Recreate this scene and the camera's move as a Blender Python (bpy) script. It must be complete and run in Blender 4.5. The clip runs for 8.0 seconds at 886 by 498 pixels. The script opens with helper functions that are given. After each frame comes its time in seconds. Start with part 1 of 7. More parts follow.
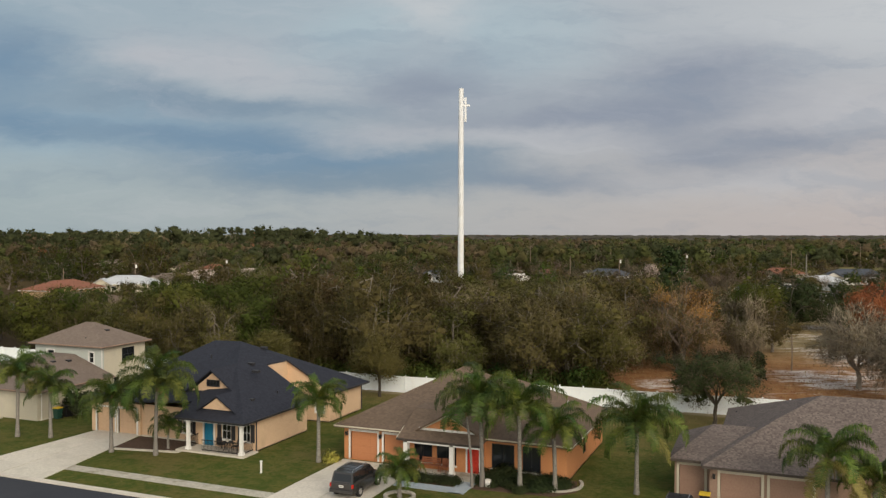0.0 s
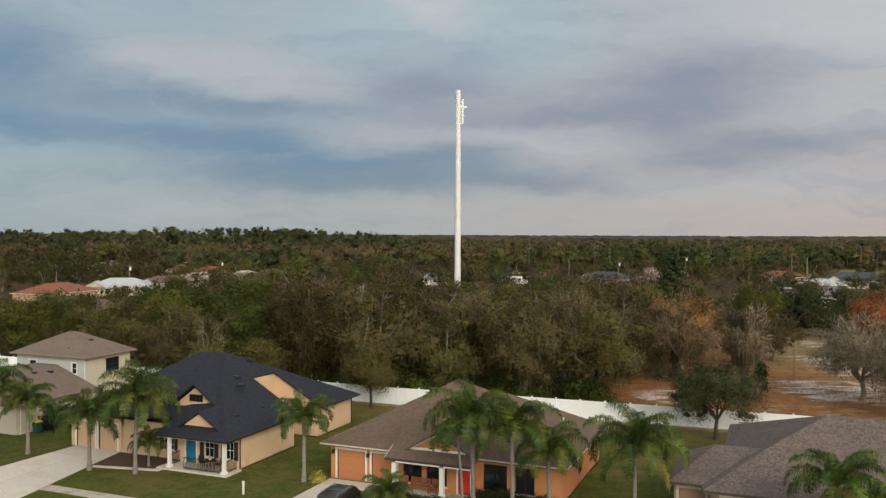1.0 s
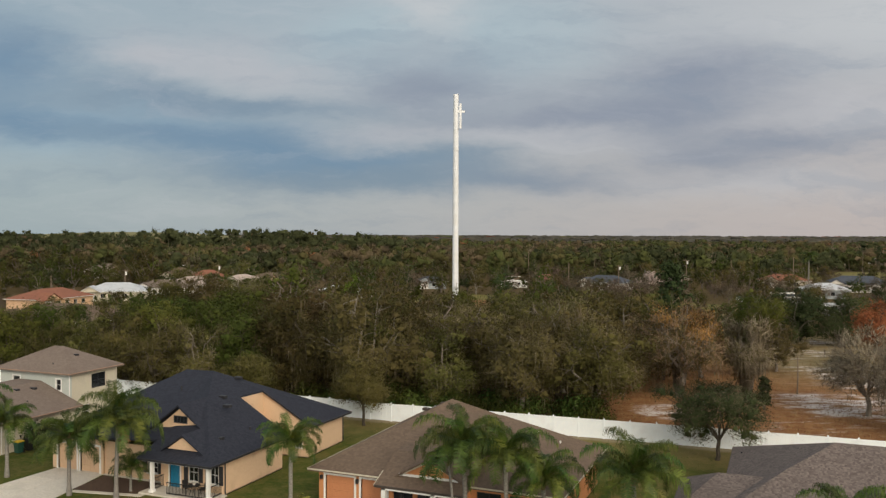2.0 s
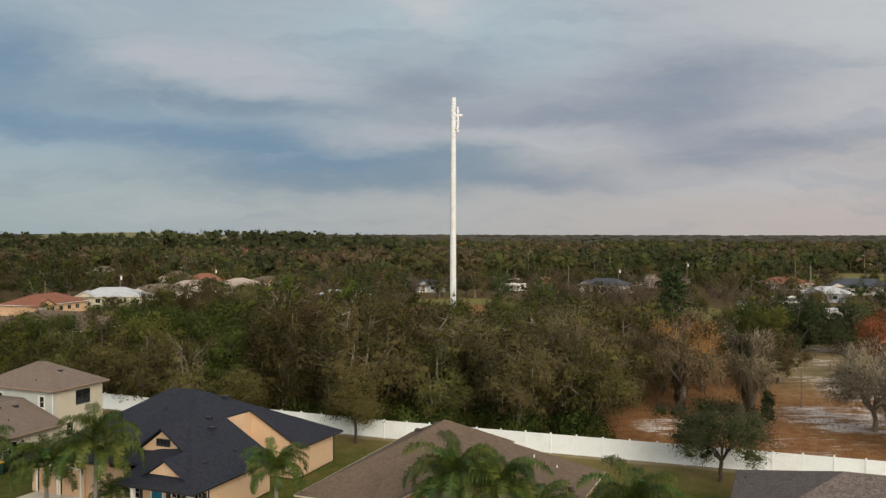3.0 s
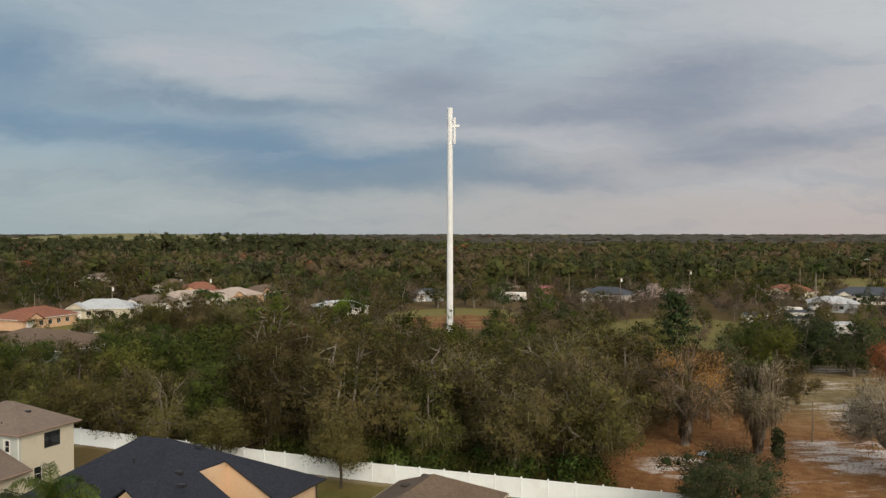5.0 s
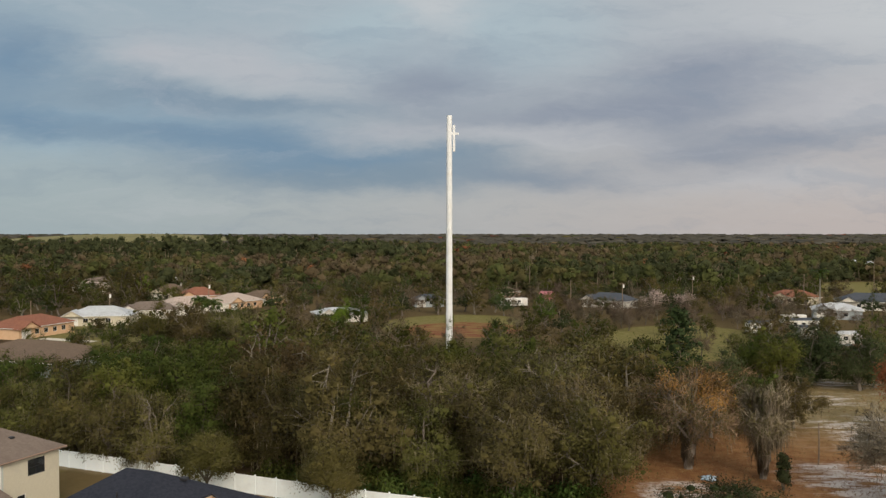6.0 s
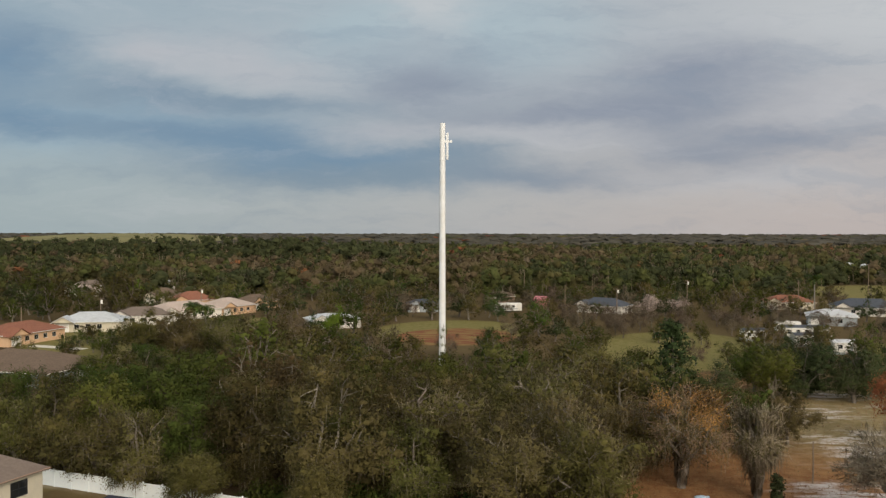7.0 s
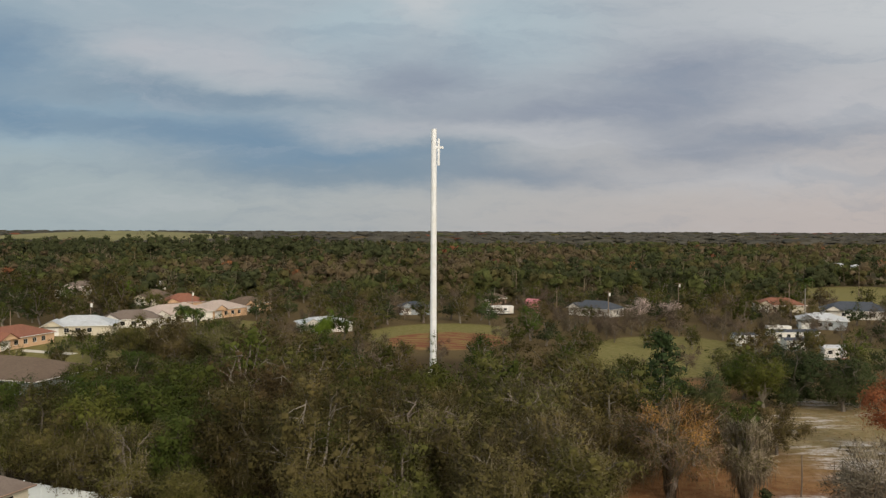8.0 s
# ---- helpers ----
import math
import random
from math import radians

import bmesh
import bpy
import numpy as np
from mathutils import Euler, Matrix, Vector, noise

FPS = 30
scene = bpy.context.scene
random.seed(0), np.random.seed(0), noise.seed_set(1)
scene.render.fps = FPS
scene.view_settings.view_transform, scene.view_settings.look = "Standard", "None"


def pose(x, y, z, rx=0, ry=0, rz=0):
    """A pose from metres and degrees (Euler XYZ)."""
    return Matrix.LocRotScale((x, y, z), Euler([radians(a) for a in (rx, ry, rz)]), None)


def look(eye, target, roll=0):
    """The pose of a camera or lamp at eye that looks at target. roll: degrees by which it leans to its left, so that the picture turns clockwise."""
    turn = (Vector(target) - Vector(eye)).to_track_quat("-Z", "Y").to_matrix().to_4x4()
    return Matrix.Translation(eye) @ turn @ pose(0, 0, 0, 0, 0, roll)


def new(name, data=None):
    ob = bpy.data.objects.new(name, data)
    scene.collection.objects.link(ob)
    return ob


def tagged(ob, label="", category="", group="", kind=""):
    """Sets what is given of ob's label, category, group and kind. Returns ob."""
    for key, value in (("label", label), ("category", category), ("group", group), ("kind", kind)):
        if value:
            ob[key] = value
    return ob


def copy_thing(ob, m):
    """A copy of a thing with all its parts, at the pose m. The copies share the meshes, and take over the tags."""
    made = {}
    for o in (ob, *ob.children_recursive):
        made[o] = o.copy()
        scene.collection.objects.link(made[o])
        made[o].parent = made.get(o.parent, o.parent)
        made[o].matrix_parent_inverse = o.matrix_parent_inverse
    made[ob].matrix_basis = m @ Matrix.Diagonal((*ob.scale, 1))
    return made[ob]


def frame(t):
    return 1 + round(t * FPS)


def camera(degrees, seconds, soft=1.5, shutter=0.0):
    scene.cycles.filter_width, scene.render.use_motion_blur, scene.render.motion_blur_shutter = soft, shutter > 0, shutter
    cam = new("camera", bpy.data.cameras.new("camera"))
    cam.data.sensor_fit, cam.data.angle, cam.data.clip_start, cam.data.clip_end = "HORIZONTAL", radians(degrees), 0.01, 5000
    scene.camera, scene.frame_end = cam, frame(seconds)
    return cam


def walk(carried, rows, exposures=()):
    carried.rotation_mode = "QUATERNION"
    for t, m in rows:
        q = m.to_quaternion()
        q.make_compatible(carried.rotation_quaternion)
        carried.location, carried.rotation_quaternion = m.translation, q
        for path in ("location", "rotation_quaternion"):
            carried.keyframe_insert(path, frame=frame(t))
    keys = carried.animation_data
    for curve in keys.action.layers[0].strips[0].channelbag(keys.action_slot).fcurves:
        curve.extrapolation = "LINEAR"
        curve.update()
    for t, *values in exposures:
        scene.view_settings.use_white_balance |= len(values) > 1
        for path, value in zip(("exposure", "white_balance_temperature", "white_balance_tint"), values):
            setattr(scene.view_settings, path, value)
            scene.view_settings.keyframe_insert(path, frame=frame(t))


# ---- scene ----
cam = camera(56.0, 8.0, soft=1.35)
PATH = [
    (0, (-1.693, -1.734, 17.45), (-2.448, 0.118, 17.412), 0.1),
    (0.5, (-1.849, -0.456, 17.659), (-2.602, 1.396, 17.622), 0.2),
    (1, (-2.009, 0.763, 18.242), (-2.763, 2.615, 18.204), 0.2),
    (1.5, (-2.159, 1.903, 18.878), (-2.914, 3.755, 18.84), 0.2),
    (3, (-2.634, 5.521, 20.74), (-3.39, 7.372, 20.7), 0.1),
    (3.5, (-2.837, 6.695, 21.361), (-3.593, 8.546, 21.321), 0.0),
    (4, (-3.111, 7.957, 22.014), (-3.868, 9.808, 21.974), 0.0),
    (4.5, (-3.32, 9.141, 22.844), (-4.077, 10.991, 22.803), 0.0),
    (6, (-3.817, 12.789, 25.789), (-4.582, 14.637, 25.745), 0.0),
    (6.5, (-3.884, 13.65, 26.68), (-4.644, 15.499, 26.637), 0.0),
    (7, (-3.80, 14.01, 27.63), (-4.555, 15.862, 27.584), 0.1),
    (7.5, (-3.657, 14.225, 28.556), (-4.405, 16.079, 28.507), 0.15),
    (8, (-3.593, 14.429, 29.35), (-4.332, 16.287, 29.298), 0.2),
]
walk(cam, [(t, look(eye, target, roll)) for t, eye, target, roll in PATH])

# ---------------------------------------------------------------- world and light
FWD = Vector((-0.378, 0.926, 0.0)).normalized()
RGT = Vector((0.926, 0.378, 0.0)).normalized()
SUN_WAY = Vector((50, -54, 36)).normalized()


def srgb(r, g, b):
    return tuple(((c / 255 + 0.055) / 1.055) ** 2.4 if c > 10 else c / 255 / 12.92 for c in (r, g, b))


class Nodes:
    """A short way to write node trees."""

    def __init__(self, tree):
        self.t = tree
        tree.nodes.clear()

    def add(self, kind, **props):
        n = self.t.nodes.new(kind)
        for k, v in props.items():
            if k == "operation":
                n.operation = v
        return n

    def put(self, socket, value):
        if isinstance(value, bpy.types.NodeSocket):
            self.t.links.new(value, socket)
        elif value is not None:
            if isinstance(value, (tuple, list)) and len(value) == 3 and socket.type == "RGBA":
                value = (*value, 1)
            socket.default_value = value

    def math(self, op, a, b=None, c=None, clamp=False):
        n = self.t.nodes.new("ShaderNodeMath")
        n.operation, n.use_clamp = op, clamp
        for s, v in zip(n.inputs, (a, b, c)):
            self.put(s, v)
        return n.outputs[0]

    def dot(self, a, vec):
        n = self.t.nodes.new("ShaderNodeVectorMath")
        n.operation = "DOT_PRODUCT"
        self.put(n.inputs[0], a)
        self.put(n.inputs[1], tuple(vec))
        return n.outputs["Value"]

    def xyz(self, x, y, z=0.0):
        n = self.t.nodes.new("ShaderNodeCombineXYZ")
        for s, v in zip(n.inputs, (x, y, z)):
            self.put(s, v)
        return n.outputs[0]

    def split(self, vec):
        n = self.t.nodes.new("ShaderNodeSeparateXYZ")
        self.put(n.inputs[0], vec)
        return n.outputs

    def noise(self, vec, scale, detail=4.0, rough=0.55, distort=0.0):
        n = self.t.nodes.new("ShaderNodeTexNoise")
        self.put(n.inputs["Vector"], vec)
        for k, v in (("Scale", scale), ("Detail", detail), ("Roughness", rough), ("Distortion", distort)):
            n.inputs[k].default_value = v
        return n.outputs["Fac"]

    def mix(self, fac, a, b, blend="MIX"):
        n = self.t.nodes.new("ShaderNodeMix")
        n.data_type, n.blend_type = "RGBA", blend
        self.put(n.inputs[0], fac)
        self.put(n.inputs[6], a)
        self.put(n.inputs[7], b)
        return n.outputs[2]

    def step(self, value, lo, hi):
        n = self.t.nodes.new("ShaderNodeMapRange")
        n.interpolation_type = "SMOOTHSTEP"
        self.put(n.inputs[0], value)
        n.inputs[1].default_value, n.inputs[2].default_value = lo, hi
        return n.outputs[0]

    def ramp(self, fac, stops):
        n = self.t.nodes.new("ShaderNodeValToRGB")
        self.put(n.inputs[0], fac)
        els = n.color_ramp.elements
        while len(els) < len(stops):
            els.new(0.5)
        for e, (p, c) in zip(els, stops):
            e.position, e.color = p, (*c, 1)
        return n.outputs[0]


def build_world():
    world = bpy.data.worlds.new("dusk_overcast")
    scene.world = world
    world.use_nodes = True
    n = Nodes(world.node_tree)
    way = n.t.nodes.new("ShaderNodeTexCoord").outputs["Generated"]
    sky = n.t.nodes.new("ShaderNodeTexSky")
    sky.sky_type, sky.sun_disc = "NISHITA", False
    sky.sun_elevation, sky.sun_rotation = radians(26), radians(137)
    clear = n.mix(1.0, sky.outputs[0], (0.1, 0.1, 0.1), "MULTIPLY")
    ahead = n.math("MAXIMUM", n.dot(way, FWD), 0.12)
    u = n.math("DIVIDE", n.dot(way, RGT), ahead)
    v = n.math("DIVIDE", n.split(way)[2], ahead)
    # slow, soft noise that bends the cloud edges
    wide = n.xyz(n.math("MULTIPLY", u, 2.0), n.math("MULTIPLY", v, 5.0))
    w1 = n.math("SUBTRACT", n.noise(wide, 2.4, 6, 0.62), 0.5)
    w2 = n.math("SUBTRACT", n.noise(n.xyz(n.math("MULTIPLY", u, 2.6), n.math("MULTIPLY", v, 6.5), 4.0), 2.6, 6, 0.62), 0.5)
    uu = n.math("MULTIPLY_ADD", w1, 0.22, u)
    vv = n.math("MULTIPLY_ADD", w2, 0.062, v)
    side = n.step(u, -0.6, 0.6)
    low = n.mix(side, srgb(158, 172, 177), srgb(188, 178, 175))
    high = n.mix(side, srgb(158, 174, 183), srgb(181, 184, 188))
    col = n.mix(n.step(vv, 0.0, 0.26), low, high)
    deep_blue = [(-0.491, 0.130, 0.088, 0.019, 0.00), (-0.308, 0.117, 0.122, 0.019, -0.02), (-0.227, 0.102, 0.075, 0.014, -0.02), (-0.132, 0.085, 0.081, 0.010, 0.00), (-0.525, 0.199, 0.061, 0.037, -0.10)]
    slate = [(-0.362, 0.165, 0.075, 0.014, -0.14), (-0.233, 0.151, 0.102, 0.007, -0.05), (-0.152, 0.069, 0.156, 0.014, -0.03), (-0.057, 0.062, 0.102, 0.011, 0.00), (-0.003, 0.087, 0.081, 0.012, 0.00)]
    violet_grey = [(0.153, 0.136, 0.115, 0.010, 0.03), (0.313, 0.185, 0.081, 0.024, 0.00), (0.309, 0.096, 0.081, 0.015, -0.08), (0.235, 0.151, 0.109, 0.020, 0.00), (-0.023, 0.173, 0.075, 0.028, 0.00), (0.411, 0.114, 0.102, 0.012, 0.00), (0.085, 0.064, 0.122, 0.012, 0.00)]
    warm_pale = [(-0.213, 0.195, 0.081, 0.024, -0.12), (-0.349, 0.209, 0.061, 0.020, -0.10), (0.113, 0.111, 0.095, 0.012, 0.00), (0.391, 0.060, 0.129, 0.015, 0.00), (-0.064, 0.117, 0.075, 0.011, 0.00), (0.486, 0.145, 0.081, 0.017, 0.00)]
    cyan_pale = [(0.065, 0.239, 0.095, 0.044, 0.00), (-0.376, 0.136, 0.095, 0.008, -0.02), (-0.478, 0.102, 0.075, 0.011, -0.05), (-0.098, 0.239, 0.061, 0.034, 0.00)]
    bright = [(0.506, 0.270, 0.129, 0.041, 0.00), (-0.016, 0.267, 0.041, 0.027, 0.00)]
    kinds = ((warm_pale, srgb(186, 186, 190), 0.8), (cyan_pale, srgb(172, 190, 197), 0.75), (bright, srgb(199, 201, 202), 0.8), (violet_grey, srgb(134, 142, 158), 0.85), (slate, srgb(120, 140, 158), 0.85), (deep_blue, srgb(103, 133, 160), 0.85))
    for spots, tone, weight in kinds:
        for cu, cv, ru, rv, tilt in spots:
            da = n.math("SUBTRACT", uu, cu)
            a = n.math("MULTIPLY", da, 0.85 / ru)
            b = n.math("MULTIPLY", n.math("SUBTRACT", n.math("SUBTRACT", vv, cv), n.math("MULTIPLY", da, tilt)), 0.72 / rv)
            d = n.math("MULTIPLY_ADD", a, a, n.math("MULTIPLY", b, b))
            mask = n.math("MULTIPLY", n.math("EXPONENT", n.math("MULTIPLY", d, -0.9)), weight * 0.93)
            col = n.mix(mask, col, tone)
    # torn streaks, longer than high, and a finer grain in them
    tear = n.noise(n.xyz(n.math("MULTIPLY", uu, 2.2), n.math("MULTIPLY", vv, 11.0), 9.0), 2.2, 8, 0.62, 0.5)
    grain = n.noise(n.xyz(n.math("MULTIPLY", u, 7.0), n.math("MULTIPLY", v, 26.0), 2.0), 2.5, 7, 0.65, 0.8)
    col = n.mix(n.math("MULTIPLY", n.step(tear, 0.50, 0.30), 0.22), col, srgb(112, 132, 154))
    col = n.mix(n.math("MULTIPLY", n.step(tear, 0.52, 0.74), 0.16), col, srgb(204, 204, 208))
    col = n.mix(n.math("MULTIPLY", n.step(grain, 0.48, 0.30), 0.08), col, srgb(112, 130, 150))
    col = n.mix(n.math("MULTIPLY", n.step(grain, 0.52, 0.72), 0.05), col, srgb(210, 209, 212))
    # thinner, brighter cloud round the low sun behind the viewer
    glow = n.math("POWER", n.math("MULTIPLY_ADD", n.dot(way, SUN_WAY), 0.5, 0.5), 5.0)
    col = n.mix(glow, col, (1.75, 1.52, 1.22))
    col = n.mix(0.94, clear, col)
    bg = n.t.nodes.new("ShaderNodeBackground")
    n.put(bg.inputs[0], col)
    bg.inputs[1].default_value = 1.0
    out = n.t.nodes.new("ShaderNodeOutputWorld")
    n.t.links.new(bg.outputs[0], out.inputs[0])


build_world()
sun = new("sun", bpy.data.lights.new("sun", "SUN"))
sun.data.energy, sun.data.angle, sun.data.color = 1.85, radians(30), (1.0, 0.88, 0.72)
sun.matrix_world = look(SUN_WAY * 80, (0, 0, 0))
scene.view_settings.exposure = 0.0


# ---------------------------------------------------------------- materials
def material(name, c1, c2, scale=3.0, rough=0.85, bump=0.3, metal=0.0, stain=None, stain_scale=0.25, vary=0.0, island=0.0,
             detail=5.0, stretch=(1, 1, 1), bump_scale=None, spec=0.3, depth=0.02, trans=0.0, tone=0.0):
    """Two colours in a grain, wide stains, and variation from piece to piece."""
    m = bpy.data.materials.new(name)
    m.use_nodes = True
    n = Nodes(m.node_tree)
    co = n.t.nodes.new("ShaderNodeTexCoord").outputs["Object"]
    mp = n.t.nodes.new("ShaderNodeMapping")
    n.put(mp.inputs[0], co)
    mp.inputs["Scale"].default_value = stretch
    at = mp.outputs[0]
    grain = n.noise(at, scale, detail, 0.6)
    col = n.mix(n.step(grain, 0.3, 0.7), c1, c2)
    if stain:
        wide = n.noise(co, stain_scale, 4, 0.6)
        col = n.mix(n.math("MULTIPLY", n.step(wide, 0.48, 0.72), 0.7), col, stain)
    if vary or island:
        hsv = n.t.nodes.new("ShaderNodeHueSaturation")
        val = 1.0
        if vary:
            r = n.t.nodes.new("ShaderNodeObjectInfo").outputs["Random"]
            val = n.math("MULTIPLY_ADD", n.math("SUBTRACT", r, 0.5), 2 * vary, 1.0)
            n.put(hsv.inputs["Hue"], n.math("MULTIPLY_ADD", n.math("SUBTRACT", n.math("FRACT", n.math("MULTIPLY", r, 7.3)), 0.5), 0.06 * min(1, vary * 4), 0.5))
        if island:
            r = n.t.nodes.new("ShaderNodeNewGeometry").outputs["Random Per Island"]
            val = n.math("MULTIPLY", val, n.math("MULTIPLY_ADD", n.math("SUBTRACT", r, 0.5), 2 * island, 1.0))
        if tone:
            at_tree = n.t.nodes.new("ShaderNodeAttribute")
            at_tree.attribute_name = "tree_tone"
            val = n.math("MULTIPLY", val, n.math("MULTIPLY_ADD", at_tree.outputs["Fac"], tone, 1.0))
        n.put(hsv.inputs["Value"], val)
        n.put(hsv.inputs["Color"], col)
        col = hsv.outputs[0]
    b = n.t.nodes.new("ShaderNodeBsdfPrincipled")
    n.put(b.inputs["Base Color"], col)
    n.put(b.inputs["Roughness"], n.math("MULTIPLY_ADD", grain, 0.16, rough - 0.08, clamp=True))
    b.inputs["Metallic"].default_value = metal
    b.inputs["Specular IOR Level"].default_value = spec
    if bump:
        bp = n.t.nodes.new("ShaderNodeBump")
        bp.inputs["Strength"].default_value, bp.inputs["Distance"].default_value = bump, depth
        n.put(bp.inputs["Height"], n.noise(at, bump_scale or scale * 3, 4, 0.6))
        n.put(b.inputs["Normal"], bp.outputs[0])
    shader = b.outputs[0]
    if trans:
        tr = n.t.nodes.new("ShaderNodeBsdfTranslucent")
        n.put(tr.inputs[0], col)
        mx = n.t.nodes.new("ShaderNodeMixShader")
        mx.inputs[0].default_value = trans
        n.t.links.new(shader, mx.inputs[1])
        n.t.links.new(tr.outputs[0], mx.inputs[2])
        shader = mx.outputs[0]
    out = n.t.nodes.new("ShaderNodeOutputMaterial")
    n.t.links.new(shader, out.inputs[0])
    return m


def shingle_material(name, c1, c2, stain, course=0.14, tab=0.32):
    """Asphalt shingles: courses with staggered tabs of uneven tone."""
    m = bpy.data.materials.new(name)
    m.use_nodes = True
    n = Nodes(m.node_tree)
    co = n.t.nodes.new("ShaderNodeTexCoord").outputs["Object"]
    x, y, z = n.split(co)
    row = n.math("FLOOR", n.math("DIVIDE", z, course * 0.45))
    cell = n.xyz(n.math("FLOOR", n.math("MULTIPLY_ADD", row, 0.37, n.math("DIVIDE", x, tab))), n.math("FLOOR", n.math("MULTIPLY_ADD", row, 0.61, n.math("DIVIDE", y, tab))), row)
    wn = n.t.nodes.new("ShaderNodeTexWhiteNoise")
    wn.noise_dimensions = "3D"
    n.put(wn.inputs["Vector"], cell)
    tone = n.math("MULTIPLY_ADD", wn.outputs["Value"], 0.6, n.math("MULTIPLY", n.noise(co, 9, 4), 0.4))
    col = n.mix(tone, c1, c2)
    wide = n.noise(n.xyz(n.math("MULTIPLY", x, 1.0), n.math("MULTIPLY", y, 1.0), n.math("MULTIPLY", z, 0.3)), 0.5, 4, 0.6)
    col = n.mix(n.math("MULTIPLY", n.step(wide, 0.45, 0.75), 0.55), col, stain)
    b = n.t.nodes.new("ShaderNodeBsdfPrincipled")
    n.put(b.inputs["Base Color"], col)
    b.inputs["Roughness"].default_value = 0.9
    b.inputs["Specular IOR Level"].default_value = 0.25
    bp = n.t.nodes.new("ShaderNodeBump")
    bp.inputs["Strength"].default_value, bp.inputs["Distance"].default_value = 0.6, 0.02
    n.put(bp.inputs["Height"], n.math("ADD", n.math("FRACT", n.math("DIVIDE", z, -course * 0.45)), n.math("MULTIPLY", wn.outputs["Value"], 0.6)))
    n.put(b.inputs["Normal"], bp.outputs[0])
    out = n.t.nodes.new("ShaderNodeOutputMaterial")
    n.t.links.new(b.outputs[0], out.inputs[0])
    return m


MAT = {}


def mk(key, *a, **k):
    MAT[key] = material(key, *a, **k)


mk("asphalt", (0.028, 0.031, 0.042), (0.047, 0.051, 0.064), 30, 0.85, 0.3, stain=(0.055, 0.059, 0.070), stain_scale=0.15)
mk("concrete", (0.56, 0.525, 0.46), (0.67, 0.63, 0.555), 6, 0.9, 0.2, stain=(0.48, 0.45, 0.395), stain_scale=0.4, vary=0.05)
mk("old_concrete", (0.36, 0.34, 0.29), (0.52, 0.49, 0.43), 5, 0.9, 0.3, stain=(0.20, 0.19, 0.13), stain_scale=0.8, vary=0.12)
mk("grey_paint_floor", (0.34, 0.40, 0.46), (0.42, 0.48, 0.54), 5, 0.6, 0.1, stain=(0.30, 0.33, 0.36))
mk("stucco_tan", (0.63, 0.45, 0.30), (0.71, 0.52, 0.35), 14, 0.9, 0.35, stain=(0.52, 0.36, 0.24), stain_scale=0.5)
mk("stucco_orange", (0.49, 0.215, 0.090), (0.57, 0.265, 0.118), 14, 0.9, 0.35, stain=(0.42, 0.19, 0.085), stain_scale=0.5)
mk("stucco_cream", (0.52, 0.48, 0.385), (0.60, 0.56, 0.455), 14, 0.9, 0.3, stain=(0.47, 0.44, 0.37), stain_scale=0.4)
# cooler, greyer copy of the cream stucco, with shade put into its colour
mk("stucco_greige", (0.43, 0.47, 0.45), (0.50, 0.54, 0.51), 14, 0.9, 0.3, stain=(0.44, 0.45, 0.42), stain_scale=0.4)
mk("stucco_brown", (0.30, 0.20, 0.15), (0.36, 0.25, 0.19), 14, 0.9, 0.3, stain=(0.26, 0.18, 0.14), stain_scale=0.5)
mk("stucco_peach", (0.60, 0.40, 0.25), (0.68, 0.47, 0.31), 8, 0.9, 0.3, stain=(0.52, 0.32, 0.18), stain_scale=0.4)
mk("stucco_white", (0.66, 0.64, 0.60), (0.76, 0.74, 0.70), 8, 0.9, 0.3, stain=(0.58, 0.56, 0.52), stain_scale=0.4)
mk("stucco_grey", (0.30, 0.34, 0.37), (0.38, 0.42, 0.45), 8, 0.9, 0.3, stain=(0.28, 0.30, 0.32), stain_scale=0.4)
mk("siding_grey", (0.17, 0.20, 0.20), (0.22, 0.25, 0.25), 8, 0.85, 0.2, stain=(0.15, 0.17, 0.17), stain_scale=0.4)
mk("white_paint", (0.74, 0.74, 0.72), (0.82, 0.82, 0.80), 8, 0.55, 0.1, stain=(0.66, 0.65, 0.62), stain_scale=0.8)
mk("fence_white", (0.87, 0.94, 0.99), (0.91, 0.97, 1.0), 5, 0.4, 0.05, stain=(0.80, 0.84, 0.87), stain_scale=0.7, vary=0.02)
mk("dark_trim", (0.02, 0.02, 0.025), (0.04, 0.04, 0.045), 9, 0.5, 0.1)
mk("brown_trim", (0.05, 0.04, 0.035), (0.08, 0.065, 0.055), 9, 0.6, 0.1)
mk("blue_door", (0.012, 0.15, 0.27), (0.02, 0.19, 0.33), 7, 0.4, 0.1)
mk("red_door", (0.42, 0.03, 0.02), (0.52, 0.05, 0.03), 7, 0.4, 0.1)
mk("garage_tan", (0.58, 0.40, 0.26), (0.64, 0.46, 0.31), 9, 0.6, 0.1)
mk("garage_orange", (0.47, 0.20, 0.092), (0.53, 0.235, 0.115), 9, 0.6, 0.1)
mk("garage_brown", (0.32, 0.20, 0.15), (0.37, 0.24, 0.18), 9, 0.6, 0.1)
mk("bark_palm", (0.15, 0.14, 0.125), (0.29, 0.275, 0.25), 6, 0.95, 0.7, stretch=(1, 1, 4), vary=0.12)
mk("bark", (0.11, 0.095, 0.08), (0.23, 0.20, 0.17), 5, 0.95, 0.8, stretch=(2, 2, 0.6), vary=0.2)
mk("bark_dark", (0.05, 0.042, 0.033), (0.12, 0.10, 0.08), 5, 0.95, 0.8, stretch=(2, 2, 0.6), vary=0.2)
# horizon trees: the greyed colour stands in for aerial haze
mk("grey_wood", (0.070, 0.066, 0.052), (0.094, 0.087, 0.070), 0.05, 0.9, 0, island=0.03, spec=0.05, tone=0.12)
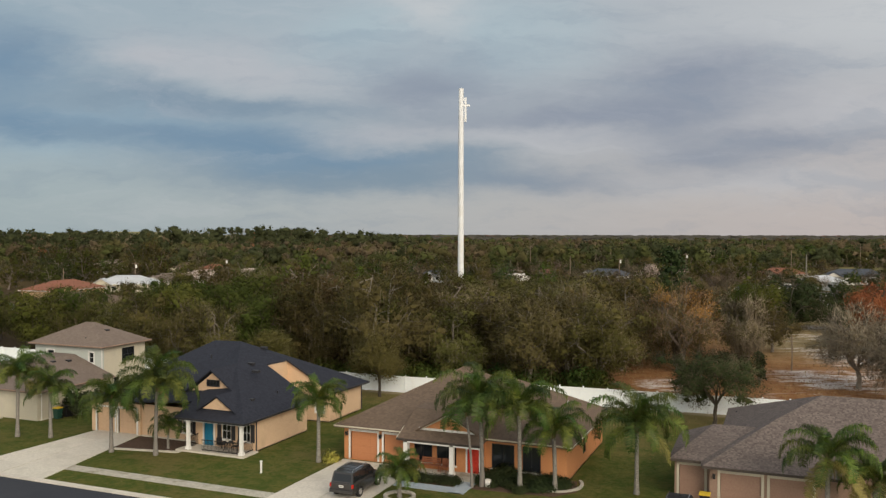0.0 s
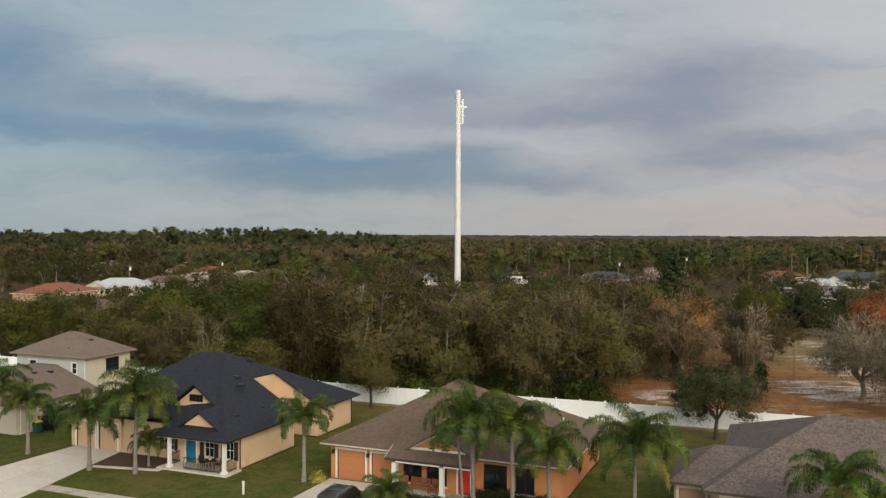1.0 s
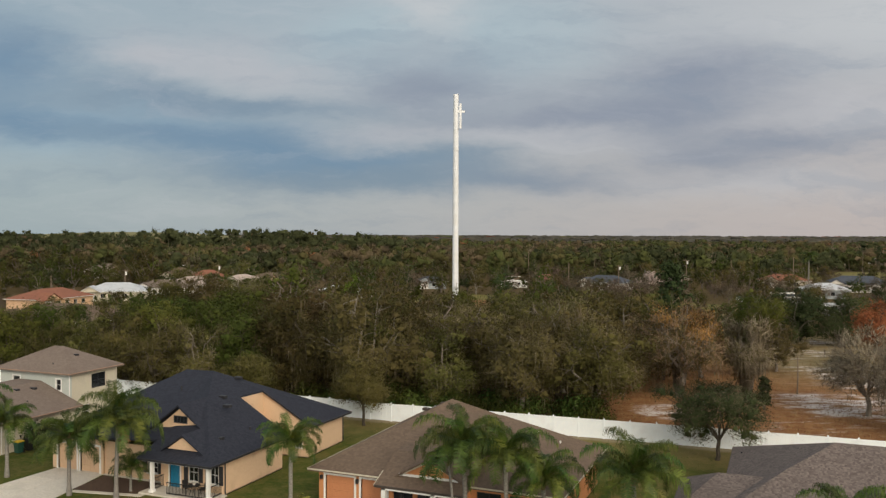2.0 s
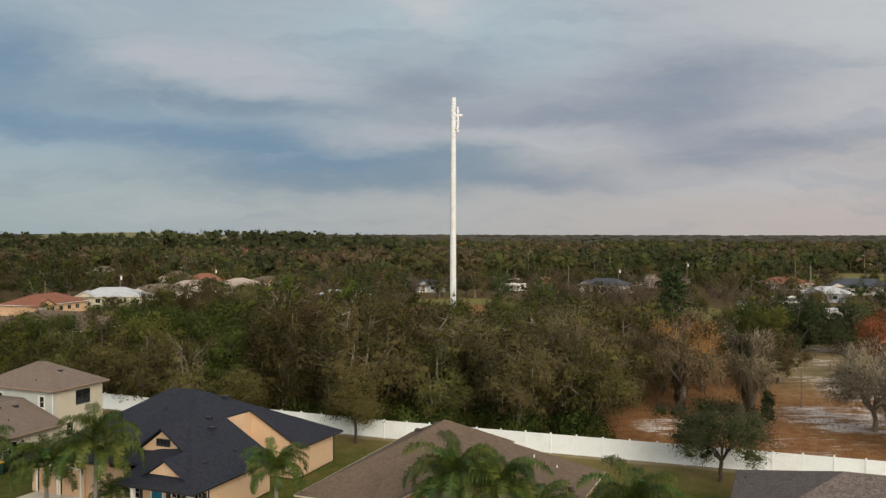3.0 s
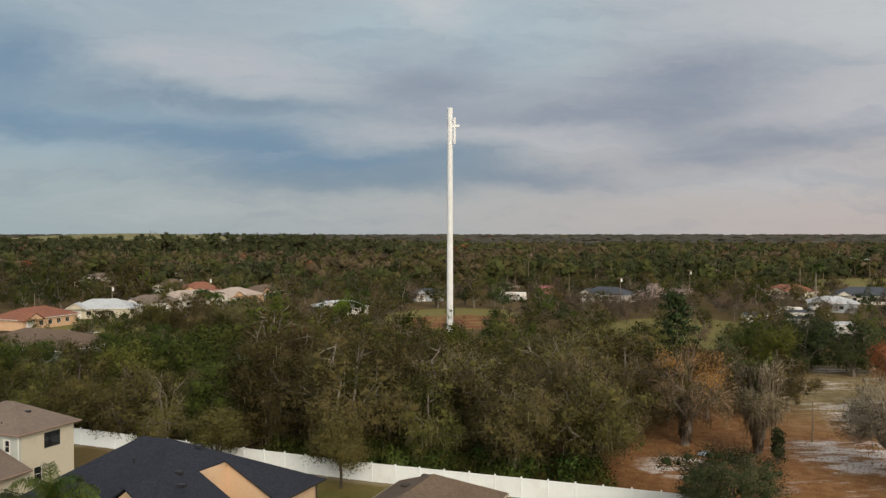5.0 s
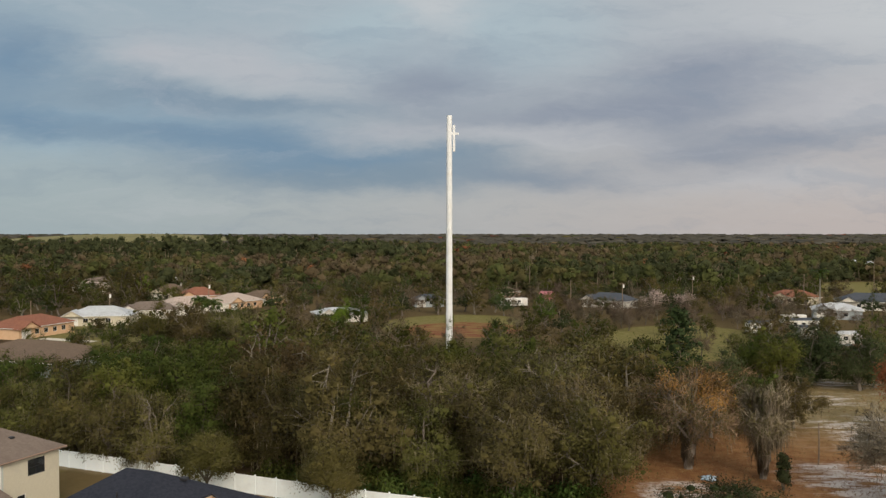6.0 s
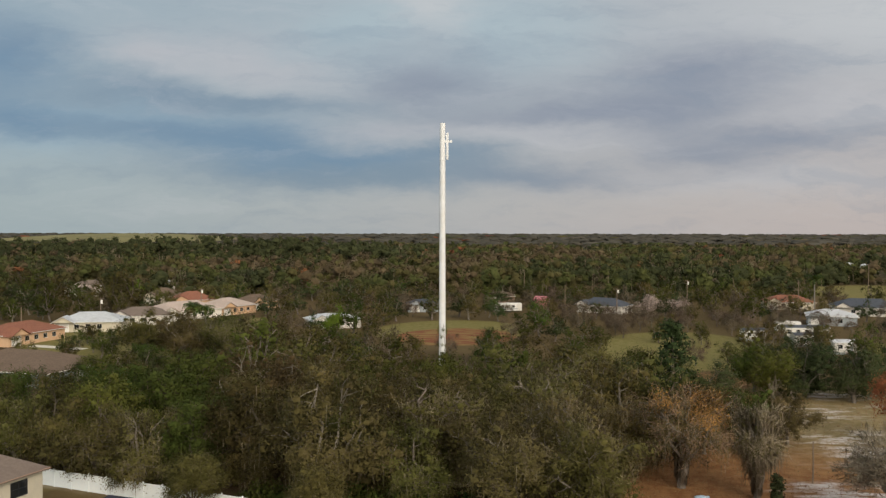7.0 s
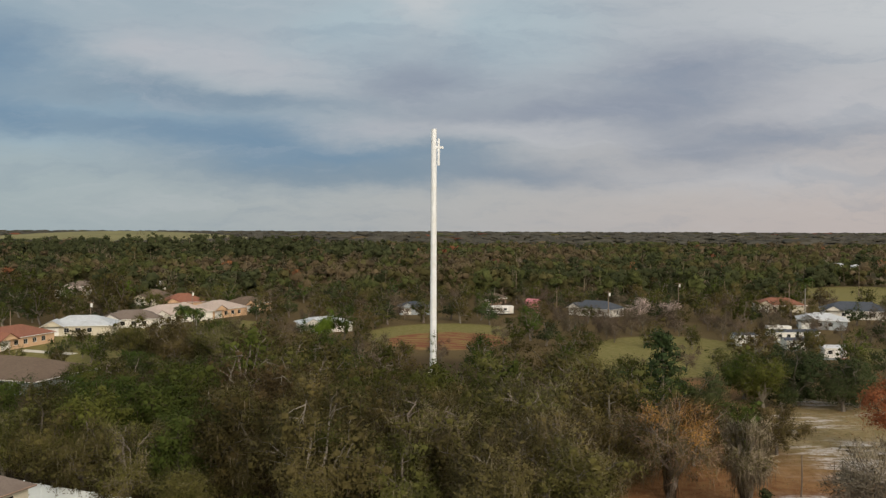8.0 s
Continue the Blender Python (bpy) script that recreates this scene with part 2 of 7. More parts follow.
mk("bark_pale", (0.12, 0.10, 0.08), (0.23, 0.20, 0.16), 5, 0.95, 0.8, stretch=(2, 2, 0.6), vary=0.2)
mk("palm_green", (0.028, 0.062, 0.009), (0.130, 0.165, 0.030), 1.2, 0.5, 0, vary=0.4, island=0.25, trans=0.28, spec=0.3)
mk("palm_yellow", (0.20, 0.185, 0.045), (0.29, 0.26, 0.075), 2.0, 0.6, 0, vary=0.2, island=0.3, trans=0.2)
mk("palm_boot", (0.12, 0.095, 0.05), (0.19, 0.145, 0.075), 6, 0.8, 0.4, stretch=(2, 2, 0.5))
mk("oak_leaf", (0.054, 0.056, 0.017), (0.108, 0.098, 0.032), 0.5, 0.85, 0, vary=0.30, island=0.10, trans=0.28, stain=(0.125, 0.102, 0.040), stain_scale=0.22, spec=0.08)
mk("oak_olive", (0.076, 0.074, 0.021), (0.138, 0.122, 0.042), 0.5, 0.85, 0, vary=0.26, island=0.10, trans=0.28, stain=(0.16, 0.130, 0.048), stain_scale=0.22, spec=0.08, tone=0.22)
mk("oak_brown", (0.078, 0.066, 0.025), (0.138, 0.113, 0.046), 0.5, 0.85, 0, vary=0.22, island=0.10, trans=0.28, stain=(0.15, 0.115, 0.055), stain_scale=0.22, spec=0.08, tone=0.22)
mk("oak_green", (0.048, 0.068, 0.014), (0.092, 0.108, 0.026), 0.5, 0.8, 0, vary=0.34, island=0.10, trans=0.28, stain=(0.105, 0.125, 0.03), stain_scale=0.22, spec=0.08, tone=0.22)
mk("pine_green", (0.028, 0.042, 0.016), (0.056, 0.070, 0.028), 0.6, 0.7, 0, vary=0.25, island=0.15, trans=0.1, stain=(0.070, 0.088, 0.028), stain_scale=0.16, spec=0.08, tone=0.22)
mk("moss", (0.122, 0.104, 0.070), (0.182, 0.154, 0.106), 1.0, 0.9, 0, vary=0.2, island=0.2, trans=0.15, spec=0.05, tone=0.3)
mk("dead_frond", (0.22, 0.10, 0.05), (0.32, 0.16, 0.08), 2.0, 0.8, 0, island=0.2)
mk("twig_tan", (0.24, 0.175, 0.11), (0.36, 0.27, 0.175), 2.0, 0.9, 0, vary=0.15, island=0.3, spec=0.05)
mk("maple_orange", (0.25, 0.085, 0.04), (0.36, 0.14, 0.062), 0.8, 0.75, 0, island=0.2, trans=0.2, spec=0.08)
mk("twig_olive", (0.15, 0.13, 0.08), (0.25, 0.215, 0.14), 2.0, 0.9, 0, island=0.3, spec=0.05)
for key, c1, c2 in (("far_olive", (0.094, 0.088, 0.034), (0.142, 0.126, 0.054)), ("far_brown", (0.128, 0.098, 0.056), (0.190, 0.146, 0.086)),
                    ("far_pine", (0.058, 0.068, 0.030), (0.092, 0.103, 0.047)), ("far_green", (0.084, 0.098, 0.032), (0.126, 0.138, 0.050))):
    mk(key, c1, c2, 0.9, 0.85, 0, island=0.12, trans=0.3, spec=0.05, tone=0.16, detail=3.0)
mk("twig_far", (0.175, 0.142, 0.100), (0.245, 0.200, 0.145), 0.05, 0.9, 0, island=0.12, spec=0.05, tone=0.25)
mk("twig_silver", (0.25, 0.21, 0.15), (0.36, 0.31, 0.23), 2.0, 0.9, 0, island=0.25, spec=0.05)
mk("bark_silver", (0.17, 0.145, 0.115), (0.28, 0.245, 0.20), 5, 0.95, 0.8, stretch=(2, 2, 0.6))
mk("twig_brown", (0.10, 0.078, 0.055), (0.165, 0.13, 0.092), 2.0, 0.9, 0, vary=0.2, island=0.25, spec=0.05)
mk("gold_leaf", (0.30, 0.155, 0.040), (0.42, 0.225, 0.062), 0.8, 0.75, 0, island=0.4, trans=0.2)
mk("rust_leaf", (0.20, 0.075, 0.040), (0.28, 0.110, 0.058), 0.8, 0.75, 0, vary=0.2, island=0.15, trans=0.2, spec=0.08, tone=0.3)
mk("shrub_green", (0.045, 0.088, 0.019), (0.092, 0.15, 0.036), 1.5, 0.7, 0, vary=0.25, island=0.25, trans=0.25, spec=0.12)
mk("yard_olive", (0.082, 0.078, 0.024), (0.145, 0.128, 0.044), 0.8, 0.85, 0, vary=0.15, island=0.15, trans=0.3, spec=0.08)
mk("hedge_dark", (0.026, 0.038, 0.015), (0.050, 0.064, 0.024), 1.5, 0.7, 0, vary=0.25, island=0.3, trans=0.1, spec=0.15)
mk("blossom", (0.42, 0.33, 0.30), (0.56, 0.46, 0.42), 0.8, 0.8, 0, island=0.25, trans=0.2)
mk("fresh_green", (0.10, 0.16, 0.02), (0.17, 0.23, 0.04), 0.8, 0.8, 0, island=0.15, trans=0.3, spec=0.08)
mk("yellow_leaf", (0.35, 0.33, 0.05), (0.48, 0.44, 0.10), 1.5, 0.65, 0, island=0.4)
# mulch brown, taken darker for the shade on the orange house beds
mk("mulch", (0.06, 0.038, 0.027), (0.135, 0.085, 0.058), 9, 0.95, 0.8, depth=0.05)
mk("tower_white", (0.72, 0.75, 0.78), (0.80, 0.83, 0.86), 1.2, 0.5, 0.05, stain=(0.62, 0.60, 0.54), stain_scale=0.16)
mk("pole_wood", (0.16, 0.12, 0.09), (0.27, 0.21, 0.16), 4, 0.9, 0.5, stretch=(3, 3, 0.4))
mk("metal_roof", (0.56, 0.58, 0.60), (0.68, 0.70, 0.72), 1.5, 0.4, 0.05, metal=0.3, stain=(0.48, 0.48, 0.48), stain_scale=0.3)
mk("car_paint", (0.055, 0.054, 0.055), (0.075, 0.073, 0.073), 3, 0.2, 0, metal=0.45, spec=0.6)
mk("car_dark", (0.012, 0.012, 0.014), (0.02, 0.02, 0.022), 8, 0.6, 0.1)
mk("chrome", (0.6, 0.6, 0.62), (0.7, 0.7, 0.72), 4, 0.2, 0, metal=1.0)
mk("tail_red", (0.40, 0.02, 0.015), (0.50, 0.03, 0.02), 8, 0.25, 0)
mk("lamp_clear", (0.7, 0.7, 0.68), (0.8, 0.8, 0.78), 8, 0.2, 0)
mk("iron_black", (0.015, 0.015, 0.016), (0.03, 0.03, 0.032), 10, 0.5, 0.1)
mk("patio_wood", (0.22, 0.08, 0.04), (0.32, 0.13, 0.07), 6, 0.6, 0.3, stretch=(4, 1, 1))
mk("bin_green", (0.02, 0.07, 0.05), (0.03, 0.09, 0.065), 5, 0.5, 0.05)
mk("bin_yellow", (0.62, 0.42, 0.03), (0.70, 0.50, 0.05), 5, 0.5, 0.05)
mk("tarp_blue", (0.30, 0.42, 0.55), (0.45, 0.56, 0.68), 2, 0.5, 0.2)
mk("pink_cover", (0.42, 0.15, 0.17), (0.50, 0.20, 0.22), 2, 0.7, 0.1)
mk("rv_white", (0.66, 0.66, 0.64), (0.78, 0.78, 0.76), 1.5, 0.4, 0.05, stain=(0.55, 0.54, 0.50))
mk("stone_edge", (0.38, 0.36, 0.32), (0.55, 0.52, 0.47), 5, 0.9, 0.4, vary=0.2)
mk("hill_grass", (0.16, 0.15, 0.06), (0.22, 0.20, 0.085), 0.03, 0.95, 0, stain=(0.12, 0.125, 0.05), stain_scale=0.006)
mk("plate_white", (0.7, 0.7, 0.68), (0.75, 0.75, 0.73), 5, 0.4, 0)
MAT["glass"] = bpy.data.materials.new("window_glass")
MAT["glass"].use_nodes = True
_b = MAT["glass"].node_tree.nodes["Principled BSDF"]
_b.inputs["Base Color"].default_value = (0.015, 0.018, 0.022, 1)
_b.inputs["Roughness"].default_value, _b.inputs["Specular IOR Level"].default_value = 0.06, 0.6
MAT["roof_navy"] = shingle_material("roof_navy", (0.016, 0.019, 0.030), (0.034, 0.038, 0.054), (0.028, 0.032, 0.046), 0.3, 0.2)
MAT["roof_brown"] = shingle_material("roof_brown", (0.118, 0.085, 0.062), (0.180, 0.132, 0.098), (0.115, 0.085, 0.062), 0.3, 0.2)
MAT["roof_grey"] = shingle_material("roof_grey", (0.070, 0.056, 0.052), (0.215, 0.178, 0.164), (0.115, 0.094, 0.088), 0.24, 0.13)
MAT["roof_taupe"] = shingle_material("roof_taupe", (0.15, 0.12, 0.102), (0.215, 0.172, 0.145), (0.145, 0.112, 0.095), 0.3, 0.2)
MAT["roof_red"] = shingle_material("roof_red", (0.21, 0.085, 0.055), (0.29, 0.13, 0.085), (0.19, 0.09, 0.062), 0.3, 0.4)
MAT["roof_pale"] = shingle_material("roof_pale", (0.40, 0.33, 0.29), (0.52, 0.43, 0.38), (0.36, 0.30, 0.26), 0.3, 0.3)
MAT["roof_blue"] = shingle_material("roof_blue", (0.05, 0.06, 0.08), (0.09, 0.10, 0.12), (0.06, 0.07, 0.08))


def ground_material():
    """Lawn up to the fence, rusty sandy pasture, woodland litter, fields."""
    m = bpy.data.materials.new("ground")
    m.use_nodes = True
    n = Nodes(m.node_tree)
    co = n.t.nodes.new("ShaderNodeTexCoord").outputs["Object"]
    x, y, z = n.split(co)
    wob = n.math("MULTIPLY_ADD", n.noise(co, 0.09, 4), 14, -7)
    wob2 = n.math("MULTIPLY_ADD", n.noise(co, 0.3, 4), 4, -2)
    fine, mid, wide = n.noise(co, 5.0, 6, 0.7), n.noise(co, 0.7, 5, 0.6), n.noise(co, 0.12, 5, 0.6)
    fy = n.math("SUBTRACT", y, n.math("MAXIMUM", n.math("MULTIPLY", n.math("ADD", x, 40), 0.055), 0.0))
    patch = n.math("ADD", n.math("MULTIPLY", mid, 0.45), n.math("MULTIPLY", n.noise(co, 2.6, 6, 0.7), 0.55))
    lawn = n.mix(n.step(patch, 0.38, 0.64), (0.050, 0.084, 0.014), (0.142, 0.132, 0.036))
    lawn = n.mix(n.math("MULTIPLY", n.step(n.math("MULTIPLY_ADD", n.math("SUBTRACT", patch, 0.5), 0.6, wide), 0.45, 0.68), 0.7), lawn, (0.18, 0.138, 0.058))
    lawn = n.mix(n.math("MULTIPLY", n.step(n.math("MULTIPLY_ADD", wob2, 1.4, y), 71, 80), 0.75), lawn, n.mix(mid, (0.19, 0.15, 0.055), (0.29, 0.215, 0.10)))
    lawn = n.mix(n.math("MULTIPLY", n.step(n.math("MULTIPLY_ADD", wob2, 0.4, fy), 79.2, 80.3), 0.7), lawn, (0.42, 0.34, 0.26))
    dirt_a = n.math("DIVIDE", n.math("ADD", x, 68), 11)
    dirt_b = n.math("DIVIDE", n.math("SUBTRACT", y, 77), 4.5)
    dirt = n.math("MULTIPLY_ADD", dirt_a, dirt_a, n.math("MULTIPLY", dirt_b, dirt_b))
    lawn = n.mix(n.math("MULTIPLY", n.step(n.math("MULTIPLY_ADD", wob2, 0.35, dirt), 1.2, 0.5), 0.8), lawn, n.mix(mid, (0.13, 0.08, 0.04), (0.20, 0.13, 0.07)))
    lawn = n.mix(n.math("MULTIPLY", fine, 0.5), lawn, (0.06, 0.07, 0.016))
    litter = n.mix(fine, (0.035, 0.028, 0.016), (0.10, 0.065, 0.035))
    rust = n.mix(n.step(mid, 0.3, 0.7), (0.23, 0.105, 0.043), (0.34, 0.185, 0.082))
    rust = n.mix(n.math("MULTIPLY", fine, 0.45), rust, (0.06, 0.035, 0.018))
    dry = n.mix(n.step(mid, 0.3, 0.7), (0.18, 0.142, 0.064), (0.27, 0.208, 0.11))
    sand = n.mix(fine, (0.50, 0.46, 0.44), (0.68, 0.64, 0.62))
    past = n.mix(n.step(n.math("ADD", n.math("MULTIPLY", y, 1.0), wob), 114, 138), rust, dry)
    past = n.mix(n.math("MULTIPLY", n.step(n.math("SUBTRACT", n.math("MULTIPLY", x, -1), wob), 0, 14), 0.85), past, rust)
    streak = n.noise(n.xyz(n.math("MULTIPLY", x, 0.45), n.math("MULTIPLY", y, 0.7)), 0.55, 6, 0.72)

    def spot(cx, cy, rx, ry, lo, hi):
        a = n.math("DIVIDE", n.math("SUBTRACT", x, cx), rx)
        b = n.math("DIVIDE", n.math("SUBTRACT", y, cy), ry)
        d = n.math("MULTIPLY_ADD", a, a, n.math("MULTIPLY", b, b))
        d = n.math("MULTIPLY_ADD", n.math("SUBTRACT", streak, 0.5), 3.2, d)
        return n.step(d, hi, lo)

    along, across = n.dot(co, RGT), n.dot(co, FWD)
    drift = n.noise(n.xyz(n.math("MULTIPLY", along, 0.22), n.math("MULTIPLY", across, 0.75)), 0.8, 7, 0.72)
    bare = n.noise(n.xyz(n.math("MULTIPLY", along, 0.05), n.math("MULTIPLY", across, 0.08), 3.0), 1.0, 3, 0.5)
    open_ground = n.math("MULTIPLY", n.step(n.math("ADD", x, wob2), -6, 2), n.step(bare, 0.36, 0.58))
    past = n.mix(n.math("MULTIPLY", n.math("MULTIPLY", open_ground, n.step(n.math("MULTIPLY_ADD", n.step(y, 98, 108), 0.06, drift), 0.53, 0.64)), 0.85), past, sand)
    for cx, cy, rx, ry in ((6, 108, 11, 9), (-13, 97, 5, 5), (9, 127, 8, 8), (18, 150, 6, 30)):
        past = n.mix(n.math("MULTIPLY", n.math("MULTIPLY", spot(cx, cy, rx, ry, 0.1, 1.0), 0.9), n.step(drift, 0.43, 0.54)), past, sand)
    col = n.mix(n.step(n.math("MULTIPLY_ADD", fy, 1.0, n.math("MULTIPLY", wob2, 0.12)), 80.7, 81.1), lawn, litter)
    inpast = n.math("MULTIPLY", n.step(n.math("ADD", x, wob2), -24, -18), n.step(n.math("ADD", y, wob), 188, 174))
    inpast = n.math("MULTIPLY", inpast, n.step(fy, 80.7, 81.2))
    col = n.mix(inpast, col, past)
    green = n.mix(n.step(mid, 0.35, 0.7), (0.15, 0.140, 0.044), (0.215, 0.182, 0.074))
    litter2 = n.mix(mid, (0.085, 0.062, 0.028), (0.15, 0.108, 0.05))
    col = n.mix(n.step(n.math("ADD", y, wob), 178, 192), col, litter2)
    ring = n.mix(n.step(n.noise(n.xyz(n.math("MULTIPLY", x, 0.3), n.math("MULTIPLY", y, 0.9)), 0.5, 5, 0.65), 0.42, 0.62), (0.185, 0.068, 0.038), (0.235, 0.165, 0.062))
    for cx, cy, rx, ry, c in ((-88, 227, 22, 26, green), (-27, 214, 21, 34, green), (-82, 215, 16, 18, ring),
                              (-160, 200, 26, 34, green), (60, 430, 60, 60, green), (-150, 185, 30, 40, green), (5, 232, 26, 14, green)):
        a = n.math("DIVIDE", n.math("SUBTRACT", n.math("ADD", x, wob2), cx), rx)
        b = n.math("DIVIDE", n.math("SUBTRACT", n.math("ADD", y, wob2), cy), ry)
        d = n.math("MULTIPLY_ADD", a, a, n.math("MULTIPLY", b, b))
        col = n.mix(n.step(d, 1.05, 0.85), col, c)
    far = n.mix(n.noise(co, 0.02, 5), (0.05, 0.05, 0.025), (0.085, 0.072, 0.04))
    col = n.mix(n.step(y, 420, 700), col, far)
    b = n.t.nodes.new("ShaderNodeBsdfPrincipled")
    n.put(b.inputs["Base Color"], col)
    b.inputs["Roughness"].default_value = 0.95
    b.inputs["Specular IOR Level"].default_value = 0.1
    bp = n.t.nodes.new("ShaderNodeBump")
    bp.inputs["Strength"].default_value, bp.inputs["Distance"].default_value = 0.7, 0.08
    n.put(bp.inputs["Height"], n.math("ADD", fine, mid))
    n.put(b.inputs["Normal"], bp.outputs[0])
    out = n.t.nodes.new("ShaderNodeOutputMaterial")
    n.t.links.new(b.outputs[0], out.inputs[0])
    return m


MAT["ground"] = ground_material()


# ---------------------------------------------------------------- mesh helpers
class G:
    """Points and faces of one mesh, in world metres."""

    def __init__(self):
        self.v, self.f, self.smooth = [], [], False

    def quad(self, *pts):
        i = len(self.v)
        self.v += [tuple(p) for p in pts]
        self.f.append(tuple(range(i, i + len(pts))))
        return self

    def box(self, x0, x1, y0, y1, z0, z1, bevel=0.0):
        if bevel:
            bm = bmesh.new()
            bmesh.ops.create_cube(bm, size=1)
            for w in bm.verts:
                w.co = ((x0 + x1) / 2 + w.co.x * (x1 - x0), (y0 + y1) / 2 + w.co.y * (y1 - y0), (z0 + z1) / 2 + w.co.z * (z1 - z0))
            bmesh.ops.bevel(bm, geom=bm.edges[:], offset=bevel, segments=2, affect="EDGES", profile=0.7)
            return self.bm(bm)
        i = len(self.v)
        self.v += [(x, y, z) for z in (z0, z1) for y in (y0, y1) for x in (x0, x1)]
        self.f += [tuple(i + k for k in q) for q in ((0, 2, 3, 1), (4, 5, 7, 6), (0, 1, 5, 4), (2, 6, 7, 3), (0, 4, 6, 2), (1, 3, 7, 5))]
        return self

    def bm(self, bm):
        i = len(self.v)
        bm.verts.index_update()
        self.v += [tuple(w.co) for w in bm.verts]
        self.f += [tuple(i + w.index for w in f.verts) for f in bm.faces]
        bm.free()
        return self

    def tube(self, pts, radii, n=8, cap=True):
        i = len(self.v)
        pts = [Vector(p) for p in pts]
        for k, p in enumerate(pts):
            d = (pts[min(k + 1, len(pts) - 1)] - pts[max(k - 1, 0)]).normalized()
            a = d.cross(Vector((0.31, 0.9, 0.17))).normalized()
            b = d.cross(a)
            for j in range(n):
                t = 2 * math.pi * j / n
                self.v.append(tuple(p + (a * math.cos(t) + b * math.sin(t)) * radii[k]))
        for k in range(len(pts) - 1):
            for j in range(n):
                self.f.append((i + k * n + j, i + k * n + (j + 1) % n, i + (k + 1) * n + (j + 1) % n, i + (k + 1) * n + j))
        if cap:
            self.f.append(tuple(i + j for j in range(n))[::-1])
            self.f.append(tuple(i + (len(pts) - 1) * n + j for j in range(n)))
        return self

    def slab(self, top, faces, thick):
        """Roof planes of some thickness: the same faces below, and edges round the rim."""
        i, m = len(self.v), len(top)
        self.v += [tuple(p) for p in top] + [(p[0], p[1], p[2] - thick) for p in top]
        edges = {}
        for f in faces:
            self.f.append(tuple(i + k for k in f))
            self.f.append(tuple(i + m + k for k in reversed(f)))
            for a, b in zip(f, f[1:] + f[:1]):
                edges[(a, b)] = 1
        for a, b in edges:
            if (b, a) not in edges:
                self.f.append((i + b, i + a, i + m + a, i + m + b))
        return self

    def weld(self):
        """Joins boxes that touch, and drops the faces between them."""
        seen, back, v = {}, [], []
        for p in self.v:
            k = tuple(round(c, 3) for c in p)
            if k not in seen:
                seen[k] = len(v)
                v.append(p)
            back.append(seen[k])
        faces = {}
        for f in self.f:
            f = tuple(back[i] for i in f)
            k = tuple(sorted(f))
            if k in faces:
                faces[k] = None
            else:
                faces[k] = f
        self.v, self.f = v, [f for f in faces.values() if f]
        return self

    def mesh(self, name, mat, base=(0, 0, 0)):
        me = bpy.data.meshes.new(name)
        bx, by, bz = base
        me.from_pydata([(x - bx, y - by, z - bz) for x, y, z in self.v], [], self.f)
        me.materials.append(MAT[mat])
        if self.smooth:
            me.shade_smooth()
        me.update()
        return me


def thing(name, at, label, category, group="", kind=""):
    ob = new(name)
    ob.location = at
    ob.empty_display_size = 0.3
    return tagged(ob, label, category, group, kind)


def part(name, g, mat, parent, label="", at=None):
    """Links a mesh under a thing or part; its points are world metres."""
    base = parent.matrix_world.translation if at is None else at
    p = parent
    base = Vector((0, 0, 0))
    while p:
        base += p.location
        p = p.parent
    ob = new(name, g.mesh(name, mat, base))
    ob.parent = parent
    return tagged(ob, label)


def alone(name, g, mat, at, label, category, group="", kind=""):
    ob = new(name, g.mesh(name, mat, at))
    ob.location = at
    return tagged(ob, label, category, group, kind)


# ---------------------------------------------------------------- ground, street, walks
gr = G()
gr.quad((-4600, -400, 0), (4600, -400, 0), (4600, 4700, 0), (-4600, 4700, 0))
alone("ground", gr, "ground", (0, 0, 0), "mown lawn turning to rusty sandy pasture and dark woodland litter", "ground", kind="structure")
alone("road", G().box(-260, 160, 33.0, 41.2, -0.3, 0.02), "asphalt", (0, 37, 0), "dark smooth asphalt residential street", "road", kind="structure")
for side, y0, y1 in (("near", 41.2, 41.75), ("far", 32.45, 33.0)):
    k = thing("kerb", (0, y0, 0), "pale concrete kerb along the asphalt street", "kerb", kind="structure")
    for i in range(70):
        x = -150 + i * 3.0
        part("kerb_stone", G().box(x, x + 2.98, y0, y1, -0.2, 0.10), "concrete", k)
walk_ob = thing("pavement", (0, 44.8, 0), "stained concrete pavement slabs between verge and lawn", "pavement", kind="structure")
for i in range(58):
    x = -101.0 + i * 1.52
    if -59.3 < x < -51.4 or -33.4 < x < -26.6:
        continue
    part("slab", G().box(x, x + 1.50, 44.3, 45.4, -0.1, 0.035), "old_concrete", walk_ob)


def strip_slabs(parent, left, right, rows, mat="concrete", top=0.045):
    """Concrete bays between two edge lines given as (y, x) ends."""
    (ya, xa), (yb, xb) = left
    (yc, xc), (yd, xd) = right
    for i in range(rows):
        s, e = i / rows, (i + 1) / rows
        y0, y1 = ya + (yb - ya) * s, ya + (yb - ya) * e - 0.02
        lx = lambda y: xa + (xb - xa) * (y - ya) / (yb - ya)
        rx = lambda y: xc + (xd - xc) * (y - yc) / (yd - yc)
        for a, b in ((0, 0.495), (0.505, 1)):
            p = [(lx(y) + (rx(y) - lx(y)) * q, y) for y, q in ((y0, a), (y0, b), (y1, b), (y1, a))]
            g = G().slab([(px, py, top) for px, py in p], [(0, 1, 2, 3)], 0.12)
            part("slab", g, mat, parent)


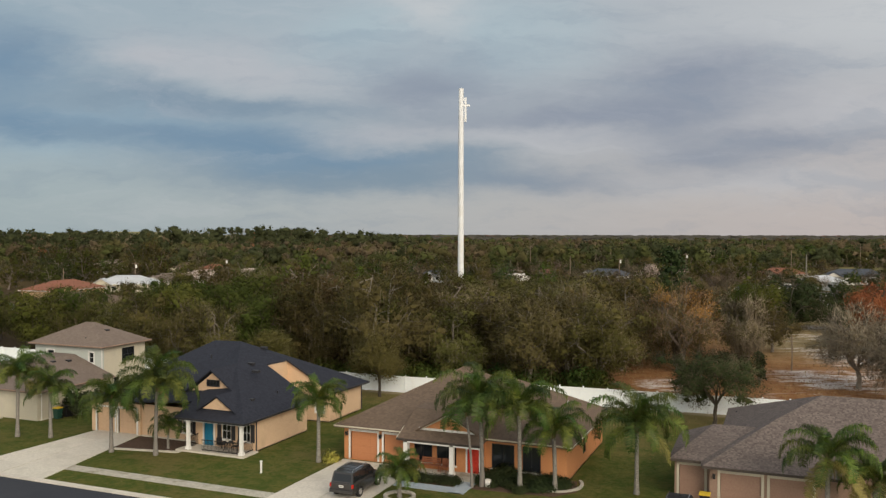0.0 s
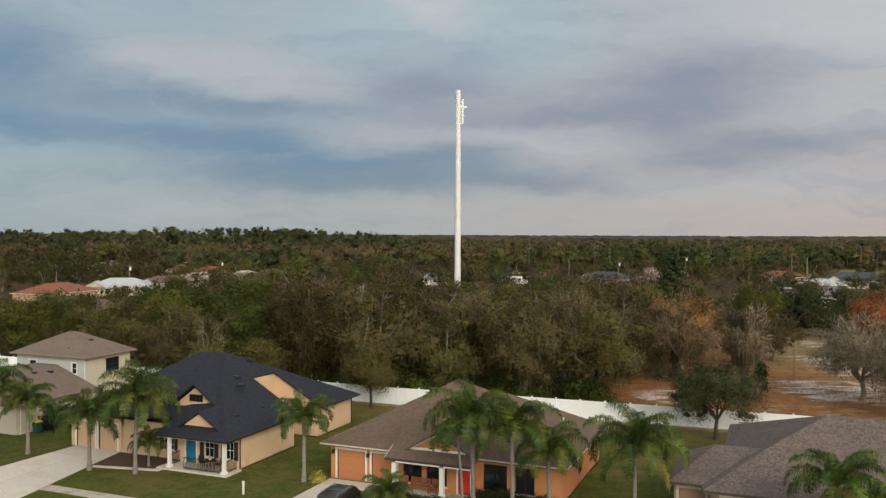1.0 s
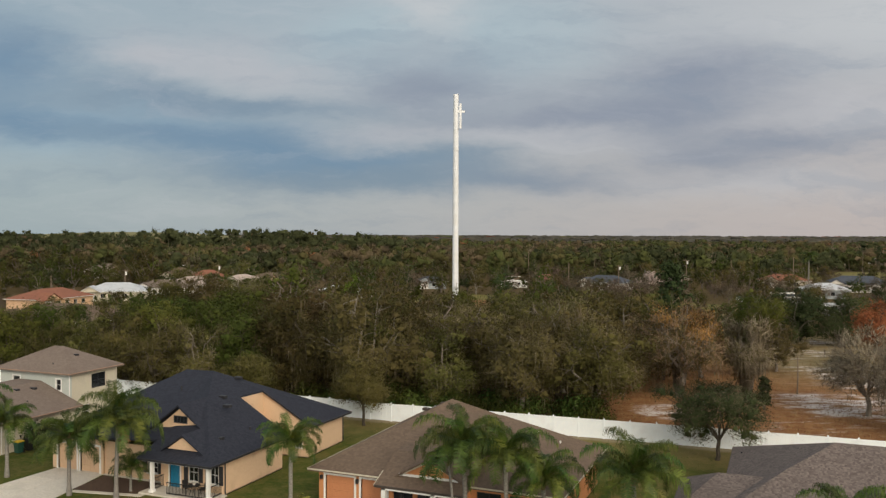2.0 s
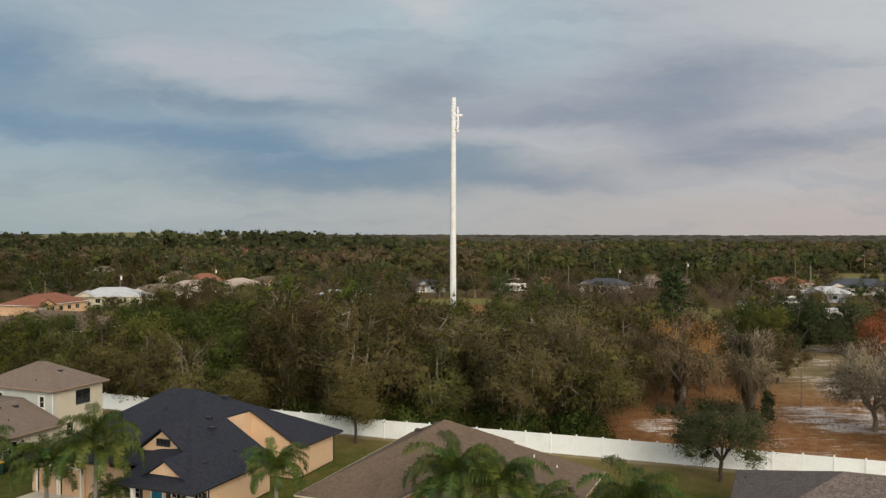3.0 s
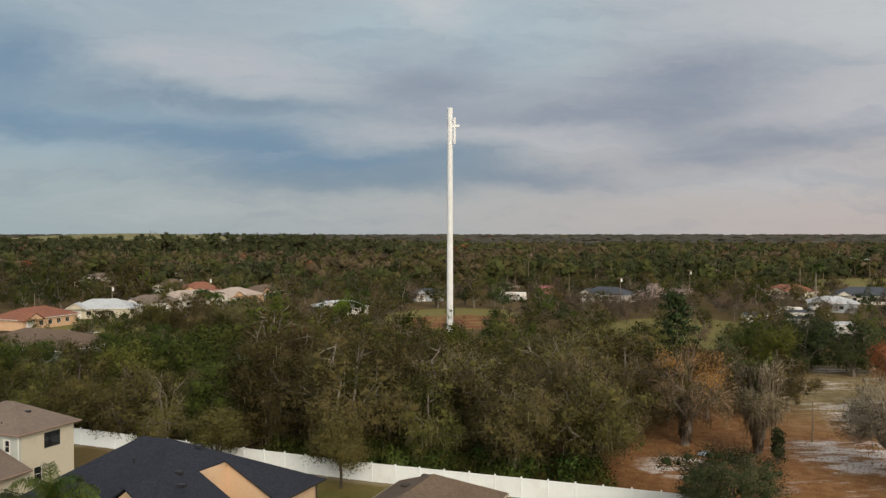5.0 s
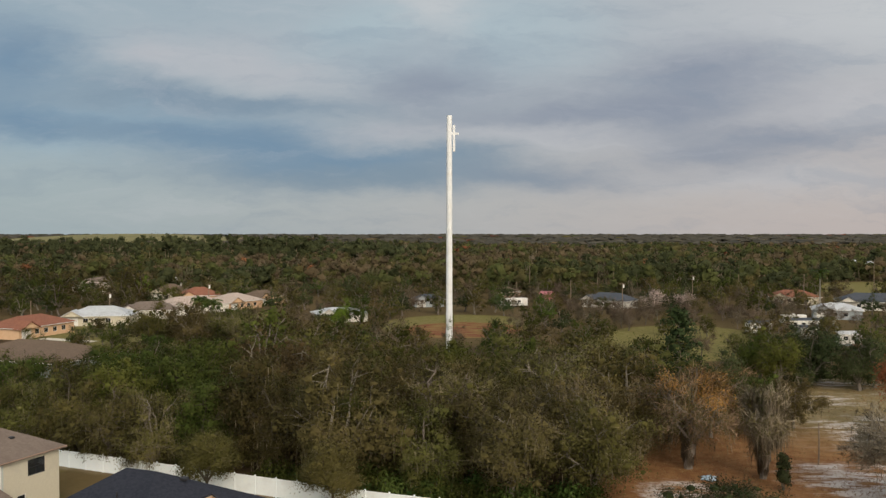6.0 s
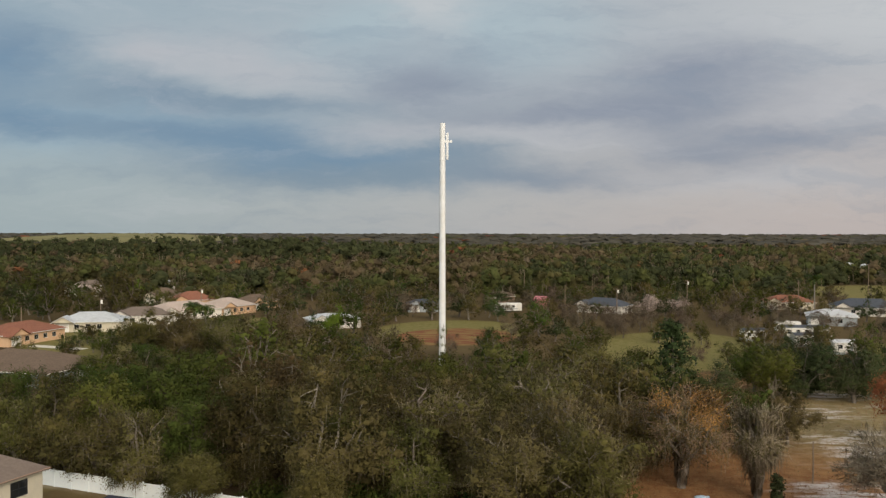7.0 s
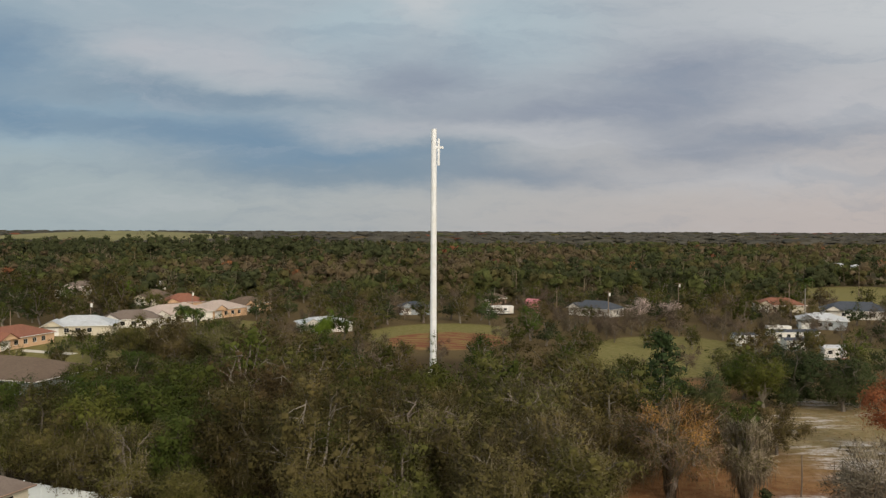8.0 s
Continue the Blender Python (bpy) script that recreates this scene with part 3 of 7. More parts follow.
dw = thing("driveway", (-54, 48, 0), "wide pale concrete driveway of the navy-roofed house", "driveway", "driveways", "structure")
strip_slabs(dw, ((41.75, -58.2), (54.4, -57.6)), ((41.75, -50.0), (54.4, -52.7)), 5)
dw2 = thing("driveway", (-30, 48, 0), "pale concrete driveway in front of the orange house garage", "driveway", "driveways", "structure")
strip_slabs(dw2, ((41.75, -33.0), (54.6, -32.9)), ((41.75, -26.6), (54.6, -26.6)), 5)
dw3 = thing("driveway", (-73, 48, 0), "pale concrete driveway of the two-storey house", "driveway", "driveways", "structure")
strip_slabs(dw3, ((41.75, -78.5), (55.0, -76.5)), ((41.75, -67.5), (55.0, -69.5)), 5)
dw4 = thing("driveway", (-3, 48, 0), "pale concrete driveway of the grey-roofed house", "driveway", "driveways", "structure")
strip_slabs(dw4, ((41.75, -6.5), (53.0, -6.2)), ((41.75, 1.6), (53.0, 1.3)), 5)

# ---------------------------------------------------------------- white vinyl fence
fence = thing("fence", (-40, 81, 0), "long white vinyl privacy fence behind the back lawns", "fence", kind="structure")


def fence_y(x):
    """The fence leans back a little past the orange house."""
    return 80.5 + max(0.0, (x + 40) * 0.055) if x < 0 else 82.7 + x * 0.055


pts = [-134 + 2.42 * i for i in range(82)]
panel = None
for i, x in enumerate(pts):
    y = fence_y(x)
    part("post", G().box(x - 0.065, x + 0.065, y - 0.065, y + 0.065, -0.1, 1.90).quad((x - 0.09, y - 0.09, 1.90), (x + 0.09, y - 0.09, 1.90), (x, y, 2.0)).quad((x + 0.09, y - 0.09, 1.90), (x + 0.09, y + 0.09, 1.90), (x, y, 2.0)).quad((x + 0.09, y + 0.09, 1.9), (x - 0.09, y + 0.09, 1.9), (x, y, 2.0)).quad((x - 0.09, y + 0.09, 1.9), (x - 0.09, y - 0.09, 1.9), (x, y, 2.0)), "fence_white", fence)
    if i + 1 < len(pts):
        x1, y1 = pts[i + 1] - 0.065, fence_y(pts[i + 1])
        g = G()
        n = 15
        a0 = x + 0.065
        for k in range(n):
            p0, p1 = a0 + (x1 - a0) * k / n, a0 + (x1 - a0) * (k + 0.985) / n
            q0, q1 = y + (y1 - y) * k / n, y + (y1 - y) * (k + 0.985) / n
            g.slab([(p0, q0 - 0.012, 1.74), (p1, q1 - 0.012, 1.74), (p1, q1 + 0.012, 1.74), (p0, q0 + 0.012, 1.74)], [(0, 1, 2, 3)], 1.66)
        for z0, z1 in ((0.05, 0.19), (1.70, 1.83)):
            g.slab([(a0, y - 0.03, z1), (x1, y1 - 0.03, z1), (x1, y1 + 0.03, z1), (a0, y + 0.03, z1)], [(0, 1, 2, 3)], z1 - z0)
        part("panel", g, "fence_white", fence)


# ---------------------------------------------------------------- houses
def local(face, c):
    """From along, inward and up to the world, for a wall whose outer face stands at c."""
    return {"front": lambda a, d, z: (a, c + d, z), "back": lambda a, d, z: (a, c - d, z),
            "right": lambda a, d, z: (c - d, a, z), "left": lambda a, d, z: (c + d, a, z)}[face]


def lbox(g, to, a0, a1, d0, d1, z0, z1):
    p, q = to(a0, d0, z0), to(a1, d1, z1)
    return g.box(min(p[0], q[0]), max(p[0], q[0]), min(p[1], q[1]), max(p[1], q[1]), z0, z1)


def add_window(house, to, a0, a1, z0, z1, casing="white_paint", bars=(1, 1), shutters="", sill=True, trim=0.0):
    g = G()
    w = 0.05
    for q in ((a0, a0 + w, z0, z1), (a1 - w, a1, z0, z1), (a0 + w, a1 - w, z0, z0 + w), (a0 + w, a1 - w, z1 - w, z1)):
        lbox(g, to, q[0], q[1], 0.03, 0.13, q[2], q[3])
    win = part("window", g.weld(), casing, house)
    for k in range(1, bars[0] + 1):
        x = a0 + (a1 - a0) * k / (bars[0] + 1)
        part("glazing_bar", lbox(G(), to, x - 0.012, x + 0.012, 0.05, 0.11, z0 + w, z1 - w), casing, win)
    for k in range(1, bars[1] + 1):
        z = z0 + (z1 - z0) * k / (bars[1] + 1)
        part("glazing_bar", lbox(G(), to, a0 + w, a1 - w, 0.045, 0.115, z - 0.014, z + 0.014), casing, win)
    if trim:
        g = G()
        for q in ((a0 - trim, a0, z0 - trim, z1 + trim), (a1, a1 + trim, z0 - trim, z1 + trim), (a0, a1, z1, z1 + trim), (a0, a1, z0 - trim, z0)):
            lbox(g, to, q[0], q[1], -0.035, 0.03, q[2], q[3])
        part("trim", g.weld(), casing, win)
    part("pane", lbox(G(), to, a0 + w, a1 - w, 0.075, 0.085, z0 + w, z1 - w), "glass", win)
    if sill:
        part("sill", lbox(G(), to, a0 - 0.08, a1 + 0.08, -0.07, 0.03, z0 - 0.09 - trim, z0 - trim), casing, win)
    if shutters:
        for b0, b1 in ((a0 - 0.42, a0 - 0.04), (a1 + 0.04, a1 + 0.42)):
            g = lbox(G(), to, b0, b1, -0.03, -0.002, z0 - 0.02, z1 + 0.02)
            for k in range(9):
                z = z0 + 0.06 + (z1 - z0 - 0.12) * k / 9
                lbox(g, to, b0 + 0.05, b1 - 0.05, -0.045, -0.03, z, z + (z1 - z0) / 14)
            part("shutter", g, shutters, win, "dark louvred shutter")
    return win


def add_door(house, to, a0, a1, z0, z1, mat, casing="white_paint", label=""):
    g = lbox(G(), to, a0, a1, 0.08, 0.13, z0, z1)
    h = z1 - z0
    for s, e in ((0.08, 0.42), (0.48, 0.92)):
        for b0, b1 in ((a0 + 0.1, (a0 + a1) / 2 - 0.05), ((a0 + a1) / 2 + 0.05, a1 - 0.1)):
            lbox(g, to, b0, b1, 0.065, 0.08, z0 + h * s, z0 + h * e)
    d = part("front_door", g, mat, house, label)
    g = G()
    for q in ((a0 - 0.12, a0, z0, z1 + 0.12), (a1, a1 + 0.12, z0, z1 + 0.12), (a0, a1, z1, z1 + 0.12)):
        lbox(g, to, q[0], q[1], -0.03, 0.1, q[2], q[3])
    part("door_frame", g.weld(), casing, d)
    part("door_handle", lbox(G(), to, a1 - 0.14, a1 - 0.08, 0.02, 0.065, z0 + 0.98, z0 + 1.06), "chrome", d, "small metal handle")


def add_garage(house, to, a0, a1, z0, z1, mat, casing="white_paint", label="", rows=4, cols=4):
    d = part("garage_door", lbox(G(), to, a0, a1, 0.14, 0.17, z0, z1), mat, house, label)
    for r in range(rows):
        y0, y1 = z0 + (z1 - z0) * r / rows + 0.012, z0 + (z1 - z0) * (r + 1) / rows - 0.012
        g = lbox(G(), to, a0 + 0.01, a1 - 0.01, 0.115, 0.14, y0, y1)
        for c in range(cols):
            b0, b1 = a0 + (a1 - a0) * (c + 0.12) / cols, a0 + (a1 - a0) * (c + 0.88) / cols
            lbox(g, to, b0, b1, 0.10, 0.115, y0 + 0.1, y1 - 0.1)
        part("door_panel", g, mat, d)
    g = G()
    for q in ((a0 - 0.16, a0, z0, z1 + 0.16), (a1, a1 + 0.16, z0, z1 + 0.16), (a0, a1, z1, z1 + 0.16)):
        lbox(g, to, q[0], q[1], -0.035, 0.14, q[2], q[3])
    part("door_frame", g.weld(), casing, d)


def add_wall(house, face, c, a0, a1, z0, z1, mat, holes=(), thick=0.22):
    """A wall with openings that go through it. A hole: (along, along, low, high)."""
    to = local(face, c)
    cuts = sorted({a0, a1, *(h[0] for h in holes), *(h[1] for h in holes)})
    g = G()
    for p, q in zip(cuts, cuts[1:]):
        gaps = sorted((h[2], h[3]) for h in holes if h[0] <= p + 1e-6 and h[1] >= q - 1e-6)
        z = z0
        for lo, hi in gaps + [(z1, z1)]:
            if lo - z > 1e-4:
                lbox(g, to, p, q, 0, thick, z, lo)
            z = hi
    part("wall", g.weld(), mat, house)
    return to


def gable_wall(house, face, c, a0, a1, z0, top_a, top_z, mat, thick=0.2, name="gable"):
    to = local(face, c)
    g = G()
    f = [to(a0, 0, z0), to(a1, 0, z0), to(top_a, 0, top_z)]
    b = [to(a0, thick, z0), to(a1, thick, z0), to(top_a, thick, top_z)]
    g.v, g.f = f + b, [(0, 1, 2), (5, 4, 3), (0, 3, 4, 1), (1, 4, 5, 2), (2, 5, 3, 0)]
    return part(name, g, mat, house)


def roof(house, top, faces, mat, thick=0.16, fascia="", label=""):
    r = part("roof", G().slab(top, faces, thick), mat, house, label)
    return r


def fascia(house, pairs, mat, drop=0.13, out=0.022):
    """Boards and gutters along eaves, each from one corner to the next."""
    for (p, q) in pairs:
        p, q = Vector(p), Vector(q)
        d = (q - p)
        side = Vector((d.y, -d.x, 0)).normalized() * out
        g = G()
        a, b = p + side, q + side
        c, e = q - side, p - side
        g.slab([tuple(a + Vector((0, 0, 0.012))), tuple(b + Vector((0, 0, 0.012))), tuple(c + Vector((0, 0, 0.012))), tuple(e + Vector((0, 0, 0.012)))], [(0, 1, 2, 3)], drop)
        part("fascia", g, mat, house)


def roof_bits(house, roof_ob, spots, mat="dark_trim"):
    """Low box vents and vent pipes. A spot: x, y, z of the roof there, kind."""
    for x, y, z, kind in spots:
        if kind == "vent":
            part("roof_vent", G().box(x - 0.30, x + 0.30, y - 0.22, y + 0.22, z - 0.15, z + 0.06, 0.03), mat, roof_ob)
        else:
            part("vent_pipe", G().tube([(x, y, z - 0.4), (x, y, z + 0.2)], [0.06, 0.06], 8), mat, roof_ob)


def navy_house():
    h = thing("house", (-48.5, 62, 0), "tan stucco single-storey house with a new navy-black shingle roof", "house", "street houses")
    s = "stucco_tan"
    E = 2.72
    # plinth and slab
    part("foundation", G().box(-58.0, -44.7, 54.4, 71.3, -0.2, 0.08).box(-44.7, -40.4, 53.7, 61.5, -0.2, 0.08).box(-44.7, -40.2, 65.1, 71.3, -0.2, 0.08), "concrete", h)
    part("porch_floor", G().box(-46.6, -40.1, 51.7, 53.7, -0.1, 0.12), "concrete", h)
    # walls
    win1, win2, door = (-43.6, -42.7, 0.75, 2.15), (-41.6, -40.85, 0.75, 2.15), (-45.35, -44.4, 0.12, 2.2)
    to = add_wall(h, "front", 53.7, -46.2, -40.4, 0, E, s, [win1, win2, door])
    add_window(h, to, *win1, bars=(1, 1), shutters="dark_trim")
    add_window(h, to, *win2, bars=(1, 1), shutters="dark_trim")
    add_door(h, to, *door, "blue_door", label="painted teal-blue front door")
    w = (-48.3, -47.3, 0.65, 2.0)
    to = add_wall(h, "front", 54.6, -52.6, -46.2, 0, E, s, [w])
    add_window(h, to, *w, bars=(1, 2), shutters="dark_trim")
    add_wall(h, "left", -46.2, 53.92, 54.6, 0, E, s)
    ga, gb = (-57.4, -55.4, 0.05, 2.2), (-55.0, -53.0, 0.05, 2.2)
    to = add_wall(h, "front", 54.4, -58.0, -52.6, 0, E, s, [ga, gb])
    add_garage(h, to, *ga, "garage_tan")
    add_garage(h, to, *gb, "garage_tan")
    add_wall(h, "right", -40.4, 53.92, 61.5, 0, E, s)
    add_wall(h, "back", 61.5, -44.7, -40.62, 0, E, s)
    gable_wall(h, "back", 61.5, -44.7, -40.4, E, -44.7, 5.35, s)
    add_wall(h, "right", -44.7, 61.5, 65.1, 0, 5.45, s)
    w = (-41.7, -40.75, 0.9, 2.25)
    to = add_wall(h, "front", 65.1, -44.7, -40.2, 0, E, s, [w])
    add_window(h, to, *w, bars=(0, 1), trim=0.07)
    gable_wall(h, "front", 65.1, -44.7, -40.2, E, -44.7, 5.4, s)
    add_wall(h, "right", -40.2, 65.32, 71.3, 0, E, s)
    add_wall(h, "back", 71.3, -58.0, -40.42, 0, E, s)
    add_wall(h, "left", -58.0, 54.62, 71.08, 0, E, s)
    # roof
    top = [(-39.9, 51.6, E), (-46.7, 51.6, E), (-46.7, 53.9, 3.55), (-58.6, 53.9, E), (-58.6, 72.0, E), (-39.6, 72.0, E), (-39.6, 64.8, 2.85),
           (-44.6, 64.8, 5.6), (-44.8, 61.65, 5.62), (-39.9, 61.7, E), (-44.8, 57.4, 5.6), (-48.6, 63.2, 7.3), (-51.5, 63.2, 7.25), (-46.7, 54.9, 3.9)]
    faces = [(0, 9, 8, 10), (10, 8, 11), (8, 7, 11), (0, 10, 11, 13), (1, 0, 13), (1, 13, 2), (3, 2, 13), (3, 13, 11, 12), (4, 3, 12), (5, 4, 12, 11), (6, 5, 11, 7)]
    r = roof(h, top, faces, "roof_navy", label="navy-black asphalt shingle roof")
    P = top
    fascia(h, [(P[1], P[0]), (P[0], P[9]), (P[9], P[8]), (P[7], P[6]), (P[6], P[5]), (P[5], P[4]), (P[4], P[3])], "dark_trim")
    # false dormer gables
    gable_wall(h, "front", 55.5, -48.0, -43.6, 4.1, -45.8, 5.75, s, 0.2, "dormer_gable")
    to = local("front", 55.41)
    add_window(h, to, -46.45, -45.15, 4.55, 5.12, casing="dark_trim", bars=(3, 0), sill=False)
    roof(h, [(-48.5, 55.1, 4.05), (-45.8, 55.1, 6.05), (-43.1, 55.1, 4.05), (-48.5, 56.4, 4.05), (-45.8, 61.2, 6.05), (-43.1, 56.4, 4.05)], [(0, 1, 4, 3), (1, 2, 5, 4)], "roof_navy", 0.14)
    gable_wall(h, "front", 52.9, -44.9, -41.8, 3.3, -43.35, 4.32, s, 0.2, "dormer_gable")
    roof(h, [(-45.3, 52.6, 3.2), (-43.35, 52.6, 4.5), (-41.4, 52.6, 3.2), (-45.3, 53.4, 3.2), (-43.35, 56.4, 4.5), (-41.4, 53.4, 3.2)], [(0, 1, 4, 3), (1, 2, 5, 4)], "roof_navy", 0.12)
    roof_bits(h, r, [(-43.5, 58.3, 5.6, "vent"), (-41.9, 55.2, 3.85, "vent"), (-46.7, 64.2, 6.7, "vent"), (-41.6, 58.7, 3.75, "pipe"), (-49.7, 60.3, 6.2, "pipe"), (-45.2, 60.0, 5.9, "vent")])
    # porch posts, rail, downpipe
    for x in (-45.65, -40.55):
        p = part("porch_post", G().box(x - 0.12, x + 0.12, 51.99, 52.23, 0.12, E - 0.1), "white_paint", h, "square white porch post")
        part("post_base", G().box(x - 0.20, x + 0.20, 51.91, 52.31, 0.12, 0.34, 0.03), "white_paint", p)
        part("post_cap", G().box(x - 0.18, x + 0.18, 51.93, 52.29, 2.40, 2.58, 0.03), "white_paint", p)
    part("porch_beam", G().box(-46.4, -40.2, 51.95, 52.27, E - 0.3, E - 0.1), "white_paint", h)
    for (x0, y0, x1, y1) in ((-45.9, 52.1, -45.9, 53.6), (-44.3, 52.1, -40.75, 52.1), (-40.55, 52.4, -40.55, 53.6)):
        g = G()
        n = max(4, int(math.hypot(x1 - x0, y1 - y0) / 0.13))
        for k in range(n + 1):
            x, y = x0 + (x1 - x0) * k / n, y0 + (y1 - y0) * k / n
            g.box(x - 0.012, x + 0.012, y - 0.012, y + 0.012, 0.12, 0.98)
        for z in (0.2, 0.98):
            g.box(min(x0, x1) - 0.025, max(x0, x1) + 0.025, min(y0, y1) - 0.025, max(y0, y1) + 0.025, z, z + 0.05)
        part("railing", g, "iron_black", h, "black iron porch railing")
    for x, y in ((-40.3, 53.75), (-40.1, 71.2), (-46.15, 54.2)):
        part("downpipe", G().tube([(x, y, 0.1), (x, y, 2.5), (x + 0.25, y - 0.25, 2.68)], [0.05] * 3, 6), "dark_trim", h)
    return h


def orange_house():
    h = thing("house", (-24, 63, 0), "orange stucco single-storey house with a weathered brown shingle roof", "house", "street houses")
    s = "stucco_orange"
    E = 2.68
    part("foundation", G().box(-33.0, -15.5, 55.2, 67.5, -0.2, 0.08).box(-33.0, -24.3, 67.5, 73.4, -0.2, 0.08), "concrete", h)
    part("porch_floor", G().box(-27.2, -21.5, 52.6, 54.4, -0.1, 0.14), "old_concrete", h)
    ga, gb = (-32.45, -30.15, 0.05, 2.2), (-29.6, -27.6, 0.05, 2.2)
    to = add_wall(h, "front", 54.9, -33.0, -27.2, 0, E, s, [ga, gb])
    add_garage(h, to, *ga, "garage_orange")
    add_garage(h, to, *gb, "garage_orange")
    add_wall(h, "left", -27.2, 54.62, 54.9, 0, E, s)
    wa, wb, door = (-26.85, -25.4, 0.55, 2.12), (-25.05, -23.5, 0.55, 2.12), (-22.65, -21.75, 0.14, 2.12)
    to = add_wall(h, "front", 54.4, -27.2, -21.5, 0, E, s, [wa, wb, door])
    add_window(h, to, *wa, casing="dark_trim", bars=(1, 0), sill=False)
    add_window(h, to, *wb, casing="dark_trim", bars=(1, 0), sill=False)
    for q in (wa, wb):
        part("window_ledge", lbox(G(), to, q[0] - 0.05, q[1] + 0.05, -0.08, 0.0, 0.44, 0.55), "white_paint", h, "white window ledge")
    add_door(h, to, *door, "red_door", label="bright red front door")
    add_wall(h, "right", -21.5, 54.62, 55.0, 0, E, s)
    wc, wd = (-21.0, -19.3, 0.5, 2.3), (-18.7, -17.35, 0.5, 2.3)
    to = add_wall(h, "front", 55.0, -21.5, -15.5, 0, E, s, [wc, wd])
    for q in (wc, wd):
        add_window(h, to, *q, casing="dark_trim", bars=(1, 0), sill=False)
        part("window_ledge", lbox(G(), to, q[0] - 0.1, q[1] + 0.1, -0.09, 0.0, 0.38, 0.5), "white_paint", h, "white window ledge")
    we = (60.2, 61.2, 0.8, 2.2)
    to = add_wall(h, "right", -15.5, 55.22, 67.5, 0, E, s, [we])
    add_window(h, to, *we, casing="dark_trim", bars=(0, 1), sill=False)
    add_wall(h, "back", 67.5, -24.3, -15.72, 0, E, s)
    add_wall(h, "right", -24.3, 67.5, 73.4, 0, E, s)
    add_wall(h, "back", 73.4, -33.0, -24.52, 0, E, s)
    add_wall(h, "left", -33.0, 55.12, 73.18, 0, E, s)
    A, B, R = (-27.6, 67.2, 5.75), (-22.0, 63.5, 5.62), (-27.8, 63.2, 5.6)
    top = [(-33.6, 54.3, E), (-26.9, 54.3, E), (-26.9, 54.5, 2.75), (-15.0, 54.6, E), (-14.9, 68.1, E), (-23.9, 68.1, E), (-23.9, 74.0, 2.75), (-33.6, 74.0, E), A, B, R]
    faces = [(0, 1, 2, 9, 10), (2, 3, 9), (3, 4, 9), (4, 5, 9), (5, 10, 9), (5, 8, 10), (5, 6, 8), (6, 7, 8), (7, 0, 10, 8)]
    r = roof(h, top, faces, "roof_brown", label="weathered brown shingle roof")
    P = top
    fascia(h, [(P[1], P[0]), (P[3], P[2]), (P[4], P[3]), (P[5], P[4]), (P[6], P[5]), (P[0], P[7])], "stucco_cream", 0.10, 0.02)
    # porch roof with a small gable
    roof(h, [(-27.7, 53.1, 2.5), (-21.2, 53.1, 2.5), (-21.2, 56.6, 4.02), (-27.7, 56.6, 4.02), (-21.2, 58.5, 4.12), (-27.7, 58.5, 4.12)], [(0, 1, 2, 3), (3, 2, 4, 5)], "roof_brown", 0.14)
    for x in (-27.6, -21.4):
        g = G()
        side = [(53.4, 2.4), (56.6, 3.86), (58.4, 3.96), (58.4, 2.8), (53.4, 2.36)]
        g.v = [(x + q, y, z) for q in (0.0, 0.1) for y, z in side]
        g.f = [(0, 1, 2, 3, 4), (9, 8, 7, 6, 5)] + [(k, k + 5, (k + 1) % 5 + 5, (k + 1) % 5) for k in range(5)]
        part("porch_cheek", g, "roof_brown", h)
    fascia(h, [((-21.2, 53.1, 2.5), (-27.7, 53.1, 2.5))], "brown_trim", 0.16)
    fascia(h, [((-27.7, 53.1, 2.5), (-27.7, 54.5, 3.1))], "stucco_cream", 0.12)
    gable_wall(h, "front", 54.3, -26.3, -22.0, 2.9, -24.1, 4.2, s, 0.2, "dormer_gable")
    part("gable_trim", G().box(-26.35, -21.95, 54.22, 54.32, 2.96, 3.14), "white_paint", h)
    roof(h, [(-26.8, 54.05, 2.86), (-24.1, 54.05, 4.4), (-21.4, 54.05, 2.86), (-26.8, 55.2, 2.86), (-24.1, 60.0, 4.4), (-21.4, 55.2, 2.86)], [(0, 1, 4, 3), (1, 2, 5, 4)], "roof_brown", 0.12)
    for x in (-27.0, -23.4):
        p = part("porch_post", G().box(x - 0.15, x + 0.15, 53.1, 53.4, 0.14, 2.40), "white_paint", h, "square white porch post")
        part("post_base", G().box(x - 0.21, x + 0.21, 53.04, 53.46, 0.14, 0.36, 0.02), "white_paint", p)
    part("porch_beam", G().box(-27.15, -21.2, 53.1, 53.35, 2.24, 2.40), "white_paint", h)
    for x in (-32.75, -29.87):
        part("wall_lantern", G().box(x - 0.08, x + 0.08, 54.68, 54.9, 1.85, 2.15, 0.02), "iron_black", h, "black wall lantern")
    roof_bits(h, r, [(-19.2, 63.6, 4.45, "pipe"), (-17.6, 64.0, 3.75, "pipe")], "white_paint")
    roof_bits(h, r, [(-29.6, 66.5, 4.9, "vent"), (-29.2, 69.4, 4.85, "vent")], "brown_trim")
    return h


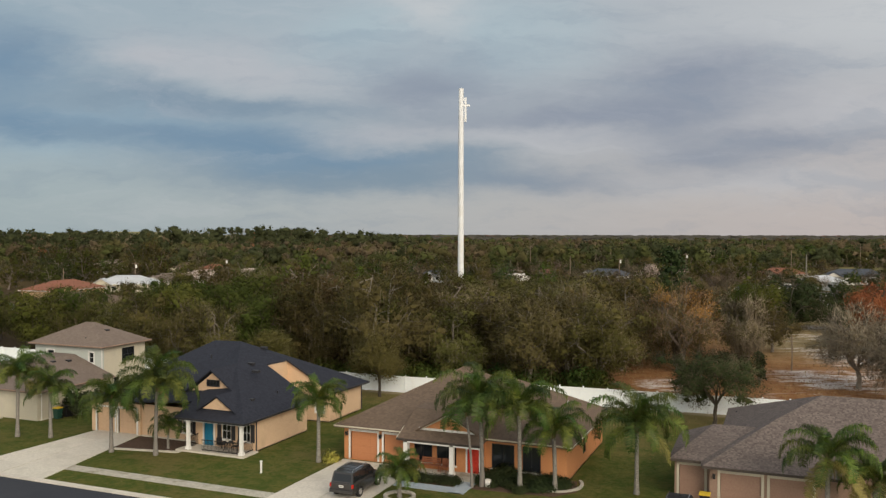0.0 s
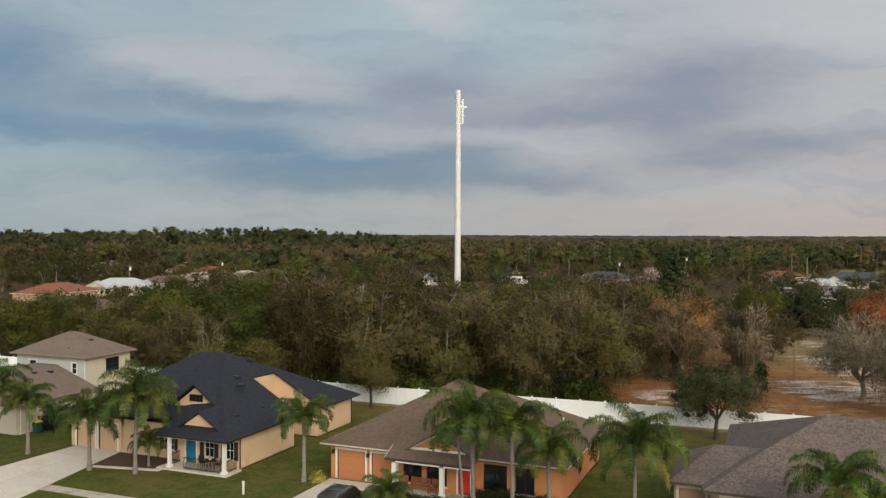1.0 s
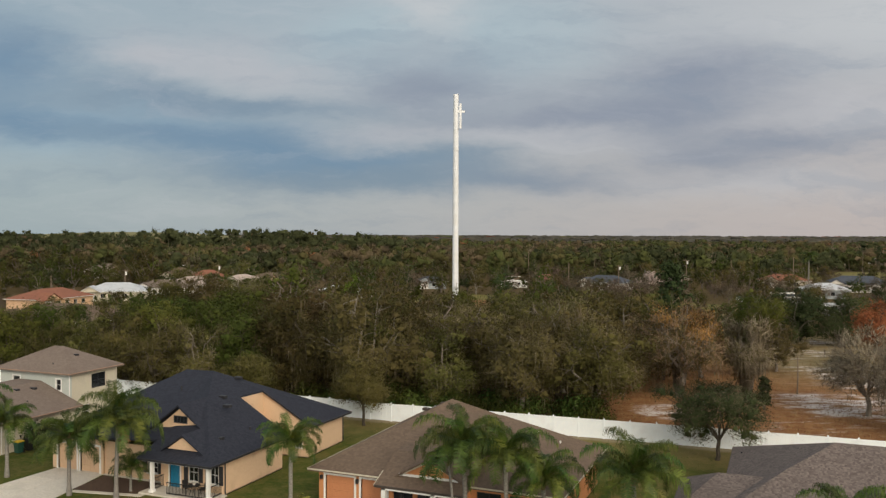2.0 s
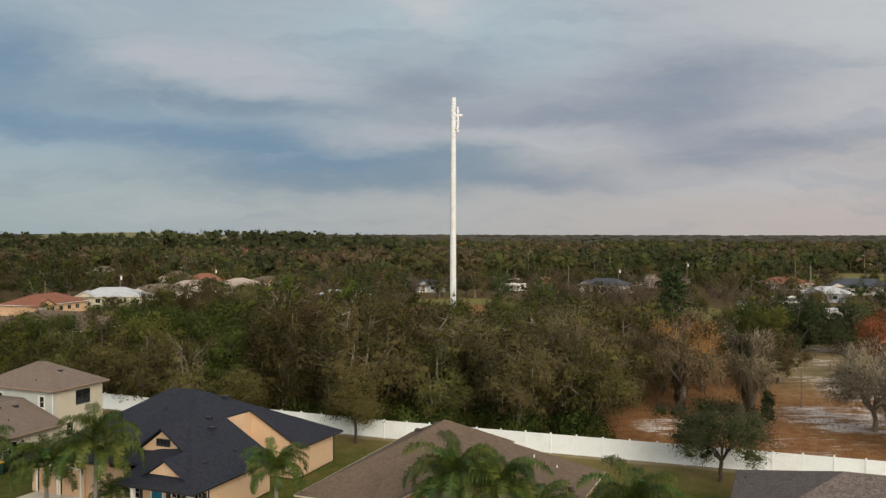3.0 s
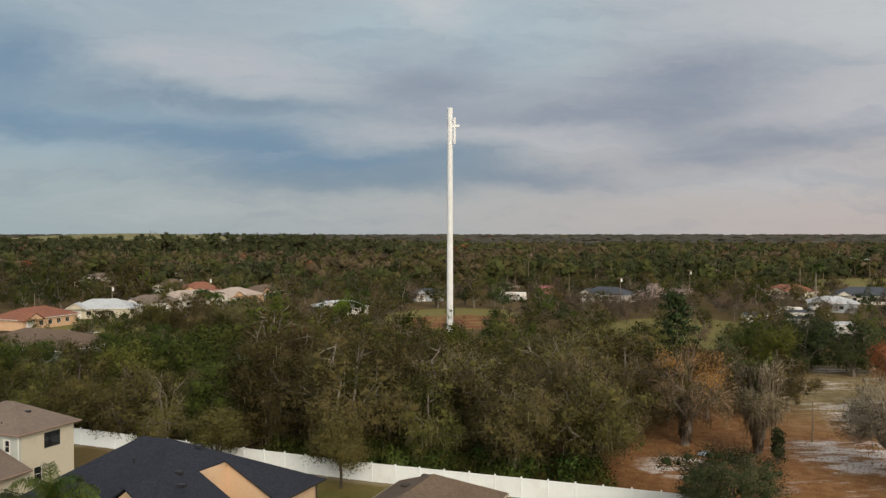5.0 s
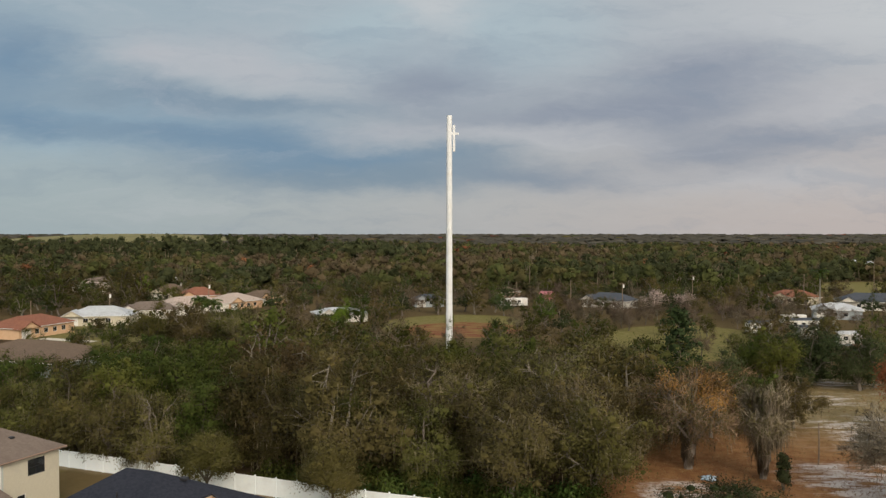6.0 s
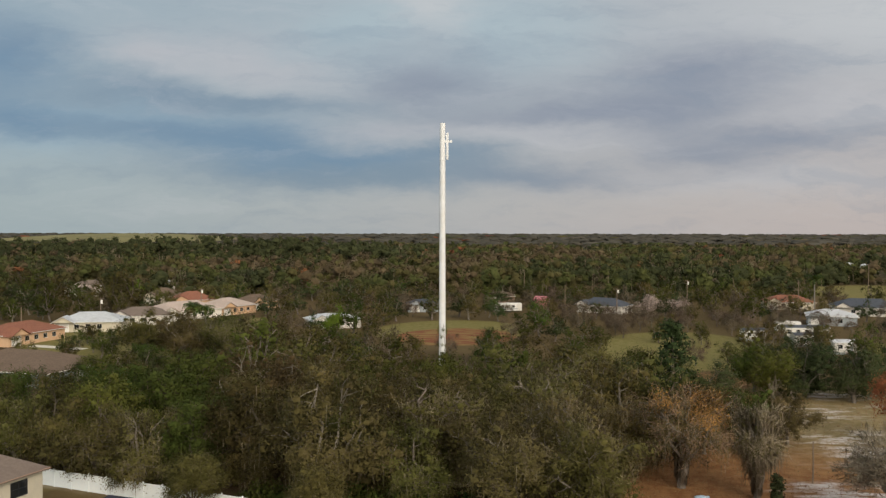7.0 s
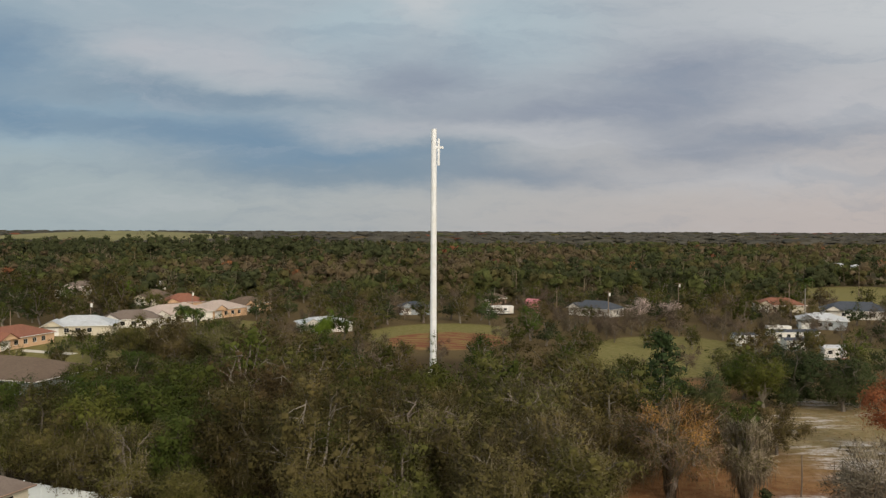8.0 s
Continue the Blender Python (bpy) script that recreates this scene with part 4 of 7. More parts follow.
def white_house():
    h = thing("house", (-71, 64, 0), "two-storey cream stucco house, shaded walls coloured grey, with taupe shingle roof", "house", "street houses")
    E2, E = 5.7, 2.8
    part("foundation", G().box(-77.6, -65.2, 55.4, 70.9, -0.2, 0.08), "concrete", h)
    # two-storey block
    wu, wd = (-68.4, -67.75, 3.9, 5.0), (-74.2, -73.2, 3.9, 5.0)
    # front in the greyed stucco, right side in cream: the light difference is painted
    to = add_wall(h, "front", 64.4, -75.9, -66.6, 0, E2, "stucco_greige", [wu, wd])
    add_window(h, to, *wu, bars=(0, 1), trim=0.1)
    add_window(h, to, *wd, bars=(0, 1), trim=0.1)
    wr, wl = (67.15, 69.0, 3.75, 5.2), (66.0, 66.9, 0.9, 2.3)
    to = add_wall(h, "right", -66.6, 64.62, 70.6, 0, E2, "stucco_cream", [wr, wl])
    add_window(h, to, *wr, casing="dark_trim", bars=(1, 1), sill=False)
    add_window(h, to, *wl, bars=(0, 1))
    add_wall(h, "back", 70.6, -75.9, -66.82, 0, E2, "stucco_cream")
    add_wall(h, "left", -75.9, 64.62, 70.38, 0, E2, "stucco_cream")
    top = [(-76.4, 63.9, E2), (-66.1, 63.9, E2), (-66.1, 71.1, E2), (-76.4, 71.1, E2), (-70.6, 67.5, 7.75), (-71.9, 67.5, 7.75)]
    r = roof(h, top, [(0, 1, 4, 5), (1, 2, 4), (2, 3, 5, 4), (3, 0, 5)], "roof_taupe", label="taupe shingle hip roof")
    P = top
    fascia(h, [(P[1], P[0]), (P[2], P[1]), (P[3], P[2]), (P[0], P[3])], "stucco_brown", 0.08, 0.02)
    roof_bits(h, r, [(-69.0, 67.4, 7.0, "vent"), (-69.4, 65.0, 6.25, "pipe")])
    # low wing towards the street
    ga = (-76.3, -71.5, 0.05, 2.25)
    to = add_wall(h, "front", 55.2, -77.2, -65.4, 0, E, "stucco_cream", [ga])
    add_garage(h, to, *ga, "white_paint", label="white sectional garage door", cols=8)
    wg = (58.5, 59.4, 0.9, 2.2)
    to = add_wall(h, "right", -65.4, 55.42, 64.4, 0, E, "stucco_cream", [wg])
    add_window(h, to, *wg, bars=(0, 1))
    # left wing wall takes the shaded stucco colour too
    add_wall(h, "left", -77.2, 55.42, 64.4, 0, E, "stucco_greige")
    top = [(-77.9, 54.6, E), (-64.7, 54.6, E), (-64.7, 64.2, E), (-77.9, 64.2, E), (-70.3, 60.6, 4.75), (-73.2, 59.6, 4.75), (-70.3, 64.3, 4.75), (-73.2, 64.3, 4.75)]
    r = roof(h, top, [(0, 1, 4, 5), (1, 2, 6, 4), (3, 0, 5, 7), (4, 6, 7, 5)], "roof_taupe")
    P = top
    fascia(h, [(P[1], P[0]), (P[2], P[1]), (P[0], P[3])], "stucco_brown", 0.08, 0.02)
    roof_bits(h, r, [(-69.6, 60.8, 4.5, "vent"), (-69.2, 62.4, 4.4, "vent"), (-67.2, 60.0, 3.6, "pipe")])
    part("downpipe", G().tube([(-66.55, 64.3, 2.9), (-66.55, 64.3, 5.6)], [0.05] * 2, 6), "white_paint", h)
    part("downpipe", G().tube([(-65.3, 55.6, 0.1), (-65.3, 55.6, 2.7)], [0.05] * 2, 6), "white_paint", h)
    return h


def grey_house():
    h = thing("house", (2, 60, 0), "brown stucco single-storey house with mottled grey shingle roof", "house", "street houses")
    s, E = "stucco_brown", 2.68
    part("foundation", G().box(-8.1, 16.0, 55.6, 61.8, -0.2, 0.08).box(-5.3, 16.0, 61.8, 71.9, -0.2, 0.08), "concrete", h)
    g0 = (-7.9, -6.3, 0.05, 2.2)
    to = add_wall(h, "front", 55.0, -8.2, -5.9, 0, E, s, [g0])
    add_garage(h, to, *g0, "garage_brown", casing="stucco_cream", cols=3)
    ga, gb = (-5.25, -2.8, 0.05, 2.2), (-2.3, 0.15, 0.05, 2.2)
    to = add_wall(h, "front", 53.9, -5.9, 1.6, 0, E, s, [ga, gb])
    add_garage(h, to, *ga, "garage_brown", casing="stucco_cream")
    add_garage(h, to, *gb, "garage_brown", casing="stucco_cream")
    add_wall(h, "left", -5.9, 54.12, 55.0, 0, E, s)
    wa = (6.0, 7.6, 0.7, 2.2)
    to = add_wall(h, "front", 55.5, 1.6, 16.0, 0, E, s, [wa])
    add_window(h, to, *wa, bars=(1, 1), trim=0.1)
    add_wall(h, "left", -8.2, 55.22, 61.8, 0, E, s)
    add_wall(h, "back", 61.8, -7.98, -5.4, 0, E, s)
    add_wall(h, "left", -5.4, 61.8, 72.0, 0, E, s)
    add_wall(h, "back", 72.0, -5.18, 16.0, 0, E, s)
    add_wall(h, "right", 16.0, 55.72, 71.78, 0, E, s)
    top = [(-8.5, 54.4, E), (-6.5, 54.4, E), (-6.3, 53.3, E), (2.2, 53.3, E), (2.2, 55.0, E), (16.6, 55.0, E), (16.6, 72.5, E), (-5.8, 72.5, E), (0.9, 61.2, 6.3), (9.0, 61.2, 6.3), (-2.0, 58.3, 5.0),
           (-6.0, 59.4, 4.1), (2.2, 56.9, 3.95), (-3.2, 59.4, 4.1), (-8.6, 62.3, E), (-5.8, 62.3, E)]
    faces = [(0, 1, 11), (1, 13, 11), (1, 10, 13), (1, 2, 10), (13, 10, 8), (11, 13, 15, 14), (14, 0, 11), (15, 13, 8), (15, 8, 7), (2, 3, 12, 10), (3, 4, 12), (10, 12, 8), (4, 5, 9, 8, 12), (5, 6, 9), (6, 7, 8, 9)]
    r = roof(h, top, faces, "roof_grey", label="mottled grey shingle roof")
    P = top
    fascia(h, [(P[1], P[0]), (P[3], P[2]), (P[5], P[4]), (P[6], P[5]), (P[7], P[6]), (P[0], P[14]), (P[15], P[7])], "brown_trim")
    roof_bits(h, r, [(-5.0, 69.0, 3.0, "pipe"), (6.0, 57.5, 4.4, "vent")])
    for x in (-5.62, 1.0):
        part("wall_lantern", G().box(x - 0.08, x + 0.08, 53.68, 53.9, 1.8, 2.1, 0.02), "iron_black", h, "black wall lantern")
    return h


# ---------------------------------------------------------------- tall white cross-bearing mast
def tower():
    x, y = -66.7, 168.0
    t = thing("mast", (x, y, 0), "very tall white steel monopole with a white cross near its top", "mast")
    joints = [0, 9, 18, 26, 33, 37, 41.5, 48.9]
    for i, (a, b) in enumerate(zip(joints, joints[1:])):
        ra, rb = 0.68 - a * 0.0028, 0.68 - b * 0.0028
        g = G().tube([(x, y, a), (x, y, b - 0.05)], [ra, rb], 20)
        g.smooth = False
        part("shaft", g, "tower_white", t)
        if b < 48:
            part("flange", G().tube([(x, y, b - 0.05), (x, y, b + 0.06)], [rb + 0.05, rb + 0.05], 20), "tower_white", t)
    part("base_plate", G().tube([(x, y, 0), (x, y, 0.25)], [1.1, 1.1], 20), "concrete", t)
    c = Vector((x, y, 0)) + RGT * 0.95 - FWD * 0.35
    cross = thing("cross", (c.x, c.y, 43), "white steel cross on brackets beside the mast top", "cross")
    w, dep = RGT, FWD

    def bar(name, u0, u1, z0, z1, parent):
        pts = [c + w * u0 - dep * 0.14, c + w * u1 - dep * 0.14, c + w * u1 + dep * 0.14, c + w * u0 + dep * 0.14]
        part(name, G().slab([(p.x, p.y, z1) for p in pts], [(0, 1, 2, 3)], z1 - z0), "tower_white", parent)
    bar("upright", -0.22, 0.22, 41.6, 46.9, cross)
    bar("crossbar", -0.95, -0.22, 44.95, 45.4, cross)
    bar("crossbar", 0.22, 0.95, 44.95, 45.4, cross)
    for z in (42.3, 46.2):
        bar("bracket", -0.5, -0.22, z, z + 0.15, cross)


def rake_trim(house, y, x0, x1, z0, xt, zt, mat, w=0.12):
    """Boards up both slopes of a small front gable."""
    for a in (x0, x1):
        g = G()
        pts = [(a, y, z0), (xt, y, zt), (xt, y, zt - w * 1.3), (a + (w * 1.6 if a < xt else -w * 1.6), y, z0)]
        g.v = pts + [(q[0], q[1] + 0.06, q[2]) for q in pts]
        g.f = [(0, 1, 2, 3), (7, 6, 5, 4), (0, 4, 5, 1), (1, 5, 6, 2), (2, 6, 7, 3), (3, 7, 4, 0)]
        part("rake_board", g, mat, house)


rake_trim(orange_house(), 54.22, -26.4, -21.8, 3.0, -24.1, 4.26, "stucco_cream")
navy_house()
white_house()
grey_house()
tower()


# ---------------------------------------------------------------- plants
def fast_mesh(name, verts, tris, mats, index=None, nrm=None):
    """A mesh of triangles; nrm gives each corner the shading direction of the clump it belongs to."""
    me = bpy.data.meshes.new(name)
    verts, tris = np.array(verts, np.float32), np.asarray(tris, np.int32)
    me.vertices.add(len(verts))
    me.vertices.foreach_set("co", verts.ravel())
    me.loops.add(tris.size)
    me.loops.foreach_set("vertex_index", tris.ravel())
    me.polygons.add(len(tris))
    me.polygons.foreach_set("loop_start", np.arange(0, tris.size, 3, dtype=np.int32))
    for m in mats:
        me.materials.append(MAT[m])
    if index is not None:
        me.polygons.foreach_set("material_index", np.asarray(index, np.int32))
    me.update(calc_edges=True)
    if nrm is not None:
        nrm = nrm / (np.linalg.norm(nrm, axis=1)[:, None] + 1e-9)
        me.normals_split_custom_set_from_vertices(nrm.astype(np.float32))
    return me


def loose_tris(v, nrm):
    """Separate triangles (n, 3, 3), each turned so that it faces along its clump's direction."""
    back = np.einsum("ij,ij->i", np.cross(v[:, 1] - v[:, 0], v[:, 2] - v[:, 0]), nrm) < 0
    v[back] = v[back][:, ::-1]
    return v.reshape(-1, 3), np.arange(len(v) * 3).reshape(-1, 3), np.repeat(nrm, 3, axis=0)


def joined(*clouds):
    """Several leaf clouds as one."""
    at = np.cumsum([0] + [len(c[0]) for c in clouds])
    return np.concatenate([c[0] for c in clouds]), np.concatenate([c[1] + k for c, k in zip(clouds, at)]), np.concatenate([c[2] for c in clouds])


_P = (1 + 5 ** 0.5) / 2
ICO_V = np.array([(-1, _P, 0), (1, _P, 0), (-1, -_P, 0), (1, -_P, 0), (0, -1, _P), (0, 1, _P), (0, -1, -_P), (0, 1, -_P), (_P, 0, -1), (_P, 0, 1), (-_P, 0, -1), (-_P, 0, 1)]) / (1 + _P * _P) ** 0.5
ICO_F = np.array([(0, 11, 5), (0, 5, 1), (0, 1, 7), (0, 7, 10), (0, 10, 11), (1, 5, 9), (5, 11, 4), (11, 10, 2), (10, 7, 6), (7, 1, 8),
                  (3, 9, 4), (3, 4, 2), (3, 2, 6), (3, 6, 8), (3, 8, 9), (4, 9, 5), (2, 4, 11), (6, 2, 10), (8, 6, 7), (9, 8, 1)])


def clumps(rng, centres, radius, squash, out, lean=0.5, swell=0.7, lift=0.2):
    """Knobbly lumps of dense foliage, one at each centre, between the loose leaves."""
    c = np.asarray(centres, float)
    n = len(c)
    turn = rng.normal(0, 1, (n, 3, 3))
    turn, _ = np.linalg.qr(turn)
    turn[np.linalg.det(turn) < 0] *= -1
    dirs = np.einsum("kj,nij->nki", ICO_V, turn)
    rad = np.asarray(radius).reshape(-1, 1, 1) * rng.uniform(0.45, 1.25, (n, 12, 1))
    v = c[:, None, :] + dirs * rad * np.array([1, 1, squash])
    nrm = dirs * swell + np.asarray(out)[:, None, :] * lean + np.array([0, 0, lift]) + rng.normal(0, 0.3, (n, 12, 3))
    f = ICO_F[None] + (np.arange(n) * 12)[:, None, None]
    return v.reshape(-1, 3), f.reshape(-1, 3), nrm.reshape(-1, 3)


def facing(rng, nrm, loose):
    """Two directions across a leaf that faces roughly along nrm."""
    n = len(nrm)
    nrm = nrm / (np.linalg.norm(nrm, axis=1)[:, None] + 1e-9) + rng.normal(0, loose, (n, 3))
    nrm /= np.linalg.norm(nrm, axis=1)[:, None] + 1e-9
    a = np.cross(nrm, rng.normal(0, 1, (n, 3)))
    a /= np.linalg.norm(a, axis=1)[:, None] + 1e-9
    return a, np.cross(nrm, a)


def leaf_cloud(rng, centres, per, spread, size, squash=0.8, hang=0.0, loose=0.45, wide=1.0, core=0.0):
    """Small leaf sprays scattered round twig ends, facing outwards and up."""
    c0 = np.repeat(np.asarray(centres, float), per, axis=0)
    n = len(c0)
    off = rng.normal(0, 1, (n, 3)) * np.array([spread, spread, spread * squash])
    c = c0 + off
    mid = np.mean(np.asarray(centres, float), axis=0) - np.array([0, 0, 0.8])
    out = c0 - mid
    out /= np.linalg.norm(out, axis=1)[:, None] + 1e-9
    soft = off / spread * 0.55 + out * 0.75 + np.array([0, 0, 0.3])
    a, b = facing(rng, soft, loose + 0.2)
    s = size * rng.uniform(0.55, 1.4, (n, 1))
    a[:, 2] -= hang
    b = b * wide
    v = np.stack([c - a * s * 0.6 - b * s * 0.34, c - a * s * 0.5 + b * s * 0.36, c + a * s * 0.7], axis=1)
    cloud = loose_tris(v, soft + rng.normal(0, 0.12, (n, 3)))
    if core:
        k = np.asarray(centres, float)[::2]
        o = k - mid
        o /= np.linalg.norm(o, axis=1)[:, None] + 1e-9
        cloud = joined(cloud, clumps(rng, k, rng.uniform(0.6, 1.15, len(o)) * core, squash, o))
    return cloud


def twig_cloud(rng, centres, per, length, width, loose=0.6, lift=0.25):
    """Thin bare twigs that fan out from the branch ends."""
    c = np.repeat(np.asarray(centres, float), per, axis=0)
    n = len(c)
    mid = np.mean(np.asarray(centres, float), axis=0)
    out = (c - mid) / (np.linalg.norm(c - mid, axis=1)[:, None] + 1e-9)
    d = out + rng.normal(0, loose, (n, 3)) + np.array([0, 0, lift])
    d /= np.linalg.norm(d, axis=1)[:, None]
    s = np.cross(d, rng.normal(0, 1, (n, 3)))
    s *= width / (np.linalg.norm(s, axis=1)[:, None] + 1e-9)
    c = c + rng.normal(0, 0.3, (n, 3))
    v = np.stack([c - s, c + s, c + d * length * rng.uniform(0.5, 1.3, (n, 1))], axis=1)
    return loose_tris(v, out + np.array([0, 0, 0.35]) + rng.normal(0, 0.2, (n, 3)))


def strands(rng, roots, long, wide, low=0.5):
    """Limp strands that hang straight down from their roots."""
    c = np.asarray(roots, float)
    n = len(c)
    ln = np.minimum(rng.uniform(long * 0.35, long, n), np.maximum(c[:, 2] - low, 0.15))
    a, w = rng.uniform(0, 6.28, n), rng.uniform(wide * 0.4, wide, n)
    side = np.stack([np.cos(a) * w, np.sin(a) * w, np.zeros(n)], 1)
    drop = np.stack([rng.normal(0, 0.08, n), rng.normal(0, 0.08, n), -ln], 1)
    mid = c.mean(axis=0)
    out = (c - mid) * np.array([1, 1, 0.2])
    out = out / (np.linalg.norm(out, axis=1)[:, None] + 1e-9) + np.array([0, 0, 0.25]) + rng.normal(0, 0.15, (n, 3))
    return loose_tris(np.stack([c - side, c + side, c + drop], 1), out)


def tuft_part(name, cloud, mat, parent, label=""):
    v, f, n = cloud
    ob = new(name, fast_mesh(name, v, f, [mat], None, n))
    ob.parent = parent
    return tagged(ob, label, kind="stuff" if label else "")


def curve(rng, p, q, bow, n=4, jit=0.08):
    p, q = np.array(p, float), np.array(q, float)
    d = np.linalg.norm(q - p)
    out = []
    for k in range(n):
        s = k / (n - 1)
        w = p + (q - p) * s + np.array([0, 0, bow * d * 4 * s * (1 - s)])
        if 0 < k < n - 1:
            w = w + rng.normal(0, jit * d, 3)
        out.append(w)
    return out


def grow_tree(seed, h, r, fork, limbs=6, kids=5, twigs=3, trunk=0.32, low=0.35, fine=True):
    """Trunk, limbs and twigs of a spreading tree; returns the wood and the twig ends."""
    rng = np.random.default_rng(seed)
    g, tips = G(), []
    lean = rng.normal(0, 0.25, 2)
    top = np.array([lean[0], lean[1], fork])
    g.tube(curve(rng, (0, 0, -0.3), top, 0, 4, 0.03), [trunk * 1.25, trunk * 0.95, trunk * 0.85, trunk * 0.8], 7)
    for i in range(limbs):
        az = 2 * math.pi * (i + rng.uniform(-0.3, 0.3)) / limbs
        reach = r * (rng.uniform(0.5, 0.85) if i else 0.15)
        end = np.array([math.cos(az) * reach, math.sin(az) * reach, fork + (h - fork) * (rng.uniform(low, 0.85) if i else 0.85)])
        line = curve(rng, top, end, 0.10, 5, 0.06)
        rad = trunk * rng.uniform(0.45, 0.62)
        g.tube(line, [rad, rad * 0.8, rad * 0.62, rad * 0.45, rad * 0.28], 5, False)
        for k in range(kids):
            s = rng.uniform(0.35, 1.0)
            j = min(3, int(s * 4))
            base = line[j] + (line[j + 1] - line[j]) * (s * 4 - j)
            d = np.array([math.cos(az) * 0.5, math.sin(az) * 0.5, 0.35]) + rng.normal(0, 0.7, 3)
            d /= np.linalg.norm(d)
            e2 = base + d * r * rng.uniform(0.28, 0.5)
            e2[2] = min(max(e2[2], 1.3), h * 0.97)
            l2 = curve(rng, base, e2, 0.06, 3, 0.08)
            g.tube(l2, [rad * 0.36, rad * 0.22, rad * 0.1], 3, False)
            tips.append(e2)
            for _ in range(twigs):
                b3 = l2[rng.integers(1, 3)]
                d3 = rng.normal(0, 1, 3) + d * 0.8
                e3 = b3 + d3 / np.linalg.norm(d3) * r * rng.uniform(0.14, 0.28)
                e3[2] = min(max(e3[2], 1.0), h)
                if fine:
                    g.tube([b3, e3], [rad * 0.12, rad * 0.04], 3, False)
                tips.append(e3)
    return g, np.array(tips), rng


def make_tree(name, label, category, seed, h, r, fork, leaf="oak_leaf", bark="bark", per=26, size=0.42, spread=0.62, moss=0, at=(0, 0, 0),
              limbs=6, kids=5, twigs=3, trunk=0.32, low=0.35, accent="", group="", hang=0.0, fan=0, wide=0.85, fan_mat="twig_tan", loose=0.28, fine=True, wrap=0,
              fan_len=1.0, fan_wide=0.026, moss_len=1.3, squash=0.75, core=0.0):
    wood, tips, rng = grow_tree(seed, h, r, fork, limbs, kids, twigs, trunk, low, fine)
    t = thing(name, (0, 0, 0), label, category, group)
    part("trunk", wood, bark, t)
    if fan:
        tuft_part("twig_mass", twig_cloud(rng, tips, fan, fan_len, fan_wide), fan_mat, t, "fine bare twigs")
    if per:
        tuft_part("crown", leaf_cloud(rng, tips, per, spread, size, squash, hang, loose, wide, core), leaf, t)
    if accent:
        off = tips[:, 0] * 0.926 + tips[:, 1] * 0.378
        gold = tips[((abs(off + 2.0) < 1.3) & (tips[:, 2] > 9.0)) | ((abs(off - 2.6) < 1.8) & (tips[:, 2] > 7.2) & (tips[:, 2] < 10.5))]
        tuft_part("autumn_foliage", leaf_cloud(rng, gold, 70, 0.55, 0.15, 0.8, 0, 0.3, 0.9), accent, t, "golden-orange autumn leaves")
    if wrap:
        a, z = rng.uniform(0, 6.28, wrap), rng.uniform(0.9, fork + 2.2, wrap)
        q = rng.uniform(trunk * 0.9, trunk * 1.1 + 0.12 * z, wrap)
        tuft_part("trunk_moss", strands(rng, np.stack([np.cos(a) * q, np.sin(a) * q, z], 1), 1.6, 0.10, 0.2), "moss", t, "grey moss and vines draped on the trunk")
    if moss:
        pick = tips[rng.random(len(tips)) < 0.6]
        c = np.repeat(pick, moss, axis=0) + rng.normal(0, 0.4, (len(pick) * moss, 3))
        tuft_part("hanging_moss", strands(rng, c, moss_len, 0.045), "moss", t, "grey hanging moss strands")
    t.location = at
    return t


def make_pine(name, label, seed, h, at, leaf="pine_green", size=0.4, per=30, group=""):
    rng = np.random.default_rng(seed)
    t = thing(name, (0, 0, 0), label, "tree", group)
    g, tips = G(), []
    g.tube([(0, 0, -0.3), (0.05, 0.03, h * 0.5), (0, 0.1, h * 0.97)], [0.24, 0.16, 0.04], 7)
    for k in range(34):
        z = h * (0.38 + 0.6 * k / 34)
        ln = h * 0.24 * (1.05 - (z / h) ** 2 * 0.85) * rng.uniform(0.6, 1.1)
        az = k * 2.4
        e = (math.cos(az) * ln, math.sin(az) * ln, z + ln * rng.uniform(-0.1, 0.35))
        g.tube([(0, 0, z), e], [0.05, 0.015], 4, False)
        for s in (0.45, 0.75, 1.0):
            tips.append((e[0] * s, e[1] * s, z + (e[2] - z) * s))
    part("trunk", g, "bark", t)
    tuft_part("crown", leaf_cloud(rng, tips, per, 0.36, size, 0.7), leaf, t)
    t.location = at
    return t


def make_shrub(name, label, seed, r, h, at, leaf="shrub_green", n=60, per=22, size=0.22, category="shrub", group=""):
    rng = np.random.default_rng(seed)
    g = G()
    t = thing(name, (0, 0, 0), label, category, group)
    tips = []
    for k in range(n):
        az, q = rng.uniform(0, 6.28), math.sqrt(rng.uniform(0, 1))
        p = np.array([math.cos(az) * q * r, math.sin(az) * q * r, h * rng.uniform(0.3, 1) * math.sqrt(max(0.1, 1 - q * q * 0.8))])
        tips.append(p)
        if k % 4 == 0:
            g.tube([(p[0] * 0.15, p[1] * 0.15, -0.1), tuple(p)], [0.03, 0.01], 4, False)
    part("stem", g, "bark", t)
    v, f, soft = leaf_cloud(rng, tips, per, r * 0.16 + 0.08, size, 0.8)
    v[:, 2] = np.maximum(v[:, 2], 0.02)
    tuft_part("foliage", (v, f, soft), leaf, t)
    t.location = at
    return t


def place(base, x, y, turn, scale, sz=None):
    return copy_thing(base, Matrix.LocRotScale((x, y, 0), Euler((0, 0, turn)), (scale, scale, sz or scale)))


